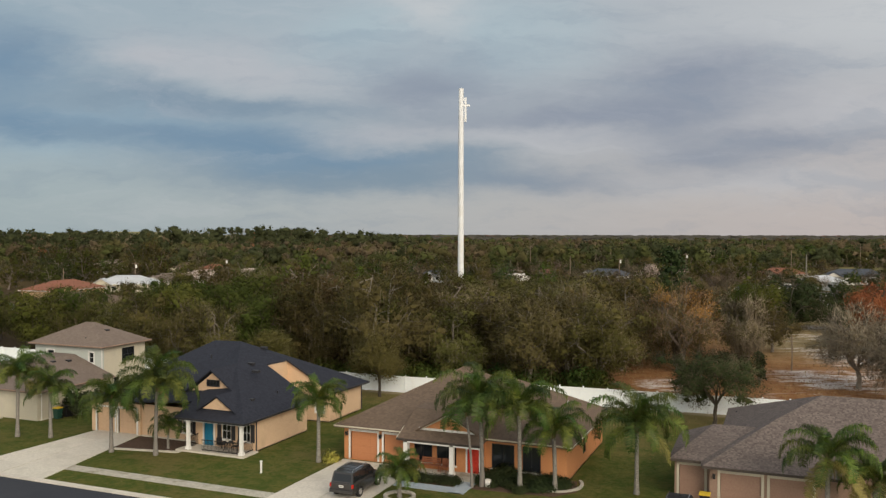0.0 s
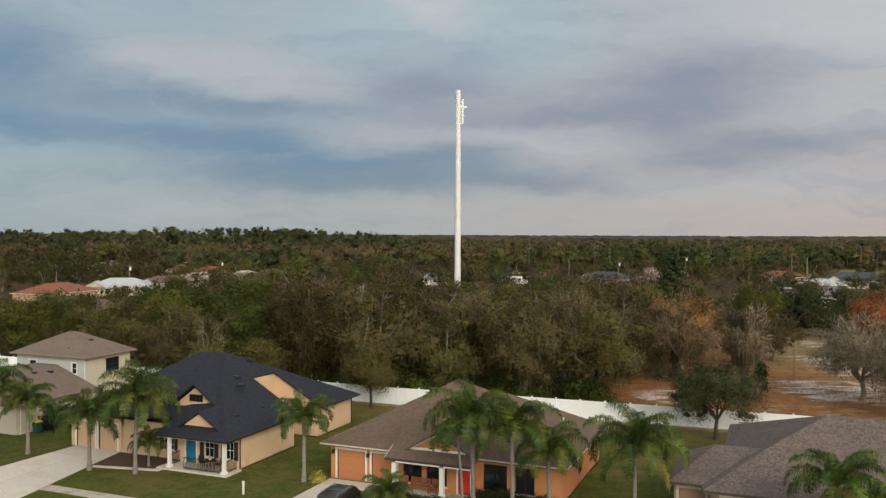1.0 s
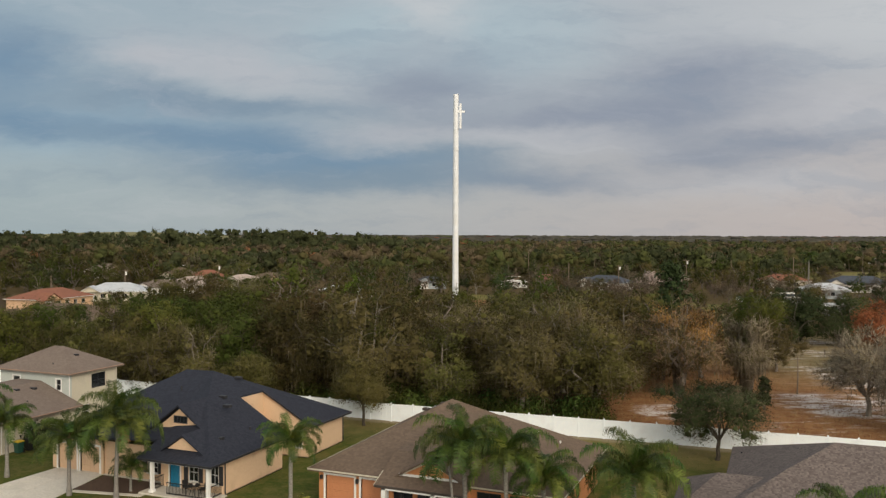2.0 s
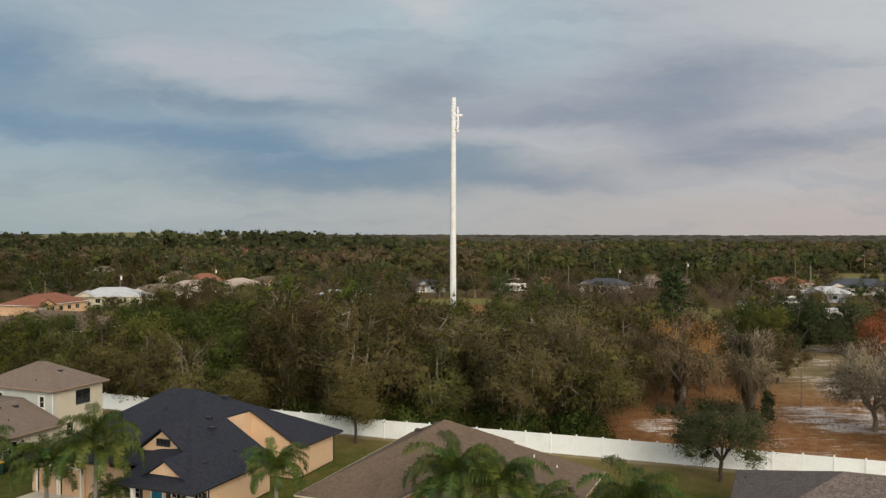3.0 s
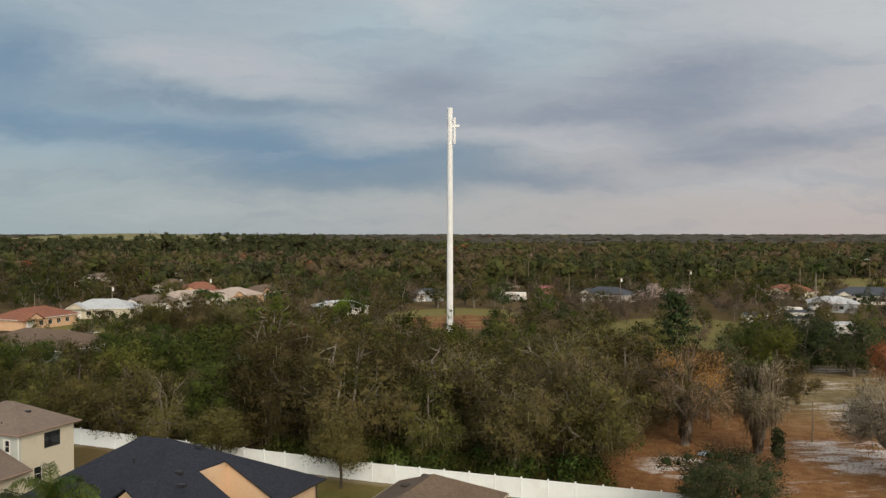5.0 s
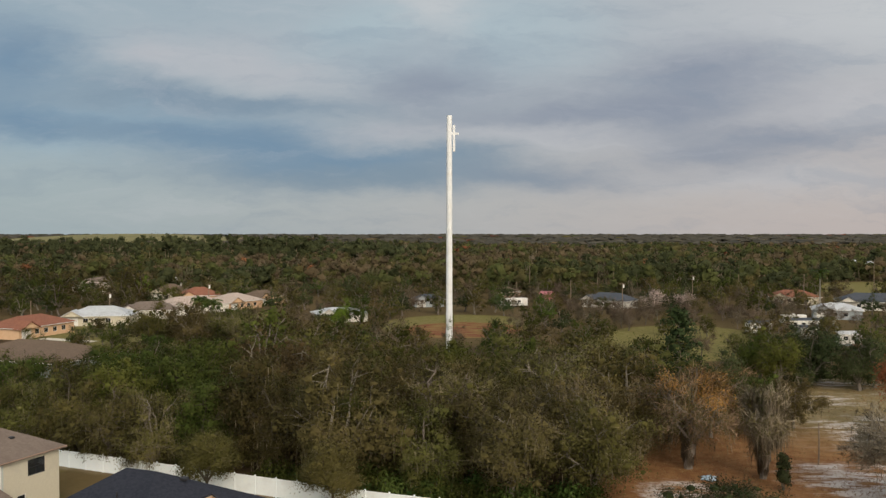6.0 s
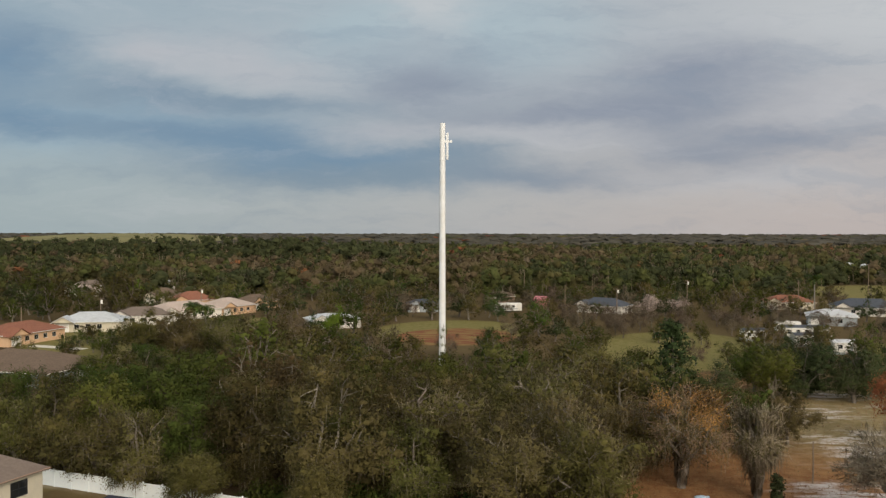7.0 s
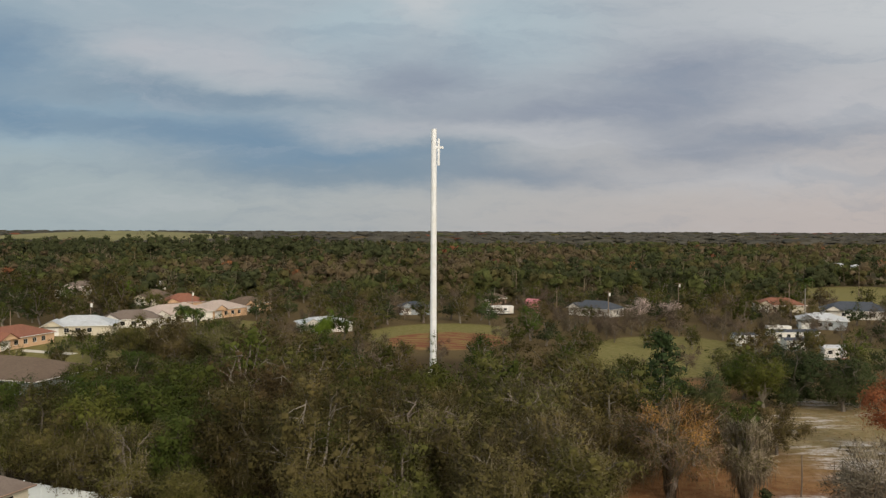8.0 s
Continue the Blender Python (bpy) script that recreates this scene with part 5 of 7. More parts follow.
# palms -----------------------------------------------------------
def grove(name, label, spots):
    """A crowd of far trees as one mesh: copies of the given trees at x, y with a turn and a scale."""
    mats, V, F, N, M, at = [], [], [], [], [], 0
    for base, x, y, turn, scale, sz in spots:
        c, k = math.cos(turn), math.sin(turn)
        rot = np.array([[c, -k, 0], [k, c, 0], [0, 0, 1.0]])
        for ob in base.children:
            me = ob.data
            me.calc_loop_triangles()
            v = np.empty(len(me.vertices) * 3, np.float32)
            me.vertices.foreach_get("co", v)
            t = np.empty(len(me.loop_triangles) * 3, np.int32)
            me.loop_triangles.foreach_get("vertices", t)
            n = np.empty(len(me.loops) * 3, np.float32)
            me.corner_normals.foreach_get("vector", n)
            li = np.empty(len(me.loops), np.int32)
            me.loops.foreach_get("vertex_index", li)
            nv = np.zeros((len(me.vertices), 3), np.float32)
            nv[li] = n.reshape(-1, 3)
            key = me.materials[0].name
            if key not in mats:
                mats.append(key)
            V.append(v.reshape(-1, 3) @ rot.T * np.array([scale, scale, sz]) + np.array([x, y, 0.0]))
            N.append(nv @ rot.T)
            F.append(t.reshape(-1, 3) + at)
            M.append(np.full(len(t) // 3, mats.index(key)))
            at += len(me.vertices)
    ob = new(name, fast_mesh(name, np.concatenate(V), np.concatenate(F), mats, np.concatenate(M), np.concatenate(N)))
    tagged(ob, label, "woodland", kind="stuff")


def frond_mesh(name, seed, length, rise, bend, mat, leaf=0.74, stations=96):
    """One feather leaf that grows along +x, arches and hangs."""
    rng = np.random.default_rng(seed)
    pts, p, ang = [], np.array([0.0, 0.0, 0.0]), rise
    n = 14
    for k in range(n + 1):
        pts.append(p.copy())
        p = p + np.array([math.cos(ang), 0, math.sin(ang)]) * length / n
        ang -= bend / n * (0.5 + 1.0 * k / n)
    V, F = [], []

    def tri(*q):
        F.append((len(V), len(V) + 1, len(V) + 2))
        V.extend(q)
    for k in range(n):
        w0, w1 = 0.045 * (1 - k / n) + 0.008, 0.045 * (1 - (k + 1) / n) + 0.008
        a, b = pts[k], pts[k + 1]
        y = np.array([0, 1, 0])
        z = np.array([0, 0, 1])
        tri(a - y * w0, a + y * w0, b + y * w1)
        tri(a - y * w0, b + y * w1, b - y * w1)
        tri(a - z * w0, a + y * w0, b - z * w1)
        tri(a - z * w0, b - z * w1, a - y * w0)
    for k in range(stations):
        s = 0.10 + 0.9 * k / (stations - 1)
        j = min(n - 1, int(s * n))
        base = pts[j] + (pts[j + 1] - pts[j]) * (s * n - j)
        t = (pts[j + 1] - pts[j]) / np.linalg.norm(pts[j + 1] - pts[j])
        ln = leaf * (0.5 + 0.75 * math.sin(math.pi * min(1, s * 0.8 + 0.12)))
        for side in (-1, 1):
            d = np.array([0, side * 1.0, 0]) + t * rng.uniform(0.4, 0.9) + np.array([0, 0, rng.uniform(-0.35, 0.55)])
            d /= np.linalg.norm(d)
            L = ln * rng.uniform(0.75, 1.2)
            mid = base + d * L * 0.42 + np.array([0, 0, 0.02 * L])
            tip = base + d * L * 0.55 + np.array([0, 0, -L * rng.uniform(0.2, 0.6)])
            w = t * 0.016
            tri(base - w, base + w, mid + w)
            tri(base - w, mid + w, mid - w)
            tri(mid - w, mid + w, tip)
    return fast_mesh(name, V, F, [mat])


FRONDS = [frond_mesh("frond", 1, 2.8, 1.45, 1.9, "palm_green"), frond_mesh("frond", 2, 3.1, 1.15, 2.3, "palm_green"),
          frond_mesh("frond", 3, 3.2, 0.85, 2.8, "palm_green"), frond_mesh("frond", 4, 2.9, 0.25, 2.1, "palm_green"),
          frond_mesh("frond", 5, 2.6, -0.2, 1.3, "palm_yellow"), frond_mesh("frond", 6, 3.1, 0.6, 2.7, "palm_green")]


def make_palm(x, y, height, size, seed, label, yellow=2, lean=(0.0, 0.0), group="front lawn palms", count=22, trunk=0.146):
    rng = np.random.default_rng(seed)
    t = thing("palm_tree", (x, y, 0), label, "palm tree", group)
    top = Vector((x + lean[0], y + lean[1], height))
    g = G()
    n = 16
    pts, rad = [], []
    for k in range(n + 1):
        s = k / n
        pts.append((x + lean[0] * s * s, y + lean[1] * s * s, -0.15 + (height + 0.1) * s))
        rad.append(trunk * (1.5 - 0.5 * min(1, s * 4) - 0.1 * s) * (1 + 0.05 * (k % 2)))
    g.tube(pts, rad, 10)
    g.smooth = True
    part("trunk", g, "bark_palm", t, "ringed grey palm trunk")
    g = G().tube([top + Vector((0, 0, -0.25)), top + Vector((0, 0, 0.15)), top + Vector((0, 0, 0.75))], [trunk * 0.95, trunk * 1.25, trunk * 0.35], 9)
    part("crownshaft", g, "palm_boot", t)
    for k in range(count):
        s = k / count
        az = k * 2.39996 + rng.uniform(-0.2, 0.2)
        if k >= count - yellow:
            me = FRONDS[4]
        else:
            me = FRONDS[(0, 1, 1, 2, 2, 5, 5, 3)[min(7, int(s * 8))]]
        f = new("frond", me)
        f.parent = t
        sc = size / 2.25 * rng.uniform(0.85, 1.12)
        f.matrix_basis = Matrix.LocRotScale(top - Vector((x, y, 0)) + Vector((0, 0, 0.35 - 0.3 * s)), Euler((rng.uniform(-0.25, 0.25), rng.uniform(-0.12, 0.12), az)), (sc, sc, sc))
        if me is FRONDS[4]:
            tagged(f, "yellowing drooping frond")
    if yellow > 1:
        g = G()
        for k in range(4):
            a = rng.uniform(0, 6.28)
            g.tube([top + Vector((0, 0, -0.05)), top + Vector((math.cos(a) * 0.4, math.sin(a) * 0.4, -0.3)), top + Vector((math.cos(a) * 0.5, math.sin(a) * 0.5, -1.1))], [0.04, 0.06, 0.02], 5)
        part("seed_stalk", g, "palm_boot", t, "hanging dry seed stalks")
    return t


Q = "queen palm with feathery green fronds and grey trunk on the lawn"
for i, (x, y, h, s, yl, ln) in enumerate([(-47.1, 50.0, 5.5, 3.1, 0, (0.1, 0.1)), (-51.0, 49.4, 4.2, 2.4, 0, (0, 0)), (-62.1, 50.2, 5.4, 2.5, 1, (0.1, 0)),
                                          (-59.2, 51.0, 4.3, 2.2, 0, (0, 0)), (-34.3, 53.2, 4.6, 2.1, 0, (0, 0)), (-20.7, 52.1, 5.9, 2.8, 0, (-0.2, 0.1)),
                                          (-18.0, 52.1, 5.6, 2.6, 0, (-0.1, 0.1)), (-15.8, 53.0, 4.1, 2.2, 0, (-0.1, 0)), (-10.6, 54.5, 4.6, 2.9, 1, (0, 0)),
                                          (0.8, 50.1, 4.7, 2.5, 4, (0, 0)), (3.3, 51.0, 3.4, 2.0, 3, (0, 0))]):
    make_palm(x, y, h - 0.25, s, 40 + i, Q if yl < 3 else "queen palm with green and yellowing drooping fronds on the lawn", yl, ln)
make_palm(-25.0, 47.9, 1.5, 1.5, 61, "short bushy date palm inside a ring of edging stones", 0, group="", count=26, trunk=0.14)
make_palm(-47.5, 51.9, 1.5, 1.45, 62, "small date palm in the mulch bed by the porch", 0, group="", count=18, trunk=0.10)
make_palm(-21.3, 51.7, 4.9, 1.6, 63, "slim leaning palm with reddish trunk beside the porch", 0, (-0.5, 0.2), "", 9, 0.09)

dead = new("dead_frond", frond_mesh("dead_frond", 8, 1.5, 0.2, 1.9, "dead_frond", 0.5, 40))
dead.parent = next(o for o in scene.objects if o.name.startswith("palm_tree"))
dead.matrix_basis = Matrix.LocRotScale((0.3, 0.1, 5.3), Euler((0.3, 0.5, -0.3)), (1, 1, 1))
tagged(dead, "brown dried drooping frond")

make_palm(5.7, 302, 11.6, 2.6, 64, "tall cabbage palm standing among far houses", 0, (0, 0), "", 22, 0.2)

# ---------------------------------------------------------------- woods
OAKS = []
for i, (h, r, leaf, moss, per, core, fan, fan_mat, bark, label) in enumerate([
        (10.5, 5.0, "oak_leaf", 4, 78, 0.5, 5, "twig_brown", "bark_dark", "dark brownish-green live oak with hanging moss in the wood"),
        (10.0, 4.8, "oak_olive", 6, 72, 0.45, 8, "twig_olive", "bark", "dull olive oak with pale limbs and hanging moss"),
        (11.2, 5.2, "oak_brown", 4, 76, 0.5, 7, "twig_brown", "bark", "brownish thin-leaved oak with hanging moss in the wood"),
        (9.2, 4.4, "oak_green", 1, 80, 0.5, 2, "twig_brown", "bark_dark", "dark green leafy live oak in the wood"),
        (10.4, 5.0, "oak_olive", 9, 50, 0.35, 16, "twig_olive", "bark", "thin-leaved oak with pale limbs and grey moss"),
        (9.6, 4.7, "oak_brown", 3, 66, 0.42, 12, "twig_brown", "bark", "brown oak with a haze of fine twigs")]):
    OAKS.append(make_tree("oak_tree", label, "tree", 100 + i, h, r, 2.2 + 0.2 * i, leaf, bark, per, 0.2, 0.64, moss, (-60 - i * 3, -60, 0), 8, 7, 2, low=0.0,
                          group="woodland oaks", fan=fan, wide=0.9, fan_mat=fan_mat, fine=i == 4, fan_len=1.1, fan_wide=0.02, moss_len=1.7, core=core))
BARE = make_tree("bare_tree", "pale leafless tree with grey moss-hung twigs", "tree", 120, 9.5, 4.4, 2.0, "moss", "bark_pale", 4, 0.22, 0.5, 1, (-80, -60, 0), 7, 6, 3, 0.22, 0.25, group="leafless trees", fan=9, fan_mat="twig_brown", fine=False, fan_len=1.4, fan_wide=0.034)
LIGHT = []
for i, (h, r, leaf) in enumerate([(8.5, 4.2, "oak_leaf"), (8.0, 4.2, "oak_olive"), (9.0, 4.0, "oak_green"), (8.5, 3.8, "pine_green")]):
    LIGHT.append(make_tree("broadleaf_tree", ("bright green" if leaf == "oak_green" else "olive" if leaf == "oak_olive" else "dark green") + " broadleaf tree among the far houses and fields", "tree", 140 + i, h, r, 1.8, leaf, "bark", 22, 0.32, 0.68, 0, (-90 - i * 3, -60, 0), 6, 4, 2, low=0.0, group="trees among the far houses", wide=0.85, fine=False, fan=3, fan_mat="twig_brown", fan_len=1.2, fan_wide=0.04, core=0.55))

HOMES = []      # x, y, clear radius of the far buildings
rngw = random.Random(7)
taken = []


def free(x, y, gap):
    for a, b in taken:
        if (a - x) ** 2 + (b - y) ** 2 < gap * gap:
            return False
    for a, b, r in HOMES:
        if (a - x) ** 2 + (b - y) ** 2 < r * r:
            return False
    return True


def inside(x, y, fields):
    return any(((x - cx) / rx) ** 2 + ((y - cy) / ry) ** 2 < 1 for cx, cy, rx, ry in fields)


FIELDS = [(-88, 227, 22, 26), (-83, 214, 15, 18), (38, 385, 30, 48), (-27, 214, 19, 30), (-58, 300, 9, 9), (60, 430, 55, 50), (-150, 205, 14, 30), (2, 228, 22, 14)]
OPEN = [(-78, 188, 20, 28), (-34, 195, 26, 34), (-150, 165, 34, 26)]
THIN = [(8, 262, 18, 26), (-52, 265, 16, 26), (-95, 285, 40, 14), (-30, 250, 24, 20)]
FAR_HOUSES = [  # x, y, width, depth, turn, eave, ridge, roof, wall, label
    (-177.0, 163.7, 18, 11, 95, 2.7, 5.0, "roof_red", "stucco_peach", "peach stucco house with terracotta tile roof"),
    (-179.5, 189.6, 17, 11, 32, 2.7, 5.0, "metal_roof", "stucco_cream", "pale house with white metal roof"),
    (-178.4, 207.6, 16, 11, 38, 2.7, 4.9, "roof_taupe", "stucco_white", "white house with grey shingle hip roof"),
    (-176.8, 223.0, 21, 12, 72, 2.8, 5.4, "roof_pale", "stucco_white", "long white house with pale pinkish roof"),
    (-173.5, 241.0, 15, 12, 80, 2.8, 5.2, "roof_pale", "stucco_peach", "peach house with pale pinkish roof"),
    (-175.5, 260.0, 14, 10, 82, 2.7, 4.9, "roof_brown", "stucco_peach", "brown-roofed house half hidden by trees"),
    (-199.5, 256.0, 14, 11, 48, 2.8, 5.6, "roof_red", "stucco_peach", "peach house with orange tile roof among trees"),
    (-219.0, 264.0, 12, 10, 25, 2.8, 5.8, "roof_brown", "stucco_cream", "cream house with rust-brown hip roof"),
    (-272.0, 319.0, 16, 9, 5, 3.2, 5.4, "metal_roof", "stucco_white", "white building with shiny metal roof"),
    (-134.0, 128.0, 24, 16, 4, 2.6, 5.3, "roof_brown", "siding_grey", "grey-green house with low brown shingle roof"),
    (-122.0, 221.0, 14, 9, 45, 2.5, 4.0, "metal_roof", "stucco_white", "low shed with pale metal roof"),
    (-117.0, 273.0, 10, 7, 30, 2.6, 4.2, "roof_blue", "stucco_grey", "grey house with dark roof behind bare trees"),
    (-59.0, 293.0, 16, 9, -15, 2.7, 5.0, "roof_blue", "stucco_white", "white house with dark blue-grey roof"),
    (-2.0, 332.0, 16, 10, 12, 2.7, 4.9, "roof_red", "stucco_cream", "cream house with orange-brown roof"),
    (9.6, 284.0, 13, 10, 2, 2.8, 4.6, "metal_roof", "stucco_grey", "grey house with pale ribbed metal roof"),
    (21.5, 319.0, 20, 11, 5, 2.8, 5.4, "roof_blue", "stucco_white", "long white house with blue-grey roof"),
    (-104.0, 318.0, 10, 8, 25, 2.6, 4.2, "roof_brown", "stucco_brown", "brownish house behind bare trees"),
    (-267.0, 273.0, 12, 9, 10, 2.8, 5.0, "roof_pale", "stucco_white", "pale house far off among the trees"),
    (-290.0, 300.0, 12, 9, 20, 2.8, 5.0, "roof_taupe", "stucco_white", "white house far off among the trees"),
    (36.0, 640.0, 14, 9, 10, 3.4, 6.0, "metal_roof", "stucco_white", "small white building far off in the woodland"),
    (47.0, 622.0, 12, 9, 25, 3.4, 6.0, "metal_roof", "stucco_white", "small white building far off in the woodland"),
]
for q in FAR_HOUSES:
    HOMES.append((q[0], q[1], max(q[2], q[3]) * 0.62 + 2.5))
    HOMES.append((q[0] + 8, q[1] - 10, 7.5))
HOMES += [(5.7, 300, 5), (-135, 122, 9), (-66.7, 168, 4.5), (-65.0, 162, 4.5), (-63.0, 155, 5), (-10.6, 235.5, 5), (2, 240, 13), (8.8, 220, 5), (-81, 291, 6), (-89, 280, 7), (-101, 184, 7), (-106, 192, 6)]

# the oak wood behind the fence
n_oak = 0
for k in range(9000):
    x, y = rngw.uniform(-150, -17), rngw.uniform(84.5, 165)
    edge = -21 - 3 * math.sin(y * 0.2) - max(0, (y - 120) * 0.05)
    if x > edge + (3 if y < 92 else 0) or x < -12 - (y + 2) * 1.2 or not free(x, y, 6.5 if y < 116 else 7.2):
        continue
    if y < 89 and x > -60 and rngw.random() < 0.5:
        continue
    taken.append((x, y))
    s = rngw.uniform(0.86, 1.14) * (1.06 if y < 125 else 0.92 if y < 145 else 0.76)
    if x < -84:
        s *= 0.8 if y < 100 else 0.52
    if rngw.random() < 0.07 and x > -48:
        place(BARE, x, y, rngw.uniform(0, 6.28), s)
    else:
        near = y < 116
        if not near:
            s *= 1.18
        off = (x + 3) * 0.925 + (y - 15) * 0.381
        if y > 120 and abs(off) < 6.5:
            s *= 0.62 if y > 134 else 0.8
        kinds = [OAKS[0], OAKS[3], OAKS[3], LIGHT[3]] if x < -72 else [OAKS[0], OAKS[1], OAKS[2], OAKS[3], OAKS[0], OAKS[3]] if x < -42 else [OAKS[1], OAKS[2], OAKS[4], OAKS[5], OAKS[0], OAKS[4]]
        place(rngw.choice(kinds if near else [LIGHT[0], LIGHT[2], LIGHT[1], LIGHT[2]] if x < -84 else [LIGHT[0], LIGHT[1], LIGHT[2], LIGHT[1]]), x, y, rngw.uniform(0, 6.28), s, s * rngw.uniform(0.9, 1.08))
    n_oak += 1

for i, (x, y) in enumerate(((-76.5, 82.6), (-71.5, 82.2), (-66.0, 82.4), (-84, 83))):
    place(OAKS[(0, 2, 4, 1)[i]], x, y, i * 1.9, 0.86)
for i, ob in enumerate(OAKS + LIGHT + [BARE]):
    ob.location = (-128 + i * 5.5, 152 + (i % 2) * 5, 0)
# trees of the mid distance
for k in range(9000):
    y = rngw.uniform(160, 345)
    d = y * 1.02
    az = rngw.uniform(-0.54, 0.54)
    p = Vector((-3, 5, 0)) + FWD * d + RGT * d * math.tan(az)
    x, y = p.x, p.y
    if y < 150 or (y < 178 and x > -20) or inside(x, y, FIELDS + OPEN) or not free(x, y, 8.0 if inside(x, y, THIN) else 9.2):
        continue
    taken.append((x, y))
    s = rngw.uniform(0.7, 1.05)
    d = math.hypot(x + 2, y + 1)
    if x < -0.55 * y - 20 and d < 275:
        s = min(s, max(0.25, (17.5 * (1 - d / 285) + 1.0) / 9))
    c = rngw.random()
    if inside(x, y, THIN):
        c, s = 0.0, s * 0.85
    if c < 0.12:
        place(BARE, x, y, rngw.uniform(0, 6.28), s * 0.8)
    else:
        place(rngw.choice(LIGHT), x, y, rngw.uniform(0, 6.28), s, s * rngw.uniform(0.9, 1.15))

# tall dark trees behind the far houses
spots = []
for k in range(700):
    d, u = rngw.uniform(246, 335), rngw.uniform(-0.56, -0.35)
    p = Vector((-3.8, 14, 0)) + FWD * d + RGT * d * u
    if not free(p.x, p.y, 7.0):
        continue
    taken.append((p.x, p.y))
    low = abs(u + 0.43) < 0.028 or abs(u + 0.355) < 0.02
    s = rngw.uniform(0.4, 0.6) if low else rngw.uniform(1.1, 1.5) * (0.75 if d < 262 else 1.0)
    spots.append((LIGHT[rngw.choice((0, 2, 3, 3, 2, 1))], p.x, p.y, rngw.uniform(0, 6.28), s * 0.95, s * rngw.uniform(1.0, 1.2)))
grove("grove", "tall dark green trees behind the far houses", spots)

# low growth in front of the fields
for i, (x, y, s) in enumerate(((-92, 178, 0.55), (-85, 181, 0.5), (-78, 180, 0.5), (-71, 183, 0.5), (-63, 186, 0.55), (-99, 184, 0.6), (-57, 193, 0.6), (-88, 187, 0.42), (-75, 188, 0.4), (-66, 193, 0.45),
                               (-38, 178, 0.7), (-44, 186, 0.75), (-41, 196, 0.8), (-46, 202, 0.8), (-20, 190, 0.6), (-14, 196, 0.55), (-9, 204, 0.6))):
    place(BARE if i in (3, 8, 14) else LIGHT[i % 3], x, y, i * 2.1, s)

for i, (x, y, s) in enumerate(((-12.5, 121, 0.8), (-7.5, 125, 0.78), (-17, 117, 0.85), (-20.5, 105, 0.85), (-3, 130, 0.7))):
    place(OAKS[(1, 3, 0, 4, 2)[i]], x, y, i * 1.7, s)

# dark trees beside the low brown-roofed house
for i, (x, y, s) in enumerate(((-116.5, 115.5, 0.62), (-111.0, 121.5, 0.66), (-121.5, 110.5, 0.55), (-110.5, 129.0, 0.7), (-107.0, 114.0, 0.72), (-117.0, 140.5, 0.6), (-113.0, 136.0, 0.7))):
    place((LIGHT[3], OAKS[3], LIGHT[3], LIGHT[0])[i % 4], x, y, i * 2.2, s)
for k in range(14):
    d, u = 176 + (k * 37 % 30), -0.47 + 0.105 * ((k * 0.618) % 1.0)
    p = Vector((-3.8, 14, 0)) + FWD * d + RGT * d * u
    if free(p.x, p.y, 4.0):
        taken.append((p.x, p.y))
        place(LIGHT[(0, 2, 3, 2)[k % 4]], p.x, p.y, k * 1.7, 0.5 + 0.12 * math.sin(k * 2.3))
# low shrubby trees before the far houses
for i, (x, y, s) in enumerate(((-160, 176, 0.32), (-156, 181, 0.36), (-162, 183, 0.3), (-152, 187, 0.42), (-158, 191, 0.34), (-149, 192, 0.5), (-163, 199, 0.34), (-150, 176, 0.45), (-145, 183, 0.5), (-156, 206, 0.4), (-160, 214, 0.36), (-150, 210, 0.5), (-144, 198, 0.6), (-142, 206, 0.6))):
    place(BARE if i % 4 == 1 else LIGHT[(0, 1, 2, 2)[i % 4]], x, y, i * 1.3, s)

# scrubby trees between the pasture and the far houses
for k in range(400):
    x, y = rngw.uniform(-66, 8), rngw.uniform(222, 292)
    if not free(x, y, 6.5) or inside(x, y, ((-30, 206, 20, 17),)) or rngw.random() < 0.3:
        continue
    taken.append((x, y))
    c = rngw.random()
    place(BARE if c < 0.35 else LIGHT[0] if c < 0.7 else LIGHT[1], x, y, rngw.uniform(0, 6.28), rngw.uniform(0.5, 0.75))

# dark and leafless trees round the houses beyond the field
spots = []
for k in range(260):
    d, u = rngw.uniform(258, 335), rngw.uniform(-0.14, 0.2)
    p = Vector((-3.8, 14, 0)) + FWD * d + RGT * d * u
    if not free(p.x, p.y, 5.0) or inside(p.x, p.y, FIELDS):
        continue
    taken.append((p.x, p.y))
    c = rngw.random()
    s = rngw.uniform(0.42, 0.72)
    spots.append((BARE if c < 0.4 else LIGHT[0] if c < 0.75 else LIGHT[3] if c < 0.9 else LIGHT[1], p.x, p.y, rngw.uniform(0, 6.28), s, s))
grove("grove", "low dark and leafless trees round the houses beyond the field", spots)

# pasture and yard trees
make_tree("oak_tree", "broad oak with pale twigs, golden top leaves and hanging moss", "tree", 201, 12.3, 5.4, 2.8, "oak_olive", "bark", 34, 0.14, 0.55, 9, (-13.6, 106.0, 0), 9, 7, 4, 0.42, 0.2, "gold_leaf", fan=11, fan_mat="twig_tan", fan_len=1.1, fan_wide=0.03, wrap=620)
make_tree("oak_tree", "slender moss-draped oak with thin grey crown", "tree", 202, 10.2, 2.3, 3.2, "oak_olive", "bark", 22, 0.14, 0.4, 12, (-6.0, 105.2, 0), 9, 8, 4, 0.34, 0.1, fan=12, fan_mat="twig_silver", wrap=700, moss_len=2.2, fan_wide=0.028)
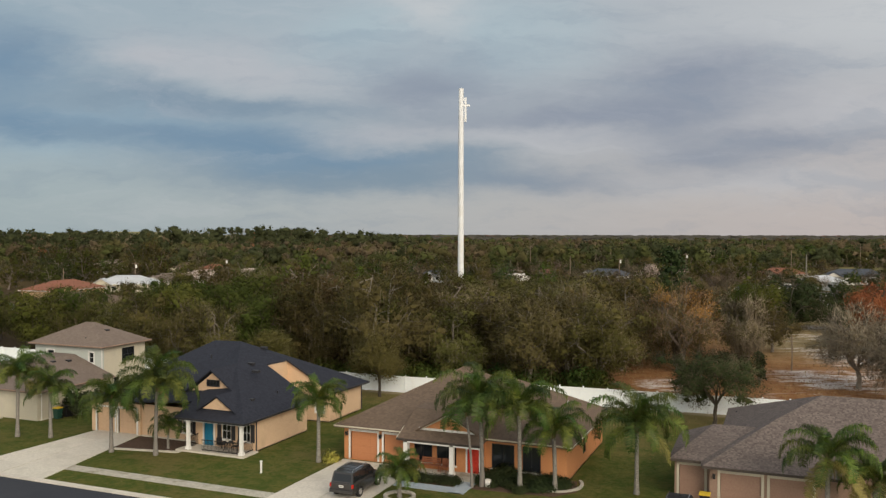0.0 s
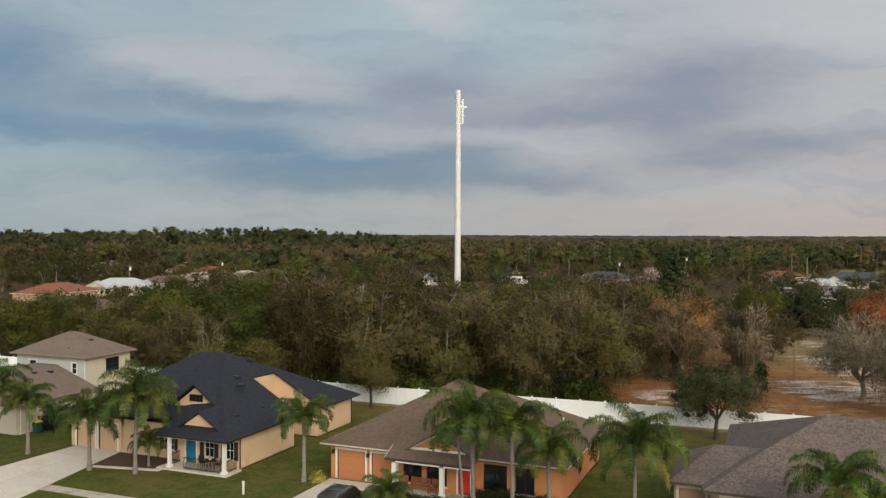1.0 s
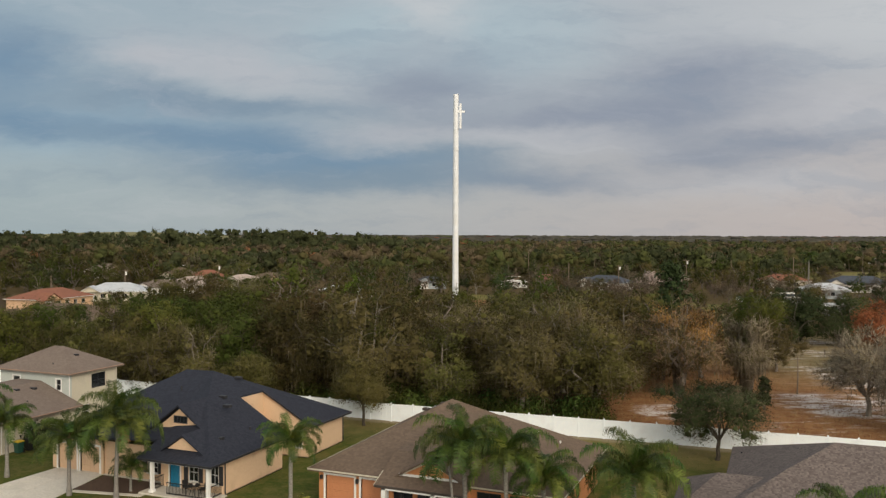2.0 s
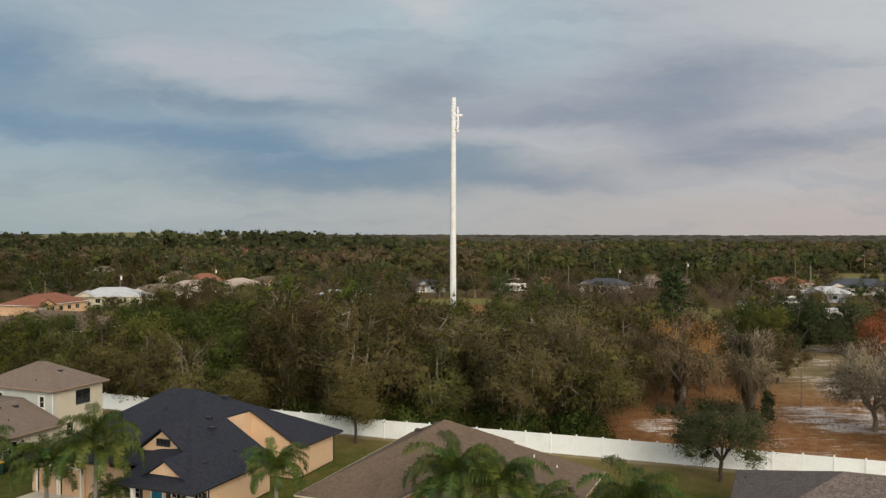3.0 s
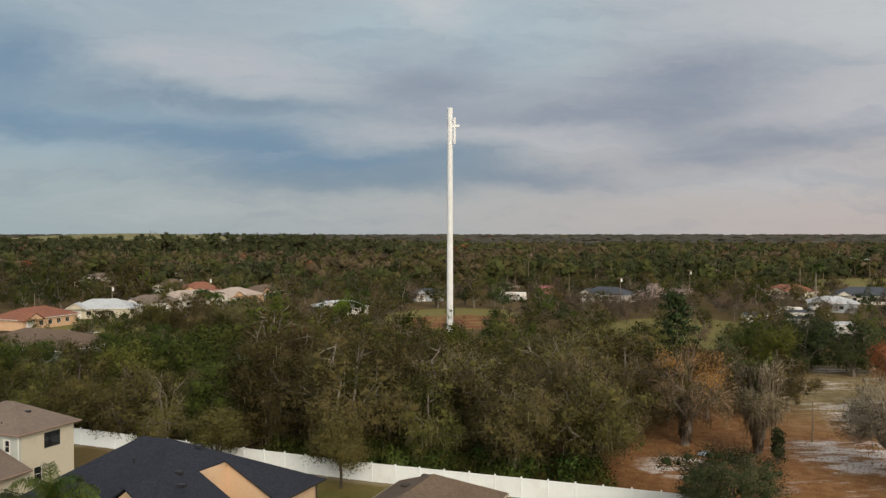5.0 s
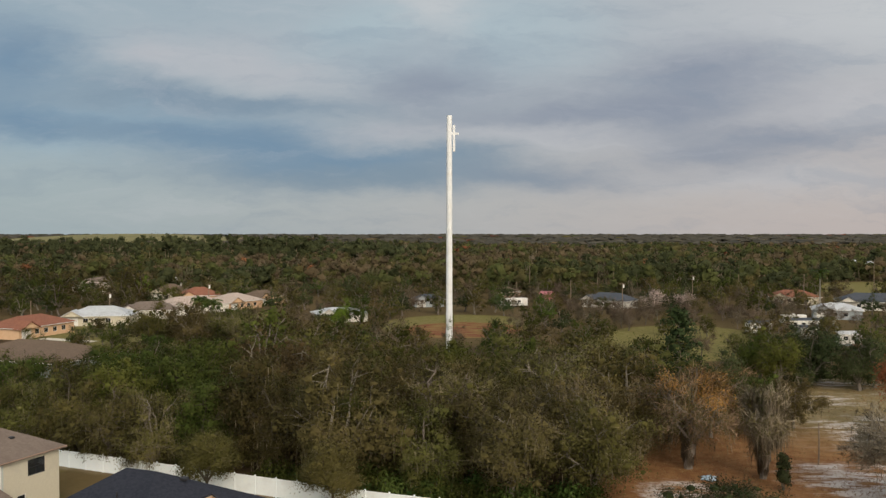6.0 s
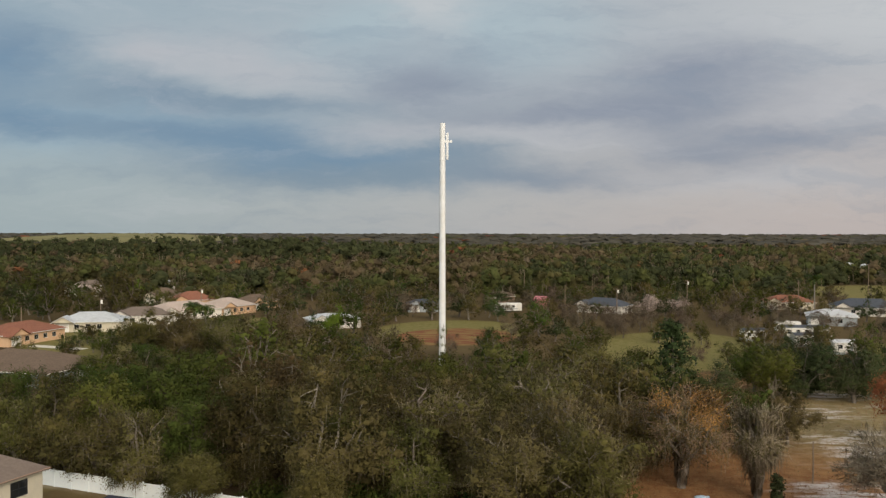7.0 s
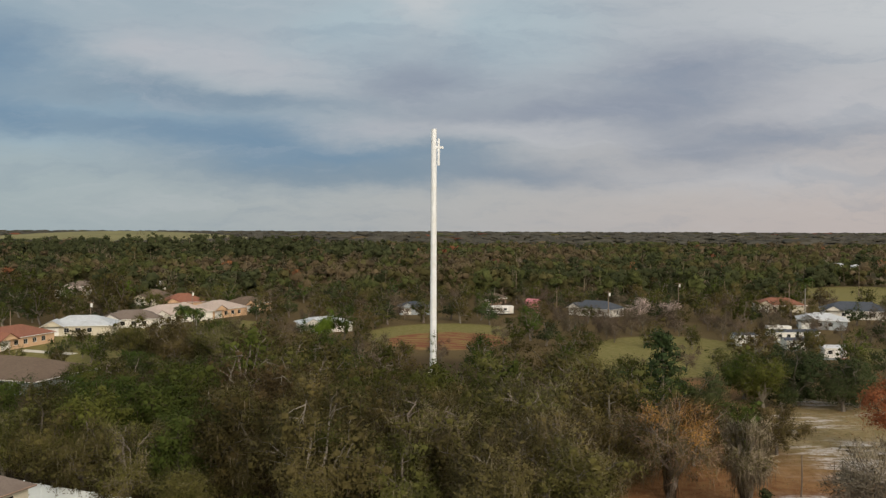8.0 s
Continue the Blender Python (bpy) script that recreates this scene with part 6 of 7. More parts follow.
make_tree("bare_tree", "pale leafless tree on the sandy pasture", "tree", 203, 9.0, 4.6, 2.0, "moss", "bark_silver", 2, 0.2, 0.5, 2, (6.4, 102.8, 0), 9, 9, 5, 0.3, 0.2, fan=12, fan_mat="twig_silver", fan_wide=0.03)
make_tree("bare_tree", "grey leafless tree beside the sandy pasture", "tree", 204, 9.0, 4.2, 2.0, "moss", "bark_silver", 2, 0.2, 0.5, 2, (10.5, 95.5, 0), 8, 9, 5, 0.28, 0.2, fan=12, fan_mat="twig_silver", fan_wide=0.03)
make_tree("maple_tree", "rust-orange autumn tree at the pasture edge", "tree", 205, 10.5, 4.2, 3.0, "maple_orange", "bark_dark", 60, 0.2, 0.6, 0, (11.2, 133, 0), 7, 6, 3, 0.3, 0.2, core=0.4)
make_tree("oak_tree", "small dark yard oak with a dense flat crown", "tree", 206, 5.9, 4.7, 1.7, "pine_green", "bark_dark", 90, 0.13, 0.42, 0, (-7.4, 78.2, 0), 9, 7, 3, 0.2, 0.5, fan=14, fan_mat="twig_brown", core=0.35, fan_len=0.8, fan_wide=0.014)
make_tree("yard_tree", "round olive-green young tree on the back lawn", "tree", 207, 7.5, 2.6, 2.1, "yard_olive", "bark_dark", 90, 0.13, 0.5, 0, (-41.4, 77.9, 0), 8, 7, 3, 0.16, 0.05, core=0.3, fan=8, fan_mat="twig_olive", fan_len=0.7, fan_wide=0.012)
make_tree("yard_tree", "olive-green young tree beside the white fence", "tree", 208, 6.6, 2.7, 1.4, "yard_olive", "bark_dark", 80, 0.13, 0.5, 0, (-55.4, 78.3, 0), 8, 7, 3, 0.16, 0.1, core=0.3, fan=8, fan_mat="twig_olive", fan_len=0.7, fan_wide=0.012)
make_tree("young_oak", "bushy olive conical young oak at the wood edge", "tree", 209, 4.8, 2.2, 0.7, "yard_olive", "bark", 60, 0.14, 0.42, 0, (-46.5, 86.2, 0), 8, 6, 3, 0.12, 0.0, core=0.3)
make_tree("blossom_tree", "pale pinkish blossoming tree among far houses", "tree", 212, 6.5, 4.0, 1.6, "blossom", "bark", 26, 0.3, 0.6, 0, (-43.0, 284.0, 0), 7, 6, 3, 0.2, 0.1, fan=6, fan_mat="twig_brown", fan_wide=0.05, group="blossoming trees")
make_tree("blossom_tree", "pale pinkish blossoming tree among far houses", "tree", 213, 5.5, 3.6, 1.6, "blossom", "bark", 18, 0.3, 0.6, 0, (-34.5, 288.0, 0), 7, 6, 3, 0.2, 0.1, fan=6, fan_mat="twig_brown", fan_wide=0.05, group="blossoming trees")
make_tree("broadleaf_tree", "fresh yellow-green tree standing out of the wood", "tree", 214, 8.5, 2.6, 2.0, "fresh_green", "bark", 50, 0.24, 0.6, 0, (-111.5, 203.0, 0), 7, 6, 3, 0.2, 0.1, core=0.4)
make_tree("broadleaf_tree", "fresh yellow-green tree among the far houses", "tree", 215, 8.0, 4.4, 1.6, "fresh_green", "bark", 50, 0.26, 0.65, 0, (-233, 262, 0), 7, 6, 3, 0.2, 0.1, core=0.5)
for k, (px, py, ph) in enumerate(((-153.5, 199.0, 5.6), (-150.8, 201.5, 4.8), (-155.5, 202.5, 5.0))):
    make_palm(px, py, ph, 2.4, 70 + k, "queen palm in a clump before the far houses", 0, (0, 0), "far queen palms", 20, 0.14)
make_pine("pine_tree", "dark green pine rising above the oaks", 210, 15.4, (-17.6, 131, 0))
make_shrub("juniper", "narrow dark green juniper on rusty ground", 211, 0.5, 4.2, (-4.0, 101.5, 0), "hedge_dark", 70, 30, 0.2, "juniper")
for i, (x, y, h, r) in enumerate([(-5, 160, 9.4, 4.2), (-0.5, 163, 9.8, 4.2), (7, 162, 8.4, 3.7), (-8, 166, 8.4, 3.8), (1, 168, 9.0, 3.6), (9.5, 166, 8, 3.3), (-20, 146, 7.6, 4.2), (-25, 140, 7.8, 4.3), (-14, 149, 7.0, 4.0), (-27, 152, 7.4, 4.2)]):
    make_tree("broadleaf_tree", "dense dark green tree at the far pasture edge", "tree", 220 + i, h, r, 1.2, "pine_green" if i % 3 else "oak_green", "bark", 60, 0.2, 0.75, 0, (x, y, 0), 9, 6, 3, 0.36, 0.0, group="pasture edge trees", core=0.55, fan=3, fan_mat="twig_brown")
for i in range(64):
    x = rngw.uniform(-70, -19)
    y = fence_y(x) + rngw.uniform(3.0, 4.6)
    if -58 < x < -52:
        continue
    make_shrub("shrub", "leafy bright green undergrowth behind the white fence" if i % 2 else "dark leafy undergrowth below the oaks", 300 + i, rngw.uniform(1.2, 2.2), rngw.uniform(1.6, 3.6), (x, y + (0 if i % 2 else 2.5), 0), "shrub_green" if i % 3 == 1 else "oak_green" if i % 2 else "oak_leaf", 40, 26, 0.22, group="undergrowth shrubs")


# the woods that run to the horizon -------------------------------
AUTUMN = [(D * -0.368 + u * D * 0.930 - 4, D * 0.930 + u * D * 0.368 + 14, r) for D, u, r in (
    (757, -0.039, 9), (880, 0.015, 17), (575, 0.057, 9), (455, -0.262, 9), (375, -0.196, 9), (478, 0.235, 9), (485, 0.515, 8), (700, -0.12, 8), (640, 0.40, 7))]
RUSSET = [(D * -0.368 + u * D * 0.930 - 4, D * 0.930 + u * D * 0.368 + 14, r) for D, u, r in ((440, -0.235, 45), (520, -0.17, 40), (600, -0.06, 45), (520, 0.02, 35), (430, -0.02, 30))]


def noise_rise(xy):
    """Stands of taller and lower trees."""
    return np.array([1.0 + 0.28 * noise.noise(Vector((x * 0.014, y * 0.014, 11.0))) for x, y in xy])


def far_woods(name, near, far, count, tris, size, hmin, hmax, wmin, wmax, seed, label, span=(-0.57, 0.57), lobes=6):
    rng = np.random.default_rng(seed)
    d = np.sqrt(rng.uniform(near ** 2, far ** 2, count))
    u = rng.uniform(*span, count)
    f, r = np.array(FWD)[:2], np.array(RGT)[:2]
    xy = np.array([-3.0, 5.0]) + d[:, None] * f + (d * u)[:, None] * r
    keep = np.array([not inside(x, y, FIELDS) and all((x - a) ** 2 + (y - b) ** 2 > c * c for a, b, c in HOMES) for x, y in xy])
    xy, d, u = xy[keep], d[keep], u[keep]
    n = len(xy)
    h = rng.uniform(hmin, hmax, n)
    w = rng.uniform(wmin, wmax, n)
    # patches of one kind of tree: 0 olive, 1 brown, 2 pine, 3 green, 4 rust, 5 leafless, 6 distance with haze in its
    # colour
    patch = np.array([noise.noise(Vector((x * 0.009, y * 0.009, 3.0))) + 0.5 * noise.noise(Vector((x * 0.03, y * 0.03, 7.0))) for x, y in xy])
    roll = rng.random(n)
    kind = np.where(patch > 0.17, 1, np.where(patch < -0.16, 2, np.where(patch < -0.02, 3, 0)))
    kind = np.where(roll < 0.14, rng.integers(0, 4, n), kind)
    kind = np.where((roll > 0.84) & (roll < 0.93), 5, kind)
    kind = np.where((u < -0.2) & (roll > 0.4) & (roll < 0.84) & (kind == 1), 3, kind)
    for ax, ay, ar in RUSSET:
        kind = np.where(((xy[:, 0] - ax) ** 2 + (xy[:, 1] - ay) ** 2 < ar * ar) & (roll > 0.3), np.where(roll > 0.75, 5, 1), kind)
    for ax, ay, ar in AUTUMN:
        kind = np.where((xy[:, 0] - ax) ** 2 + (xy[:, 1] - ay) ** 2 < ar * ar, 4, kind)
    kind = np.where(roll > 0.996, 4, kind)
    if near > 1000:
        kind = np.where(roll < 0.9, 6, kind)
    if name == "pine_wood":
        kind = np.where(roll < 0.85, 2, kind)
    if name == "pine_wood":
        h = h * (0.5 + 0.5 * noise_rise(xy)) * np.interp(u, [-0.62, -0.38, -0.33, -0.16, -0.02], [0.86, 0.86, 1.0, 0.95, 0.62])
    elif near < 1000:
        h = h * noise_rise(xy) * np.where((u < -0.36) & (d > 600), 0.8, 1.0) * np.where((kind == 2) & (u < 0.0), 1.22, 1.0)
    # each crown is a heap of knobbly lobes with loose leaves on their outsides; bare crowns are fans of twigs
    la = rng.uniform(0, 6.283, (n, lobes))
    lq = np.sqrt(rng.uniform(0.05, 1, (n, lobes))) * (0.6 if lobes > 1 else 0.0)
    lz = (rng.uniform(0.45, 0.92, (n, lobes)) if name == "pine_wood" else rng.uniform(0.18, 0.86, (n, lobes)) - lq * 0.2)
    lr = w[:, None] * (0.36 if lobes > 1 else 0.5) * rng.uniform(0.55, 1.25, (n, lobes)) * (1.15 - lq * 0.5) * (1.15 if name == "pine_wood" else 1.0)
    mids = np.stack([xy[:, 0, None] + np.cos(la) * lq * w[:, None], xy[:, 1, None] + np.sin(la) * lq * w[:, None], lz * h[:, None]], 2)
    away = np.stack([np.cos(la) * lq, np.sin(la) * lq, lz * 0.4], 2)
    shade = rng.uniform(-1, 1, n)
    leafy = np.repeat(kind != 5, lobes)
    solid = clumps(rng, mids.reshape(-1, 3)[leafy], lr.ravel()[leafy] * (0.85 if lobes > 1 else 1.0), 0.82 if lobes > 1 else 0.22, away.reshape(-1, 3)[leafy], 0.55, 0.12, 0.75)
    k1 = np.repeat(np.repeat(kind, lobes)[leafy], 20)
    t1 = np.repeat(np.repeat(shade, lobes)[leafy], 20)
    m = tris
    pick = rng.integers(0, lobes, (n, m))
    row = np.arange(n)[:, None]
    dirs = rng.normal(0, 1, (n, m, 3))
    dirs[:, :, 2] = np.abs(dirs[:, :, 2]) * np.where(rng.random((n, m)) < 0.25, -1, 1)
    dirs /= np.linalg.norm(dirs, axis=2)[:, :, None]
    c = (mids[row, pick] + dirs * (lr[row, pick] * rng.uniform(0.78, 1.2, (n, m)))[:, :, None] * np.array([1, 1, 0.85 if lobes > 1 else 0.12])).reshape(-1, 3)
    out = dirs.reshape(-1, 3)
    e, b = facing(rng, out, 0.35)
    s = size * rng.uniform(0.5, 1.4, (len(c), 1))
    bare = np.repeat(kind == 5, m)
    e[bare] = (out[bare] * 0.5 + np.array([0, 0, 0.9]) + rng.normal(0, 0.25, (bare.sum(), 3))) * 2.0
    b[bare] *= 0.3
    v = np.stack([c - e * s * 0.6 - b * s * 0.4, c - e * s * 0.4 + b * s * 0.45, c + e * s * 0.7], 1)
    k2, t2 = np.repeat(kind, m), np.repeat(shade, m)
    soft = out * 0.22 + away[row, pick].reshape(-1, 3) * 0.55 + np.array([0, 0, 0.75])
    if near < 1000:
        # pale stems that show through the gaps
        stem = np.flatnonzero((rng.random(n) < 0.45) | (kind == 5))
        p = np.stack([xy[stem, 0], xy[stem, 1], np.zeros(len(stem))], 1)
        side = np.array([RGT[0], RGT[1], 0.0]) * (0.16 + near * 0.0002)
        top = p + np.stack([rng.normal(0, 0.5, len(stem)), rng.normal(0, 0.5, len(stem)), h[stem] * rng.uniform(0.7, 0.98, len(stem))], 1)
        v = np.concatenate([v, np.stack([p - side, p + side, top], 1)])
        k2, t2 = np.concatenate([k2, np.full(len(stem), 7)]), np.concatenate([t2, rng.uniform(-1, 1, len(stem))])
        soft = np.concatenate([soft, np.tile([-FWD[0] * 0.6 + 0.5, -FWD[1] * 0.6, 0.3], (len(stem), 1))])
    v, f, nv = joined(solid, loose_tris(v, soft))
    v[:, 2] = np.maximum(v[:, 2], 0.05)
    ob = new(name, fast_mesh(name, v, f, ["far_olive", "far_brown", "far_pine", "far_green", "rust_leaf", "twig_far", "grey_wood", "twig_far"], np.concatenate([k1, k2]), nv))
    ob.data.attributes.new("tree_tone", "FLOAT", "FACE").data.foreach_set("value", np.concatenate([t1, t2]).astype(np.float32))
    tagged(ob, label, "woodland", kind="stuff")


far_woods("woodland", 330, 560, 1050, 210, 0.72, 9, 14.5, 5.4, 8.6, 11, "mixed olive green and russet trees of the wood beyond the houses", lobes=7)
far_woods("woodland", 560, 1100, 2500, 60, 1.2, 9, 14, 6.6, 10.5, 12, "distant mixed woodland with pines and autumn trees", lobes=4)
far_woods("pine_wood", 545, 880, 400, 120, 0.8, 17.5, 24.5, 5.0, 8.5, 14, "band of tall dark pines rising above the far woodland", (-0.62, -0.02), 7)
far_woods("woodland", 1100, 4300, 7000, 8, 3.0, 6.5, 9, 24, 38, 13, "woodland reaching the horizon, coloured greyer for haze", lobes=1)




# ---------------------------------------------------------------- far buildings
def far_house(x, y, w, d, turn, eave, ridge, roofm, wallm, label):
    h = thing("house", (0, 0, 0), label, "house", "far houses")
    hw, hd = w / 2, d / 2
    doors = (-hw + 1.0, -hw + 3.6, 0.05, 2.15)
    wins = [(-hw + 5.0 + k * 2.9, -hw + 6.3 + k * 2.9, 0.9, 2.1) for k in range(max(1, int((w - 6) / 2.9)))]
    wins = [q for q in wins if q[1] < hw - 0.4]
    part("foundation", G().box(-hw + 0.1, hw - 0.1, -hd + 0.1, hd - 0.1, -0.3, 0.05), "concrete", h)
    to = add_wall(h, "front", -hd, -hw, hw, 0, eave, wallm, [doors] + wins)
    add_garage(h, to, *doors, "white_paint")
    for q in wins:
        add_window(h, to, *q, bars=(1, 0), sill=False)
    sw = [(-1.0, 0.2, 0.9, 2.1), (2.0, 3.2, 0.9, 2.1)]
    to = add_wall(h, "right", hw, -hd + 0.22, hd, 0, eave, wallm, sw)
    for q in sw:
        add_window(h, to, *q, bars=(1, 0), sill=False)
    add_wall(h, "back", hd, -hw, hw - 0.22, 0, eave, wallm)
    add_wall(h, "left", -hw, -hd + 0.22, hd - 0.22, 0, eave, wallm)
    o = 0.5
    run = min(hd, hw) * 0.95
    top = [(-hw - o, -hd - o, eave), (hw + o, -hd - o, eave), (hw + o, hd + o, eave), (-hw - o, hd + o, eave), (hw - run, 0, ridge), (-hw + run, 0, ridge)]
    roof(h, top, [(0, 1, 4, 5), (1, 2, 4), (2, 3, 5, 4), (3, 0, 5)], roofm)
    gx = -hw + 2.4
    gable_wall(h, "front", -hd - 1.2, gx - 2.6, gx + 2.6, eave - 0.05, gx, eave + 1.5, wallm)
    roof(h, [(gx - 3.1, -hd - 1.6, eave - 0.1), (gx, -hd - 1.6, eave + 1.65), (gx + 3.1, -hd - 1.6, eave - 0.1), (gx - 3.1, -hd + 1.0, eave - 0.1), (gx, -hd + hd * 0.7, eave + 1.65), (gx + 3.1, -hd + 1.0, eave - 0.1)], [(0, 1, 4, 3), (1, 2, 5, 4)], roofm, 0.14)
    for p, q in ((top[1], top[0]), (top[2], top[1]), (top[0], top[3])):
        fascia(h, [(p, q)], "white_paint")
    h.matrix_basis = pose(x, y, 0, 0, 0, turn)


for q in FAR_HOUSES:
    far_house(*q)


dw5 = thing("driveway", (-160, 160.5, 0), "pale concrete driveway of the far peach house", "driveway", "driveways", "structure")
for k in range(4):
    x = -168.5 + k * 4.0
    part("slab", G().slab([(x, 158.1 + k * 0.1, 0.04), (x + 3.96, 158.2 + k * 0.1, 0.04), (x + 3.96, 161.1 + k * 0.1, 0.04), (x, 161.0 + k * 0.1, 0.04)], [(0, 1, 2, 3)], 0.1), "concrete", dw5)
HOMES.append((-160, 160, 8))


def caravan(x, y, ln, turn, label):
    t = thing("caravan", (0, 0, 0), label, "caravan", "parked caravans")
    part("body", G().box(-ln / 2, ln / 2, -1.2, 1.2, 0.55, 3.1, 0.22), "rv_white", t)
    for k in range(3):
        a = -ln / 2 + 0.9 + k * (ln - 1.8) / 3
        part("window", G().box(a, a + 0.9, -1.225, -1.19, 1.7, 2.4, 0.01), "glass", t)
    part("door", G().box(ln / 2 - 1.3, ln / 2 - 0.6, -1.22, -1.19, 0.7, 2.5), "stucco_white", t)
    part("stripe", G().box(-ln / 2 + 0.2, ln / 2 - 1.4, -1.215, -1.195, 1.15, 1.4), "stucco_grey", t)
    for a in (-0.5, 0.5):
        part("wheel", G().tube([(a, -1.1, 0.36), (a, -0.85, 0.36)], [0.36, 0.36], 14), "car_dark", t)
        part("wheel", G().tube([(a, 0.85, 0.36), (a, 1.1, 0.36)], [0.36, 0.36], 14), "car_dark", t)
    part("air_unit", G().box(-0.6, 0.5, -0.35, 0.35, 3.08, 3.35, 0.08), "rv_white", t)
    t.matrix_basis = pose(x, y, 0, 0, 0, turn)


def mobile_home(x, y, ln, wd, turn, label, roofm="roof_blue"):
    """A long white box on a skirting, with a shallow dark roof, a porch deck and steps."""
    t = thing("mobile_home", (0, 0, 0), label, "mobile home", "mobile homes")
    a, b = ln / 2, wd / 2
    part("skirting", G().box(-a + 0.05, a - 0.05, -b + 0.05, b - 0.05, -0.1, 0.5), "stucco_grey", t)
    wins = [(-a + 0.8 + k * 2.2, -a + 1.9 + k * 2.2, 1.3, 2.2) for k in range(int((ln - 2.6) / 2.2))]
    door = (a - 1.5, a - 0.7, 0.5, 2.45)
    to = add_wall(t, "front", -b, -a, a, 0.5, 2.7, "rv_white", wins + [door], 0.12)
    for q in wins:
        add_window(t, to, *q, bars=(0, 1), sill=False)
    add_door(t, to, *door, "stucco_grey")
    for face, c, p, q in (("right", a, -b + 0.12, b), ("back", b, -a, a - 0.12), ("left", -a, -b + 0.12, b - 0.12)):
        add_wall(t, face, c, p, q, 0.5, 2.7, "rv_white", (), 0.12)
    o = 0.25
    roof(t, [(-a - o, -b - o, 2.7), (a + o, -b - o, 2.7), (a + o, 0, 3.25), (-a - o, 0, 3.25), (a + o, b + o, 2.7), (-a - o, b + o, 2.7)], [(0, 1, 2, 3), (3, 2, 4, 5)], roofm, 0.1)
    for c, f in ((a, "right"), (-a, "left")):
        gable_wall(t, f, c, -b, b, 2.6, 0, 3.12, "rv_white", 0.1)
    fascia(t, [((a + o, -b - o, 2.7), (-a - o, -b - o, 2.7))], "white_paint", 0.2)
    deck = part("deck", G().box(a - 2.4, a, -b - 1.8, -b - 0.02, 0.3, 0.42), "patio_wood", t, "reddish wooden deck")
    for k in range(5):
        px = a - 2.35 + k * 0.57
        part("deck_post", G().box(px, px + 0.08, -b - 1.78, -b - 1.7, -0.1, 1.3), "patio_wood", deck)
    t.matrix_basis = pose(x, y, 0, 0, 0, turn)


mobile_home(-10.6, 236.3, 5.4, 3.4, 22, "small white mobile home with dark roof beside the field")
mobile_home(1.4, 248.2, 11.5, 4.0, 23, "long white mobile home with dark shallow roof")
mobile_home(2.6, 231.6, 8.4, 3.6, 23, "white mobile home with dark roof and wooden deck")
mobile_home(8.8, 220.6, 5.0, 3.2, 23, "small white mobile home behind dark trees", "metal_roof")
caravan(-2.4, 256.5, 6.5, 20, "white motorhome parked between mobile homes")
caravan(-89, 281, 9, 30, "white caravan far off behind bare trees")
t = thing("shed", (-81, 293, 0), "tall shed wrapped in faded pink sheeting", "shed")
part("wall", G().box(-83.2, -78.8, 291, 296, 0, 4.0, 0.1), "pink_cover", t)
part("roof", G().slab([(-83.1, 290.7, 3.95), (-78.9, 290.7, 3.95), (-78.9, 293.5, 4.8), (-83.1, 293.5, 4.8), (-78.9, 296.3, 3.95), (-83.1, 296.3, 3.95)], [(0, 1, 2, 3), (3, 2, 4, 5)], 0.1), "pink_cover", t)


def utility_pole(x, y, h, label, lamp=True, mat="pole_wood"):
    t = thing("utility_pole", (x, y, 0), label, "utility pole", "utility poles")
    part("pole", G().tube([(x, y, -0.3), (x, y, h)], [0.16, 0.11], 9), mat, t)
    if lamp:
        part("transformer", G().tube([(x + 0.35, y, h - 1.6), (x + 0.35, y, h - 0.6)], [0.28, 0.28], 10), "rv_white", t)
        part("crossarm", G().box(x - 1.1, x + 1.1, y - 0.06, y + 0.06, h - 0.42, h - 0.28), mat, t)


utility_pole(-179, 192, 8.6, "wooden utility pole with white transformer near far houses")
utility_pole(-178, 234, 8.6, "wooden utility pole beside a pale driveway")
utility_pole(-53, 283, 9.0, "utility pole with transformer near a dark-roofed house")
utility_pole(-70.5, 285, 9.5, "bare leaning wooden pole among trees", False)
utility_pole(-98, 330, 12, "tall bare pole among trees", False)
utility_pole(1, 300, 12, "tall grey pole among trees", False)
utility_pole(31, 420, 13, "tall pole beside a green field", False)
utility_pole(-35, 320, 10, "wooden utility pole between trees")
utility_pole(-186, 172, 7.5, "thin pole in front of a peach house", False)
rv = np.random.default_rng(77)
va, vz = rv.uniform(0, 6.28, 46), rv.uniform(1.0, 8.8, 46)
vine = thing("vine", (-66.7, 168.0, 0), "dark leafy vine climbing the foot of the mast", "vine")
part("stem", G().tube([(-66.0, 167.6, -0.1), (-65.95, 167.7, 4.0), (-66.2, 167.3, 9.0)], [0.05, 0.04, 0.02], 5), "bark_dark", vine)
tuft_part("foliage", leaf_cloud(rv, np.stack([np.cos(va) * 0.78, np.sin(va) * 0.78, vz], 1), 30, 0.16, 0.16, 1.2), "oak_green", vine)
post = thing("fence_post", (-0.5, 113, 0), "lone weathered wooden post on the sandy pasture", "post")
part("post_shaft", G().tube([(-0.5, 113, -0.3), (-0.45, 113, 2.2), (-0.5, 113, 4.6)], [0.10, 0.09, 0.07], 8), "pole_wood", post)
rail = thing("fence_rail", (-5, 150, 0), "pale fallen fence rail at the pasture edge", "fence rail")
part("rail", G().tube([(-6.6, 150, 0.9), (-1.6, 150.5, 0.8)], [0.09, 0.09], 7), "stone_edge", rail)
for x in (-6.6, -1.6):
    part("post", G().tube([(x, 150 + (x + 6.6) * 0.1, -0.2), (x, 150 + (x + 6.6) * 0.1, 1.0)], [0.1, 0.1], 7), "stone_edge", rail)
g = G()
rt = random.Random(5)
nx = 6
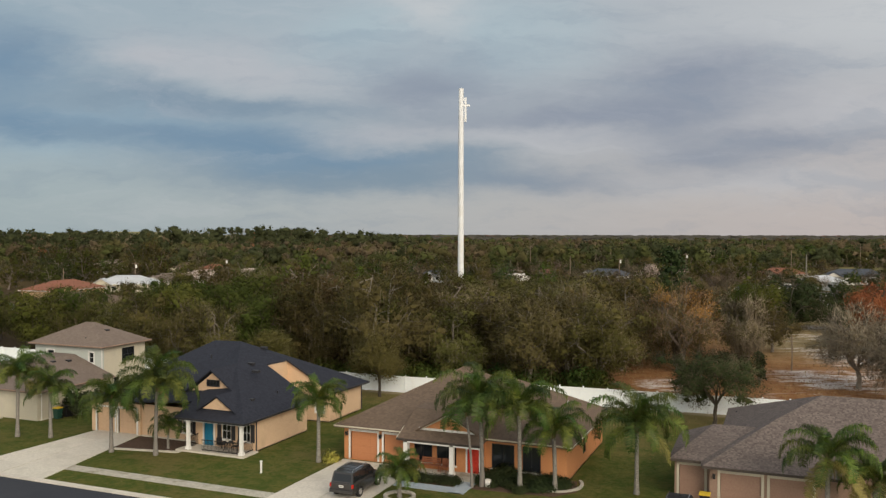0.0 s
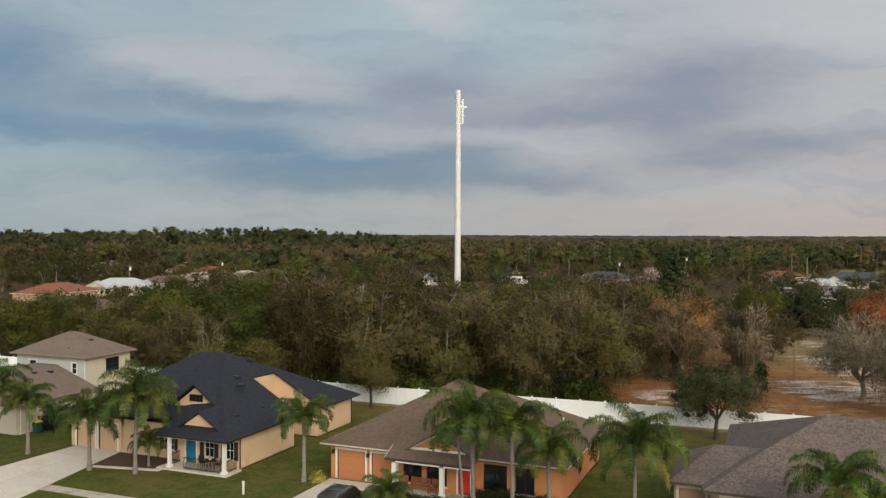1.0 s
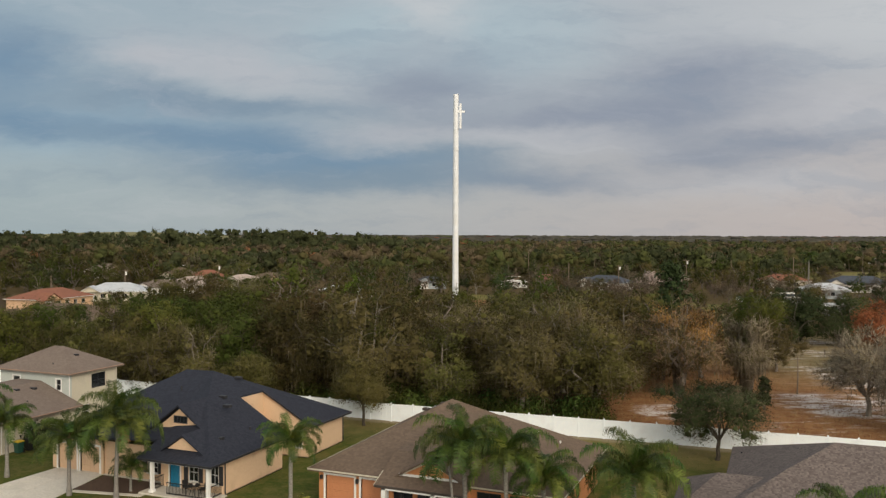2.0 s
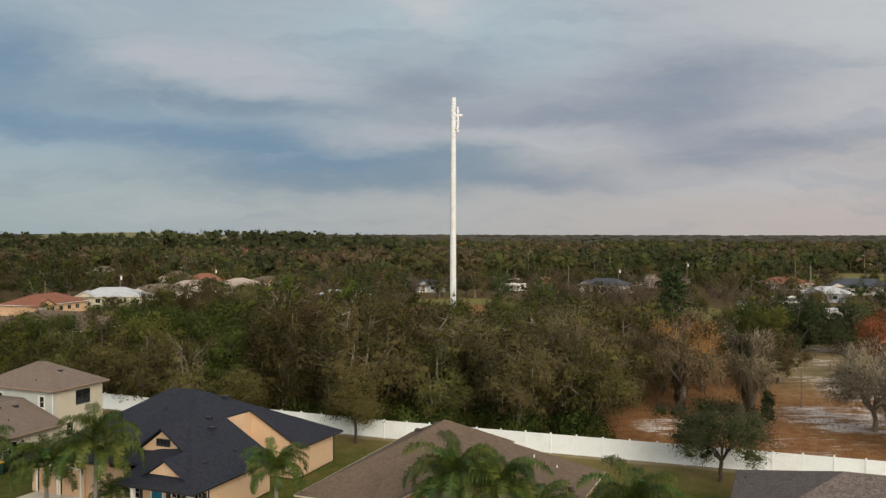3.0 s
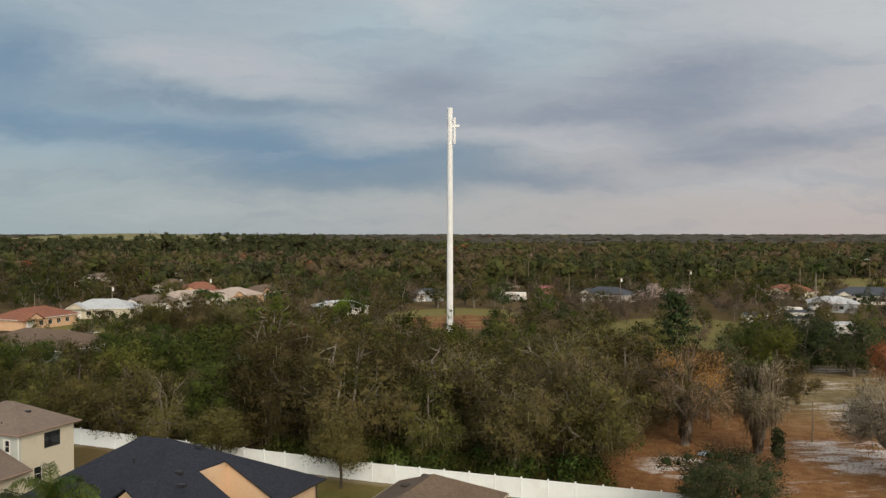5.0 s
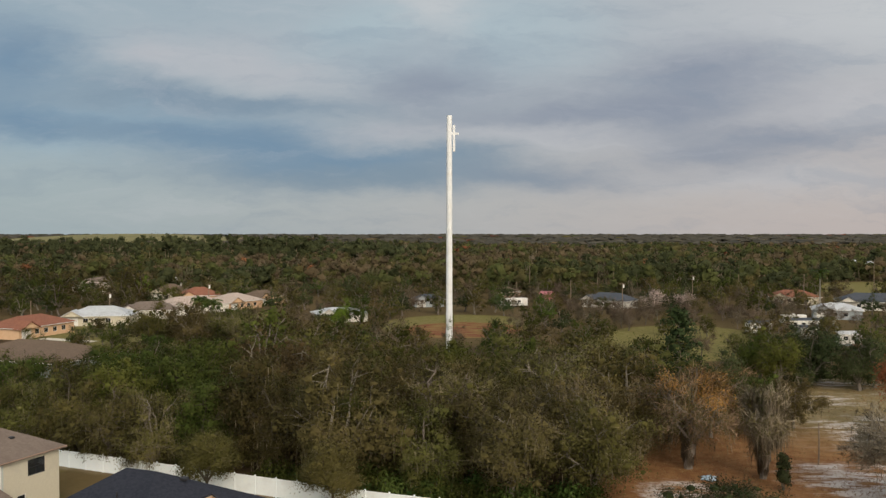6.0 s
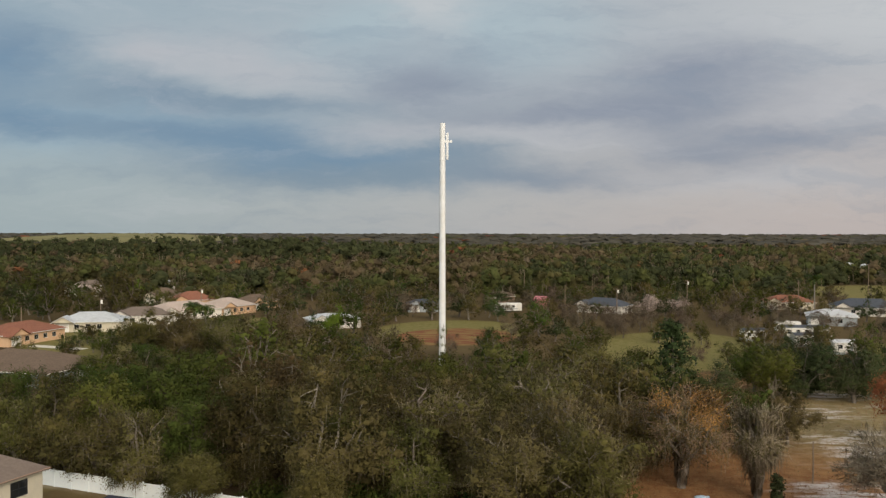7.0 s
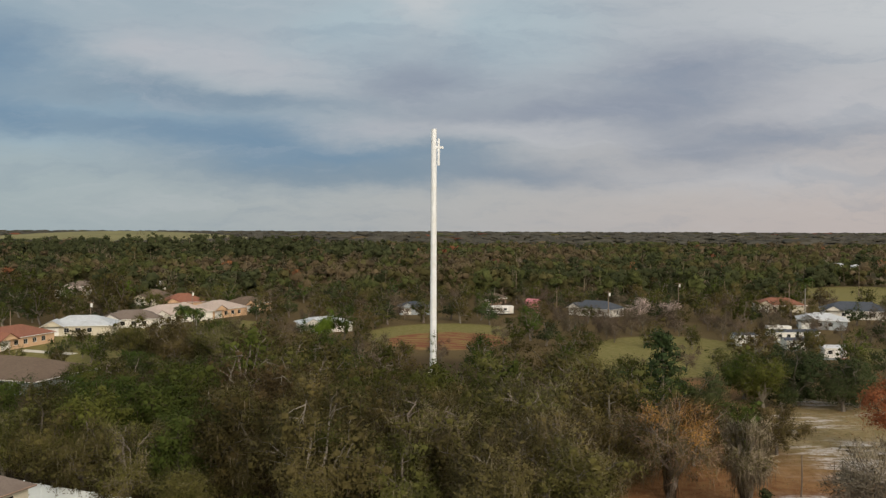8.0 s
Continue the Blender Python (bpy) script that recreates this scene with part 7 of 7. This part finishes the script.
grid = [[(-11.9 + i * 0.24 + rt.uniform(-0.1, 0.1), 101.9 + j * 0.26 + rt.uniform(-0.1, 0.1), 0.1 + 0.35 * math.exp(-((i - 3) ** 2 + (j - 3) ** 2) / 5) + rt.uniform(-0.05, 0.1)) for i in range(nx + 1)] for j in range(nx + 1)]
top = [p for row in grid for p in row]
g.slab(top, [(j * (nx + 1) + i, j * (nx + 1) + i + 1, (j + 1) * (nx + 1) + i + 1, (j + 1) * (nx + 1) + i) for i in range(nx) for j in range(nx)], 0.1)
alone("tarpaulin", g, "tarp_blue", (-11.2, 102.8, 0), "crumpled pale blue tarpaulin lying on rusty ground", "tarpaulin")

# far grassy hill
g = G()
nh = 40
top = []
for j in range(nh + 1):
    for i in range(nh + 1):
        a, b = i / nh * 2 - 1, j / nh * 2 - 1
        q = max(0.0, 1 - a * a) * max(0.0, 1 - b * b)
        p = Vector((-3, 5, 0)) + FWD * (1700 + b * 360) + RGT * (-635 + a * 235)
        top.append((p.x, p.y, -1 + 20.5 * q ** 0.6))
for j in range(nh):
    for i in range(nh):
        k = j * (nh + 1) + i
        g.f.append((k, k + 1, k + nh + 2, k + nh + 1))
g.v = top
g.smooth = True
alone("grassy_hill", g, "hill_grass", (-900, 1500, 0), "long low grass-covered hill on the horizon", "hill", kind="structure")


# ---------------------------------------------------------------- parked car
def suv(x, y, turn, label="dark grey estate SUV parked on the concrete driveway", paint="car_paint"):
    """Loft of cross-sections from tail to nose, with glass, lights and wheels of their own."""
    t = thing("car", (0, 0, 0), label, "car")
    prof = [(-2.30, 0.62, 0.80, 1.00), (-2.28, 0.45, 0.84, 1.05), (-1.9, 0.34, 0.90, 1.08), (-0.9, 0.30, 0.92, 1.08), (0.4, 0.30, 0.92, 1.05), (0.9, 0.30, 0.92, 1.03), (1.6, 0.34, 0.90, 0.98), (2.15, 0.42, 0.84, 0.86), (2.32, 0.55, 0.74, 0.72)]
    g = G()
    ring = []
    for (py, z0, hw, z1) in prof:
        i = len(g.v)
        pts = [(-hw * 0.94, z0), (-hw, z0 + 0.14), (-hw, z1 - 0.14), (-hw * 0.93, z1), (hw * 0.93, z1), (hw, z1 - 0.14), (hw, z0 + 0.14), (hw * 0.94, z0)]
        g.v += [(a, py, z) for a, z in pts]
        ring.append(i)
    for a, b in zip(ring, ring[1:]):
        for k in range(8):
            g.f.append((a + k, a + (k + 1) % 8, b + (k + 1) % 8, b + k))
    g.f += [tuple(ring[0] + k for k in range(8)), tuple(ring[-1] + k for k in reversed(range(8)))]
    body = part("body", g, paint, t)
    g = G()
    cab = [(-2.22, 0.80, 1.04), (-2.02, 0.70, 1.70), (-0.3, 0.70, 1.76), (0.45, 0.68, 1.70), (1.25, 0.80, 1.02)]
    lo = [(-2.24, 0.84, 1.02), (1.30, 0.82, 1.01)]
    v = []
    for s in (-1, 1):
        v += [(s * w, py, z) for py, w, z in cab]
    g.v = v
    g.f = [(0, 1, 6, 5), (1, 2, 7, 6), (2, 3, 8, 7), (3, 4, 9, 8), (4, 3, 2, 1, 0), (5, 6, 7, 8, 9)]
    cabin = part("cabin", g, paint, t)
    for s in (-1, 1):
        for (ya, yb, yc, yd) in ((-1.98, -1.20, -1.90, -1.20), (-1.12, -0.35, -1.12, -0.35), (-0.27, 0.78, -0.27, 0.42)):
            g = G()
            at = lambda yy, z: (s * (0.80 - 0.10 * (z - 1.03) / 0.7 + 0.012), yy, z)
            g.quad(at(ya, 1.10), at(yb, 1.10), at(yd, 1.60), at(yc, 1.60)) if s > 0 else g.quad(at(yc, 1.60), at(yd, 1.60), at(yb, 1.10), at(ya, 1.10))
            part("side_window", g, "glass", cabin)
    part("rear_window", G().quad((-0.66, -2.195, 1.14), (0.66, -2.195, 1.14), (0.60, -2.065, 1.60), (-0.60, -2.065, 1.60)), "glass", cabin)
    part("windscreen", G().quad((0.68, 1.18, 1.09), (-0.68, 1.18, 1.09), (-0.60, 0.55, 1.64), (0.60, 0.55, 1.64)), "glass", cabin)
    for s in (-1, 1):
        part("roof_rail", G().tube([(s * 0.6, -1.9, 1.74), (s * 0.6, -1.8, 1.83), (s * 0.6, 0.1, 1.86), (s * 0.6, 0.3, 1.74)], [0.022] * 4, 6), "chrome", t, "thin metal roof rail")
        part("tail_light", G().box(s * 0.80 - 0.06, s * 0.80 + 0.06, -2.33, -2.20, 0.78, 1.02, 0.02), "tail_red", t, "red tail light")
        part("headlight", G().box(s * 0.62 - 0.16, s * 0.62 + 0.16, 2.16, 2.30, 0.62, 0.80, 0.03), "lamp_clear", t, "clear headlight")
        part("mirror", G().box(s * 0.98 - 0.1, s * 0.98 + 0.1, 0.68, 0.86, 1.02, 1.18, 0.04), paint, t)
        for py in (-1.35, 1.42):
            w = part("wheel", G().tube([(s * 0.72, py, 0.36), (s * 0.93, py, 0.36)], [0.36, 0.36], 22), "car_dark", t, "black tyre")
            part("rim", G().tube([(s * 0.90, py, 0.36), (s * 0.945, py, 0.36)], [0.23, 0.21], 16), "chrome", w, "silver alloy rim")
    for z in (1.80,):
        for py in (-1.3, -0.3):
            part("roof_bar", G().box(-0.58, 0.58, py - 0.03, py + 0.03, 1.81, 1.84), "iron_black", t)
    part("rear_bumper", G().box(-0.86, 0.86, -2.40, -2.22, 0.42, 0.64, 0.05), paint, t)
    part("front_bumper", G().box(-0.80, 0.80, 2.20, 2.40, 0.36, 0.58, 0.05), "car_dark", t)
    pl = part("number_plate", G().box(-0.16, 0.16, -2.335, -2.315, 0.78, 0.92), "plate_white", t, "white plate with dark bars")
    part("bar", G().box(-0.12, 0.12, -2.342, -2.335, 0.83, 0.87), "car_dark", pl)
    t.matrix_basis = pose(x, y, 0.045, 0, 0, turn)


suv(-28.3, 48.2, 1)
suv(-7.3, 49.6, 0, "black car parked in front of the brown house garage", "car_dark")
# wheeled bins by the house walls
for (x, y, col, lid) in ((-64.4, 56.6, "bin_green", "bin_yellow"), (-64.3, 57.6, "car_dark", "car_dark"), (-6.1, 52.9, "car_dark", "bin_yellow")):
    t = thing("wheelie_bin", (x, y, 0), ("dark green" if col == "bin_green" else "black") + " wheeled bin standing by the house wall", "bin", "wheeled bins")
    g = G()
    g.v = [(x + a * s, y + b * s, z) for s, z in ((0.24, 0.06), (0.31, 1.0)) for a, b in ((-1, -1), (1, -1), (1, 1), (-1, 1))]
    g.f = [(3, 2, 1, 0), (4, 5, 6, 7), (0, 1, 5, 4), (1, 2, 6, 5), (2, 3, 7, 6), (3, 0, 4, 7)]
    part("body", g, col, t)
    part("lid", G().box(x - 0.34, x + 0.34, y - 0.36, y + 0.34, 1.0, 1.1, 0.03), lid, t, "hinged plastic lid")
    for s in (-1, 1):
        part("wheel", G().tube([(x + s * 0.22, y + 0.3, 0.1), (x + s * 0.30, y + 0.3, 0.1)], [0.1, 0.1], 12), "car_dark", t)

# ---------------------------------------------------------------- porch furniture
def bench(x, y, w, mat, label, z=0.12):
    t = thing("bench", (x, y, z), label, "bench")
    for k in range(4):
        part("seat_slat", G().box(x - w / 2, x + w / 2, y - 0.22 + k * 0.115, y - 0.12 + k * 0.115, z + 0.42, z + 0.45), mat, t)
    for k in range(3):
        part("back_slat", G().box(x - w / 2, x + w / 2, y + 0.23, y + 0.26, z + 0.52 + k * 0.14, z + 0.62 + k * 0.14), mat, t)
    for a in (-w / 2 + 0.05, w / 2 - 0.05):
        for b in (-0.2, 0.22):
            part("leg", G().box(x + a - 0.03, x + a + 0.03, y + b - 0.03, y + b + 0.03, z, z + (0.42 if b < 0 else 0.92)), mat, t)
        part("armrest", G().box(x + a - 0.04, x + a + 0.04, y - 0.24, y + 0.24, z + 0.64, z + 0.68), mat, t)


def chair(x, y, mat, label, turn=0, z=0.12):
    t = thing("chair", (0, 0, 0), label, "chair", "porch chairs")
    part("seat", G().box(-0.25, 0.25, -0.25, 0.25, 0.42, 0.47, 0.02), mat, t)
    part("backrest", G().box(-0.25, 0.25, 0.22, 0.27, 0.47, 0.98, 0.02), mat, t)
    for a in (-0.22, 0.22):
        for b in (-0.22, 0.22):
            part("leg", G().tube([(a, b, 0), (a, b, 0.44)], [0.022, 0.022], 6), mat, t)
        part("armrest", G().box(a - 0.025, a + 0.025, -0.24, 0.24, 0.66, 0.69), mat, t)
    t.matrix_basis = pose(x, y, z, 0, 0, turn)


def table(x, y, r, mat, label, z=0.12):
    t = thing("table", (x, y, z), label, "table")
    part("tabletop", G().tube([(x, y, z + 0.68), (x, y, z + 0.72)], [r, r], 20), mat, t)
    for k in range(4):
        a = k * math.pi / 2 + 0.78
        part("leg", G().tube([(x + math.cos(a) * r * 0.3, y + math.sin(a) * r * 0.3, z + 0.68), (x + math.cos(a) * r * 0.8, y + math.sin(a) * r * 0.8, z)], [0.02, 0.02], 6), mat, t)


table(-42.4, 52.85, 0.45, "iron_black", "small black iron table on the porch")
alone("table_plant", G().tube([(-42.4, 52.85, 0.84), (-42.4, 52.85, 1.04)], [0.10, 0.15], 10), "stone_edge", (-42.4, 52.85, 0.84), "pale round bowl on the porch table", "bowl")
chair(-43.1, 52.9, "iron_black", "black iron armchair at the porch table", 70)
chair(-41.7, 52.9, "iron_black", "black iron armchair at the porch table", -70)
bench(-25.35, 53.95, 1.5, "patio_wood", "reddish wooden bench on the porch", 0.14)
chair(-24.2, 53.8, "patio_wood", "reddish wooden armchair on the porch", 0, 0.14)
chair(-26.5, 53.8, "patio_wood", "reddish wooden armchair on the porch", 10, 0.14)

# ---------------------------------------------------------------- beds, hedges, edging, marker post
alone("planting_bed", G().slab([(-51.9, 50.6, 0.03), (-46.7, 51.5, 0.03), (-46.7, 54.35, 0.03), (-52.4, 54.3, 0.03)], [(0, 1, 2, 3)], 0.08), "mulch", (-49, 52.5, 0), "bare dark mulch bed beside the porch", "planting bed", kind="structure")
e = thing("garden_path", (-48, 50.8, 0), "narrow concrete path along the mulch bed", "path", kind="structure")
for i in range(6):
    x = -51.6 + i * 0.95
    y = 50.0 + i * 0.19
    part("slab", G().slab([(x, y, 0.05), (x + 0.93, y + 0.19, 0.05), (x + 0.93, y + 0.65, 0.05), (x, y + 0.46, 0.05)], [(0, 1, 2, 3)], 0.1), "concrete", e)
e = thing("garden_path", (-23, 51, 0), "bluish-grey painted path from driveway to porch", "path", kind="structure")
for i in range(5):
    x = -26.5 + i * 1.02
    part("slab", G().box(x, x + 1.0, 50.0, 51.1, -0.05, 0.05), "grey_paint_floor", e)
part("slab", G().box(-22.4, -21.3, 50.0, 52.58, -0.05, 0.055), "grey_paint_floor", e)
# these two beds reach over the grass, their dark colour painting its shade
alone("planting_bed", G().slab([(-21.2, 51.3, 0.03), (-15.6, 51.8, 0.03), (-14.4, 53.4, 0.03), (-14.9, 55.7, 0.03), (-21.2, 55.7, 0.03)], [(0, 1, 2, 3, 4)], 0.08), "mulch", (-18, 54, 0), "mulch bed in front of the orange house, darkened for shade", "planting bed", kind="structure")
alone("planting_bed", G().slab([(-27.0, 51.3, 0.03), (-22.6, 51.3, 0.03), (-22.6, 52.5, 0.03), (-27.0, 52.5, 0.03)], [(0, 1, 2, 3)], 0.08), "mulch", (-25, 52, 0), "mulch bed under the porch hedge, darkened for shade", "planting bed", kind="structure")
ring = thing("stone_ring", (-25.0, 47.9, 0), "ring of pale edging stones round the short palm", "edging")
for k in range(18):
    a0, a1 = k * math.tau / 18, (k + 0.9) * math.tau / 18
    q = [(-25.0 + math.cos(a) * r, 47.9 + math.sin(a) * r, 0.16) for a, r in ((a0, 0.85), (a1, 0.85), (a1, 1.08), (a0, 1.08))]
    part("stone", G().slab(q, [(0, 1, 2, 3)], 0.2), "stone_edge", ring)
ring = thing("stone_edging", (-14.7, 53.6, 0), "curved pale stone edging round the house bed", "edging")
for k in range(16):
    a0, a1 = -1.9 + k * 0.16, -1.9 + (k + 0.92) * 0.16
    q = [(-16.2 + math.cos(a) * r, 54.6 + math.sin(a) * r * 1.05, 0.14) for a, r in ((a0, 1.75), (a1, 1.75), (a1, 1.95), (a0, 1.95))]
    part("stone", G().slab(q, [(0, 1, 2, 3)], 0.18), "stone_edge", ring)
mp = thing("utility_marker", (-36.6, 49.0, 0), "short white plastic marker post on the lawn", "marker post")
part("post_body", G().box(-36.66, -36.54, 48.94, 49.06, 0, 0.85, 0.03), "white_paint", mp)
part("cap", G().box(-36.68, -36.52, 48.92, 49.08, 0.84, 0.92, 0.02), "white_paint", mp)
ab = thing("electric_cabinet", (-20.3, 52.2, 0), "small pale cabinet among the bed plants", "cabinet")
part("body", G().box(-20.45, -20.1, 52.0, 52.3, 0, 0.55, 0.03), "stucco_white", ab)
part("door", G().box(-20.42, -20.13, 51.985, 52.0, 0.08, 0.5), "white_paint", ab)

HEDGE = make_shrub("hedge_shrub", "clipped dark green shrub in the house bed", 400, 0.75, 0.95, (-19.6, 54.6, 0), "hedge_dark", 70, 44, 0.11, group="bed shrubs")
for i, (x, y, s) in enumerate([(-18.7, 54.5, 1.05), (-17.6, 54.6, 1.0), (-16.6, 54.5, 1.1), (-15.7, 54.2, 0.9), (-26.4, 51.9, 0.8), (-25.5, 51.9, 0.85), (-24.6, 51.9, 0.8), (-23.6, 51.9, 0.85), (-20.3, 55.0, 0.9), (-18.1, 53.5, 0.9), (-19.6, 53.3, 0.9), (-17.0, 53.3, 0.9), (-16.2, 53.0, 0.7), (-20.6, 53.9, 1.1), (-18.7, 52.5, 0.6), (-17.3, 52.4, 0.6), (-20.1, 52.4, 0.6), (-22.9, 51.9, 0.8), (-26.9, 51.9, 0.7), (-19.0, 52.9, 0.85), (-16.8, 52.6, 0.8), (-18.0, 52.0, 0.75), (-15.9, 53.6, 0.8), (-20.9, 52.9, 0.8)]):
    place(HEDGE, x, min(y, 54.3), i * 1.3, s * 1.0, s * 0.68)
make_shrub("shrub", "yellow-green variegated shrub beside the garage", 410, 0.45, 0.5, (-33.4, 53.6, 0), "yellow_leaf", 40, 20, 0.12)
make_shrub("shrub", "yellow-green variegated shrub beside the garage", 411, 0.4, 0.45, (-33.9, 54.3, 0), "yellow_leaf", 36, 20, 0.12)
make_shrub("shrub", "large round dark shrub against the pale wall", 412, 1.3, 2.2, (-63.9, 58.6, 0), "hedge_dark", 80, 30, 0.2)
make_shrub("shrub", "large round dark shrub against the pale wall", 413, 1.2, 1.9, (-63.7, 60.8, 0), "hedge_dark", 80, 30, 0.2)

# ---------------------------------------------------------------- rough grass and litter
def tufts(name, n, box, mats, h, seed, label, keep=None):
    rng = np.random.default_rng(seed)
    x, y = rng.uniform(box[0], box[1], n), rng.uniform(box[2], box[3], n)
    if keep:
        k = np.array([keep(a, b) for a, b in zip(x, y)])
        x, y = x[k], y[k]
        n = len(x)
    m = 3
    bx = np.repeat(x, m) + rng.normal(0, 0.08, n * m)
    by = np.repeat(y, m) + rng.normal(0, 0.08, n * m)
    a = rng.uniform(0, 6.28, n * m)
    hh = h * rng.uniform(0.4, 1.3, n * m)
    w = h * 0.12
    base = np.stack([bx, by, np.full(n * m, -0.02)], 1)
    side = np.stack([np.cos(a) * w, np.sin(a) * w, np.zeros(n * m)], 1)
    tip = base + np.stack([rng.normal(0, 0.3, n * m) * hh, rng.normal(0, 0.3, n * m) * hh, hh], 1)
    v = np.stack([base - side, base + side, tip], 1).reshape(-1, 3)
    ob = new(name, fast_mesh(name, v, np.arange(n * m * 3).reshape(-1, 3), mats, np.repeat(rng.integers(0, len(mats), n), m)))
    tagged(ob, label, "grass", kind="stuff")


mk("straw", (0.24, 0.17, 0.08), (0.34, 0.25, 0.13), 1.0, 0.9, 0, island=0.3)
mk("rust_weed", (0.17, 0.08, 0.04), (0.26, 0.13, 0.065), 1.0, 0.9, 0, island=0.3)
tufts("rough_grass", 9000, (-22, 30, 84, 112), ["straw", "rust_weed", "rust_weed"], 0.2, 21, "dry rusty weeds and straw on the pasture")
tufts("rough_grass", 6000, (-20, 34, 112, 170), ["straw", "straw", "rust_weed"], 0.22, 22, "pale dry grass on the far pasture")
tufts("leaf_litter", 3500, (-62, -18, 81.8, 84.5), ["rust_weed", "straw", "rust_weed"], 0.25, 23, "brown weeds along the foot of the fence")


def on_lawn(x, y):
    if any(a < x < b and c < y < d for a, b, c, d in ((-58.6, -46.5, 41, 54.6), (-33.5, -26.5, 41, 55), (-27.5, -21, 49.8, 58), (-79, -67, 41, 55), (-7, 2, 41, 54), (-110, 30, 44.1, 45.5), (-53, -39, 50, 72), (-34, -15, 52.5, 73), (-9, 17, 53, 68), (-80, -64, 54, 72), (-59, -52, 53, 72))):
        return False
    return True


mk("lawn_blade", (0.058, 0.082, 0.016), (0.10, 0.106, 0.028), 0.5, 0.8, 0, island=0.35, trans=0.2, stain=(0.24, 0.18, 0.07), stain_scale=0.3)
tufts("lawn_grass", 15000, (-66, 4, 41.8, 62), ["lawn_blade"], 0.10, 31, "short uneven blades of the front lawns", on_lawn)
tufts("lawn_grass", 8000, (-66, 4, 62, 80), ["lawn_blade", "straw"], 0.12, 32, "patchy yellowing blades of the back lawns", on_lawn)
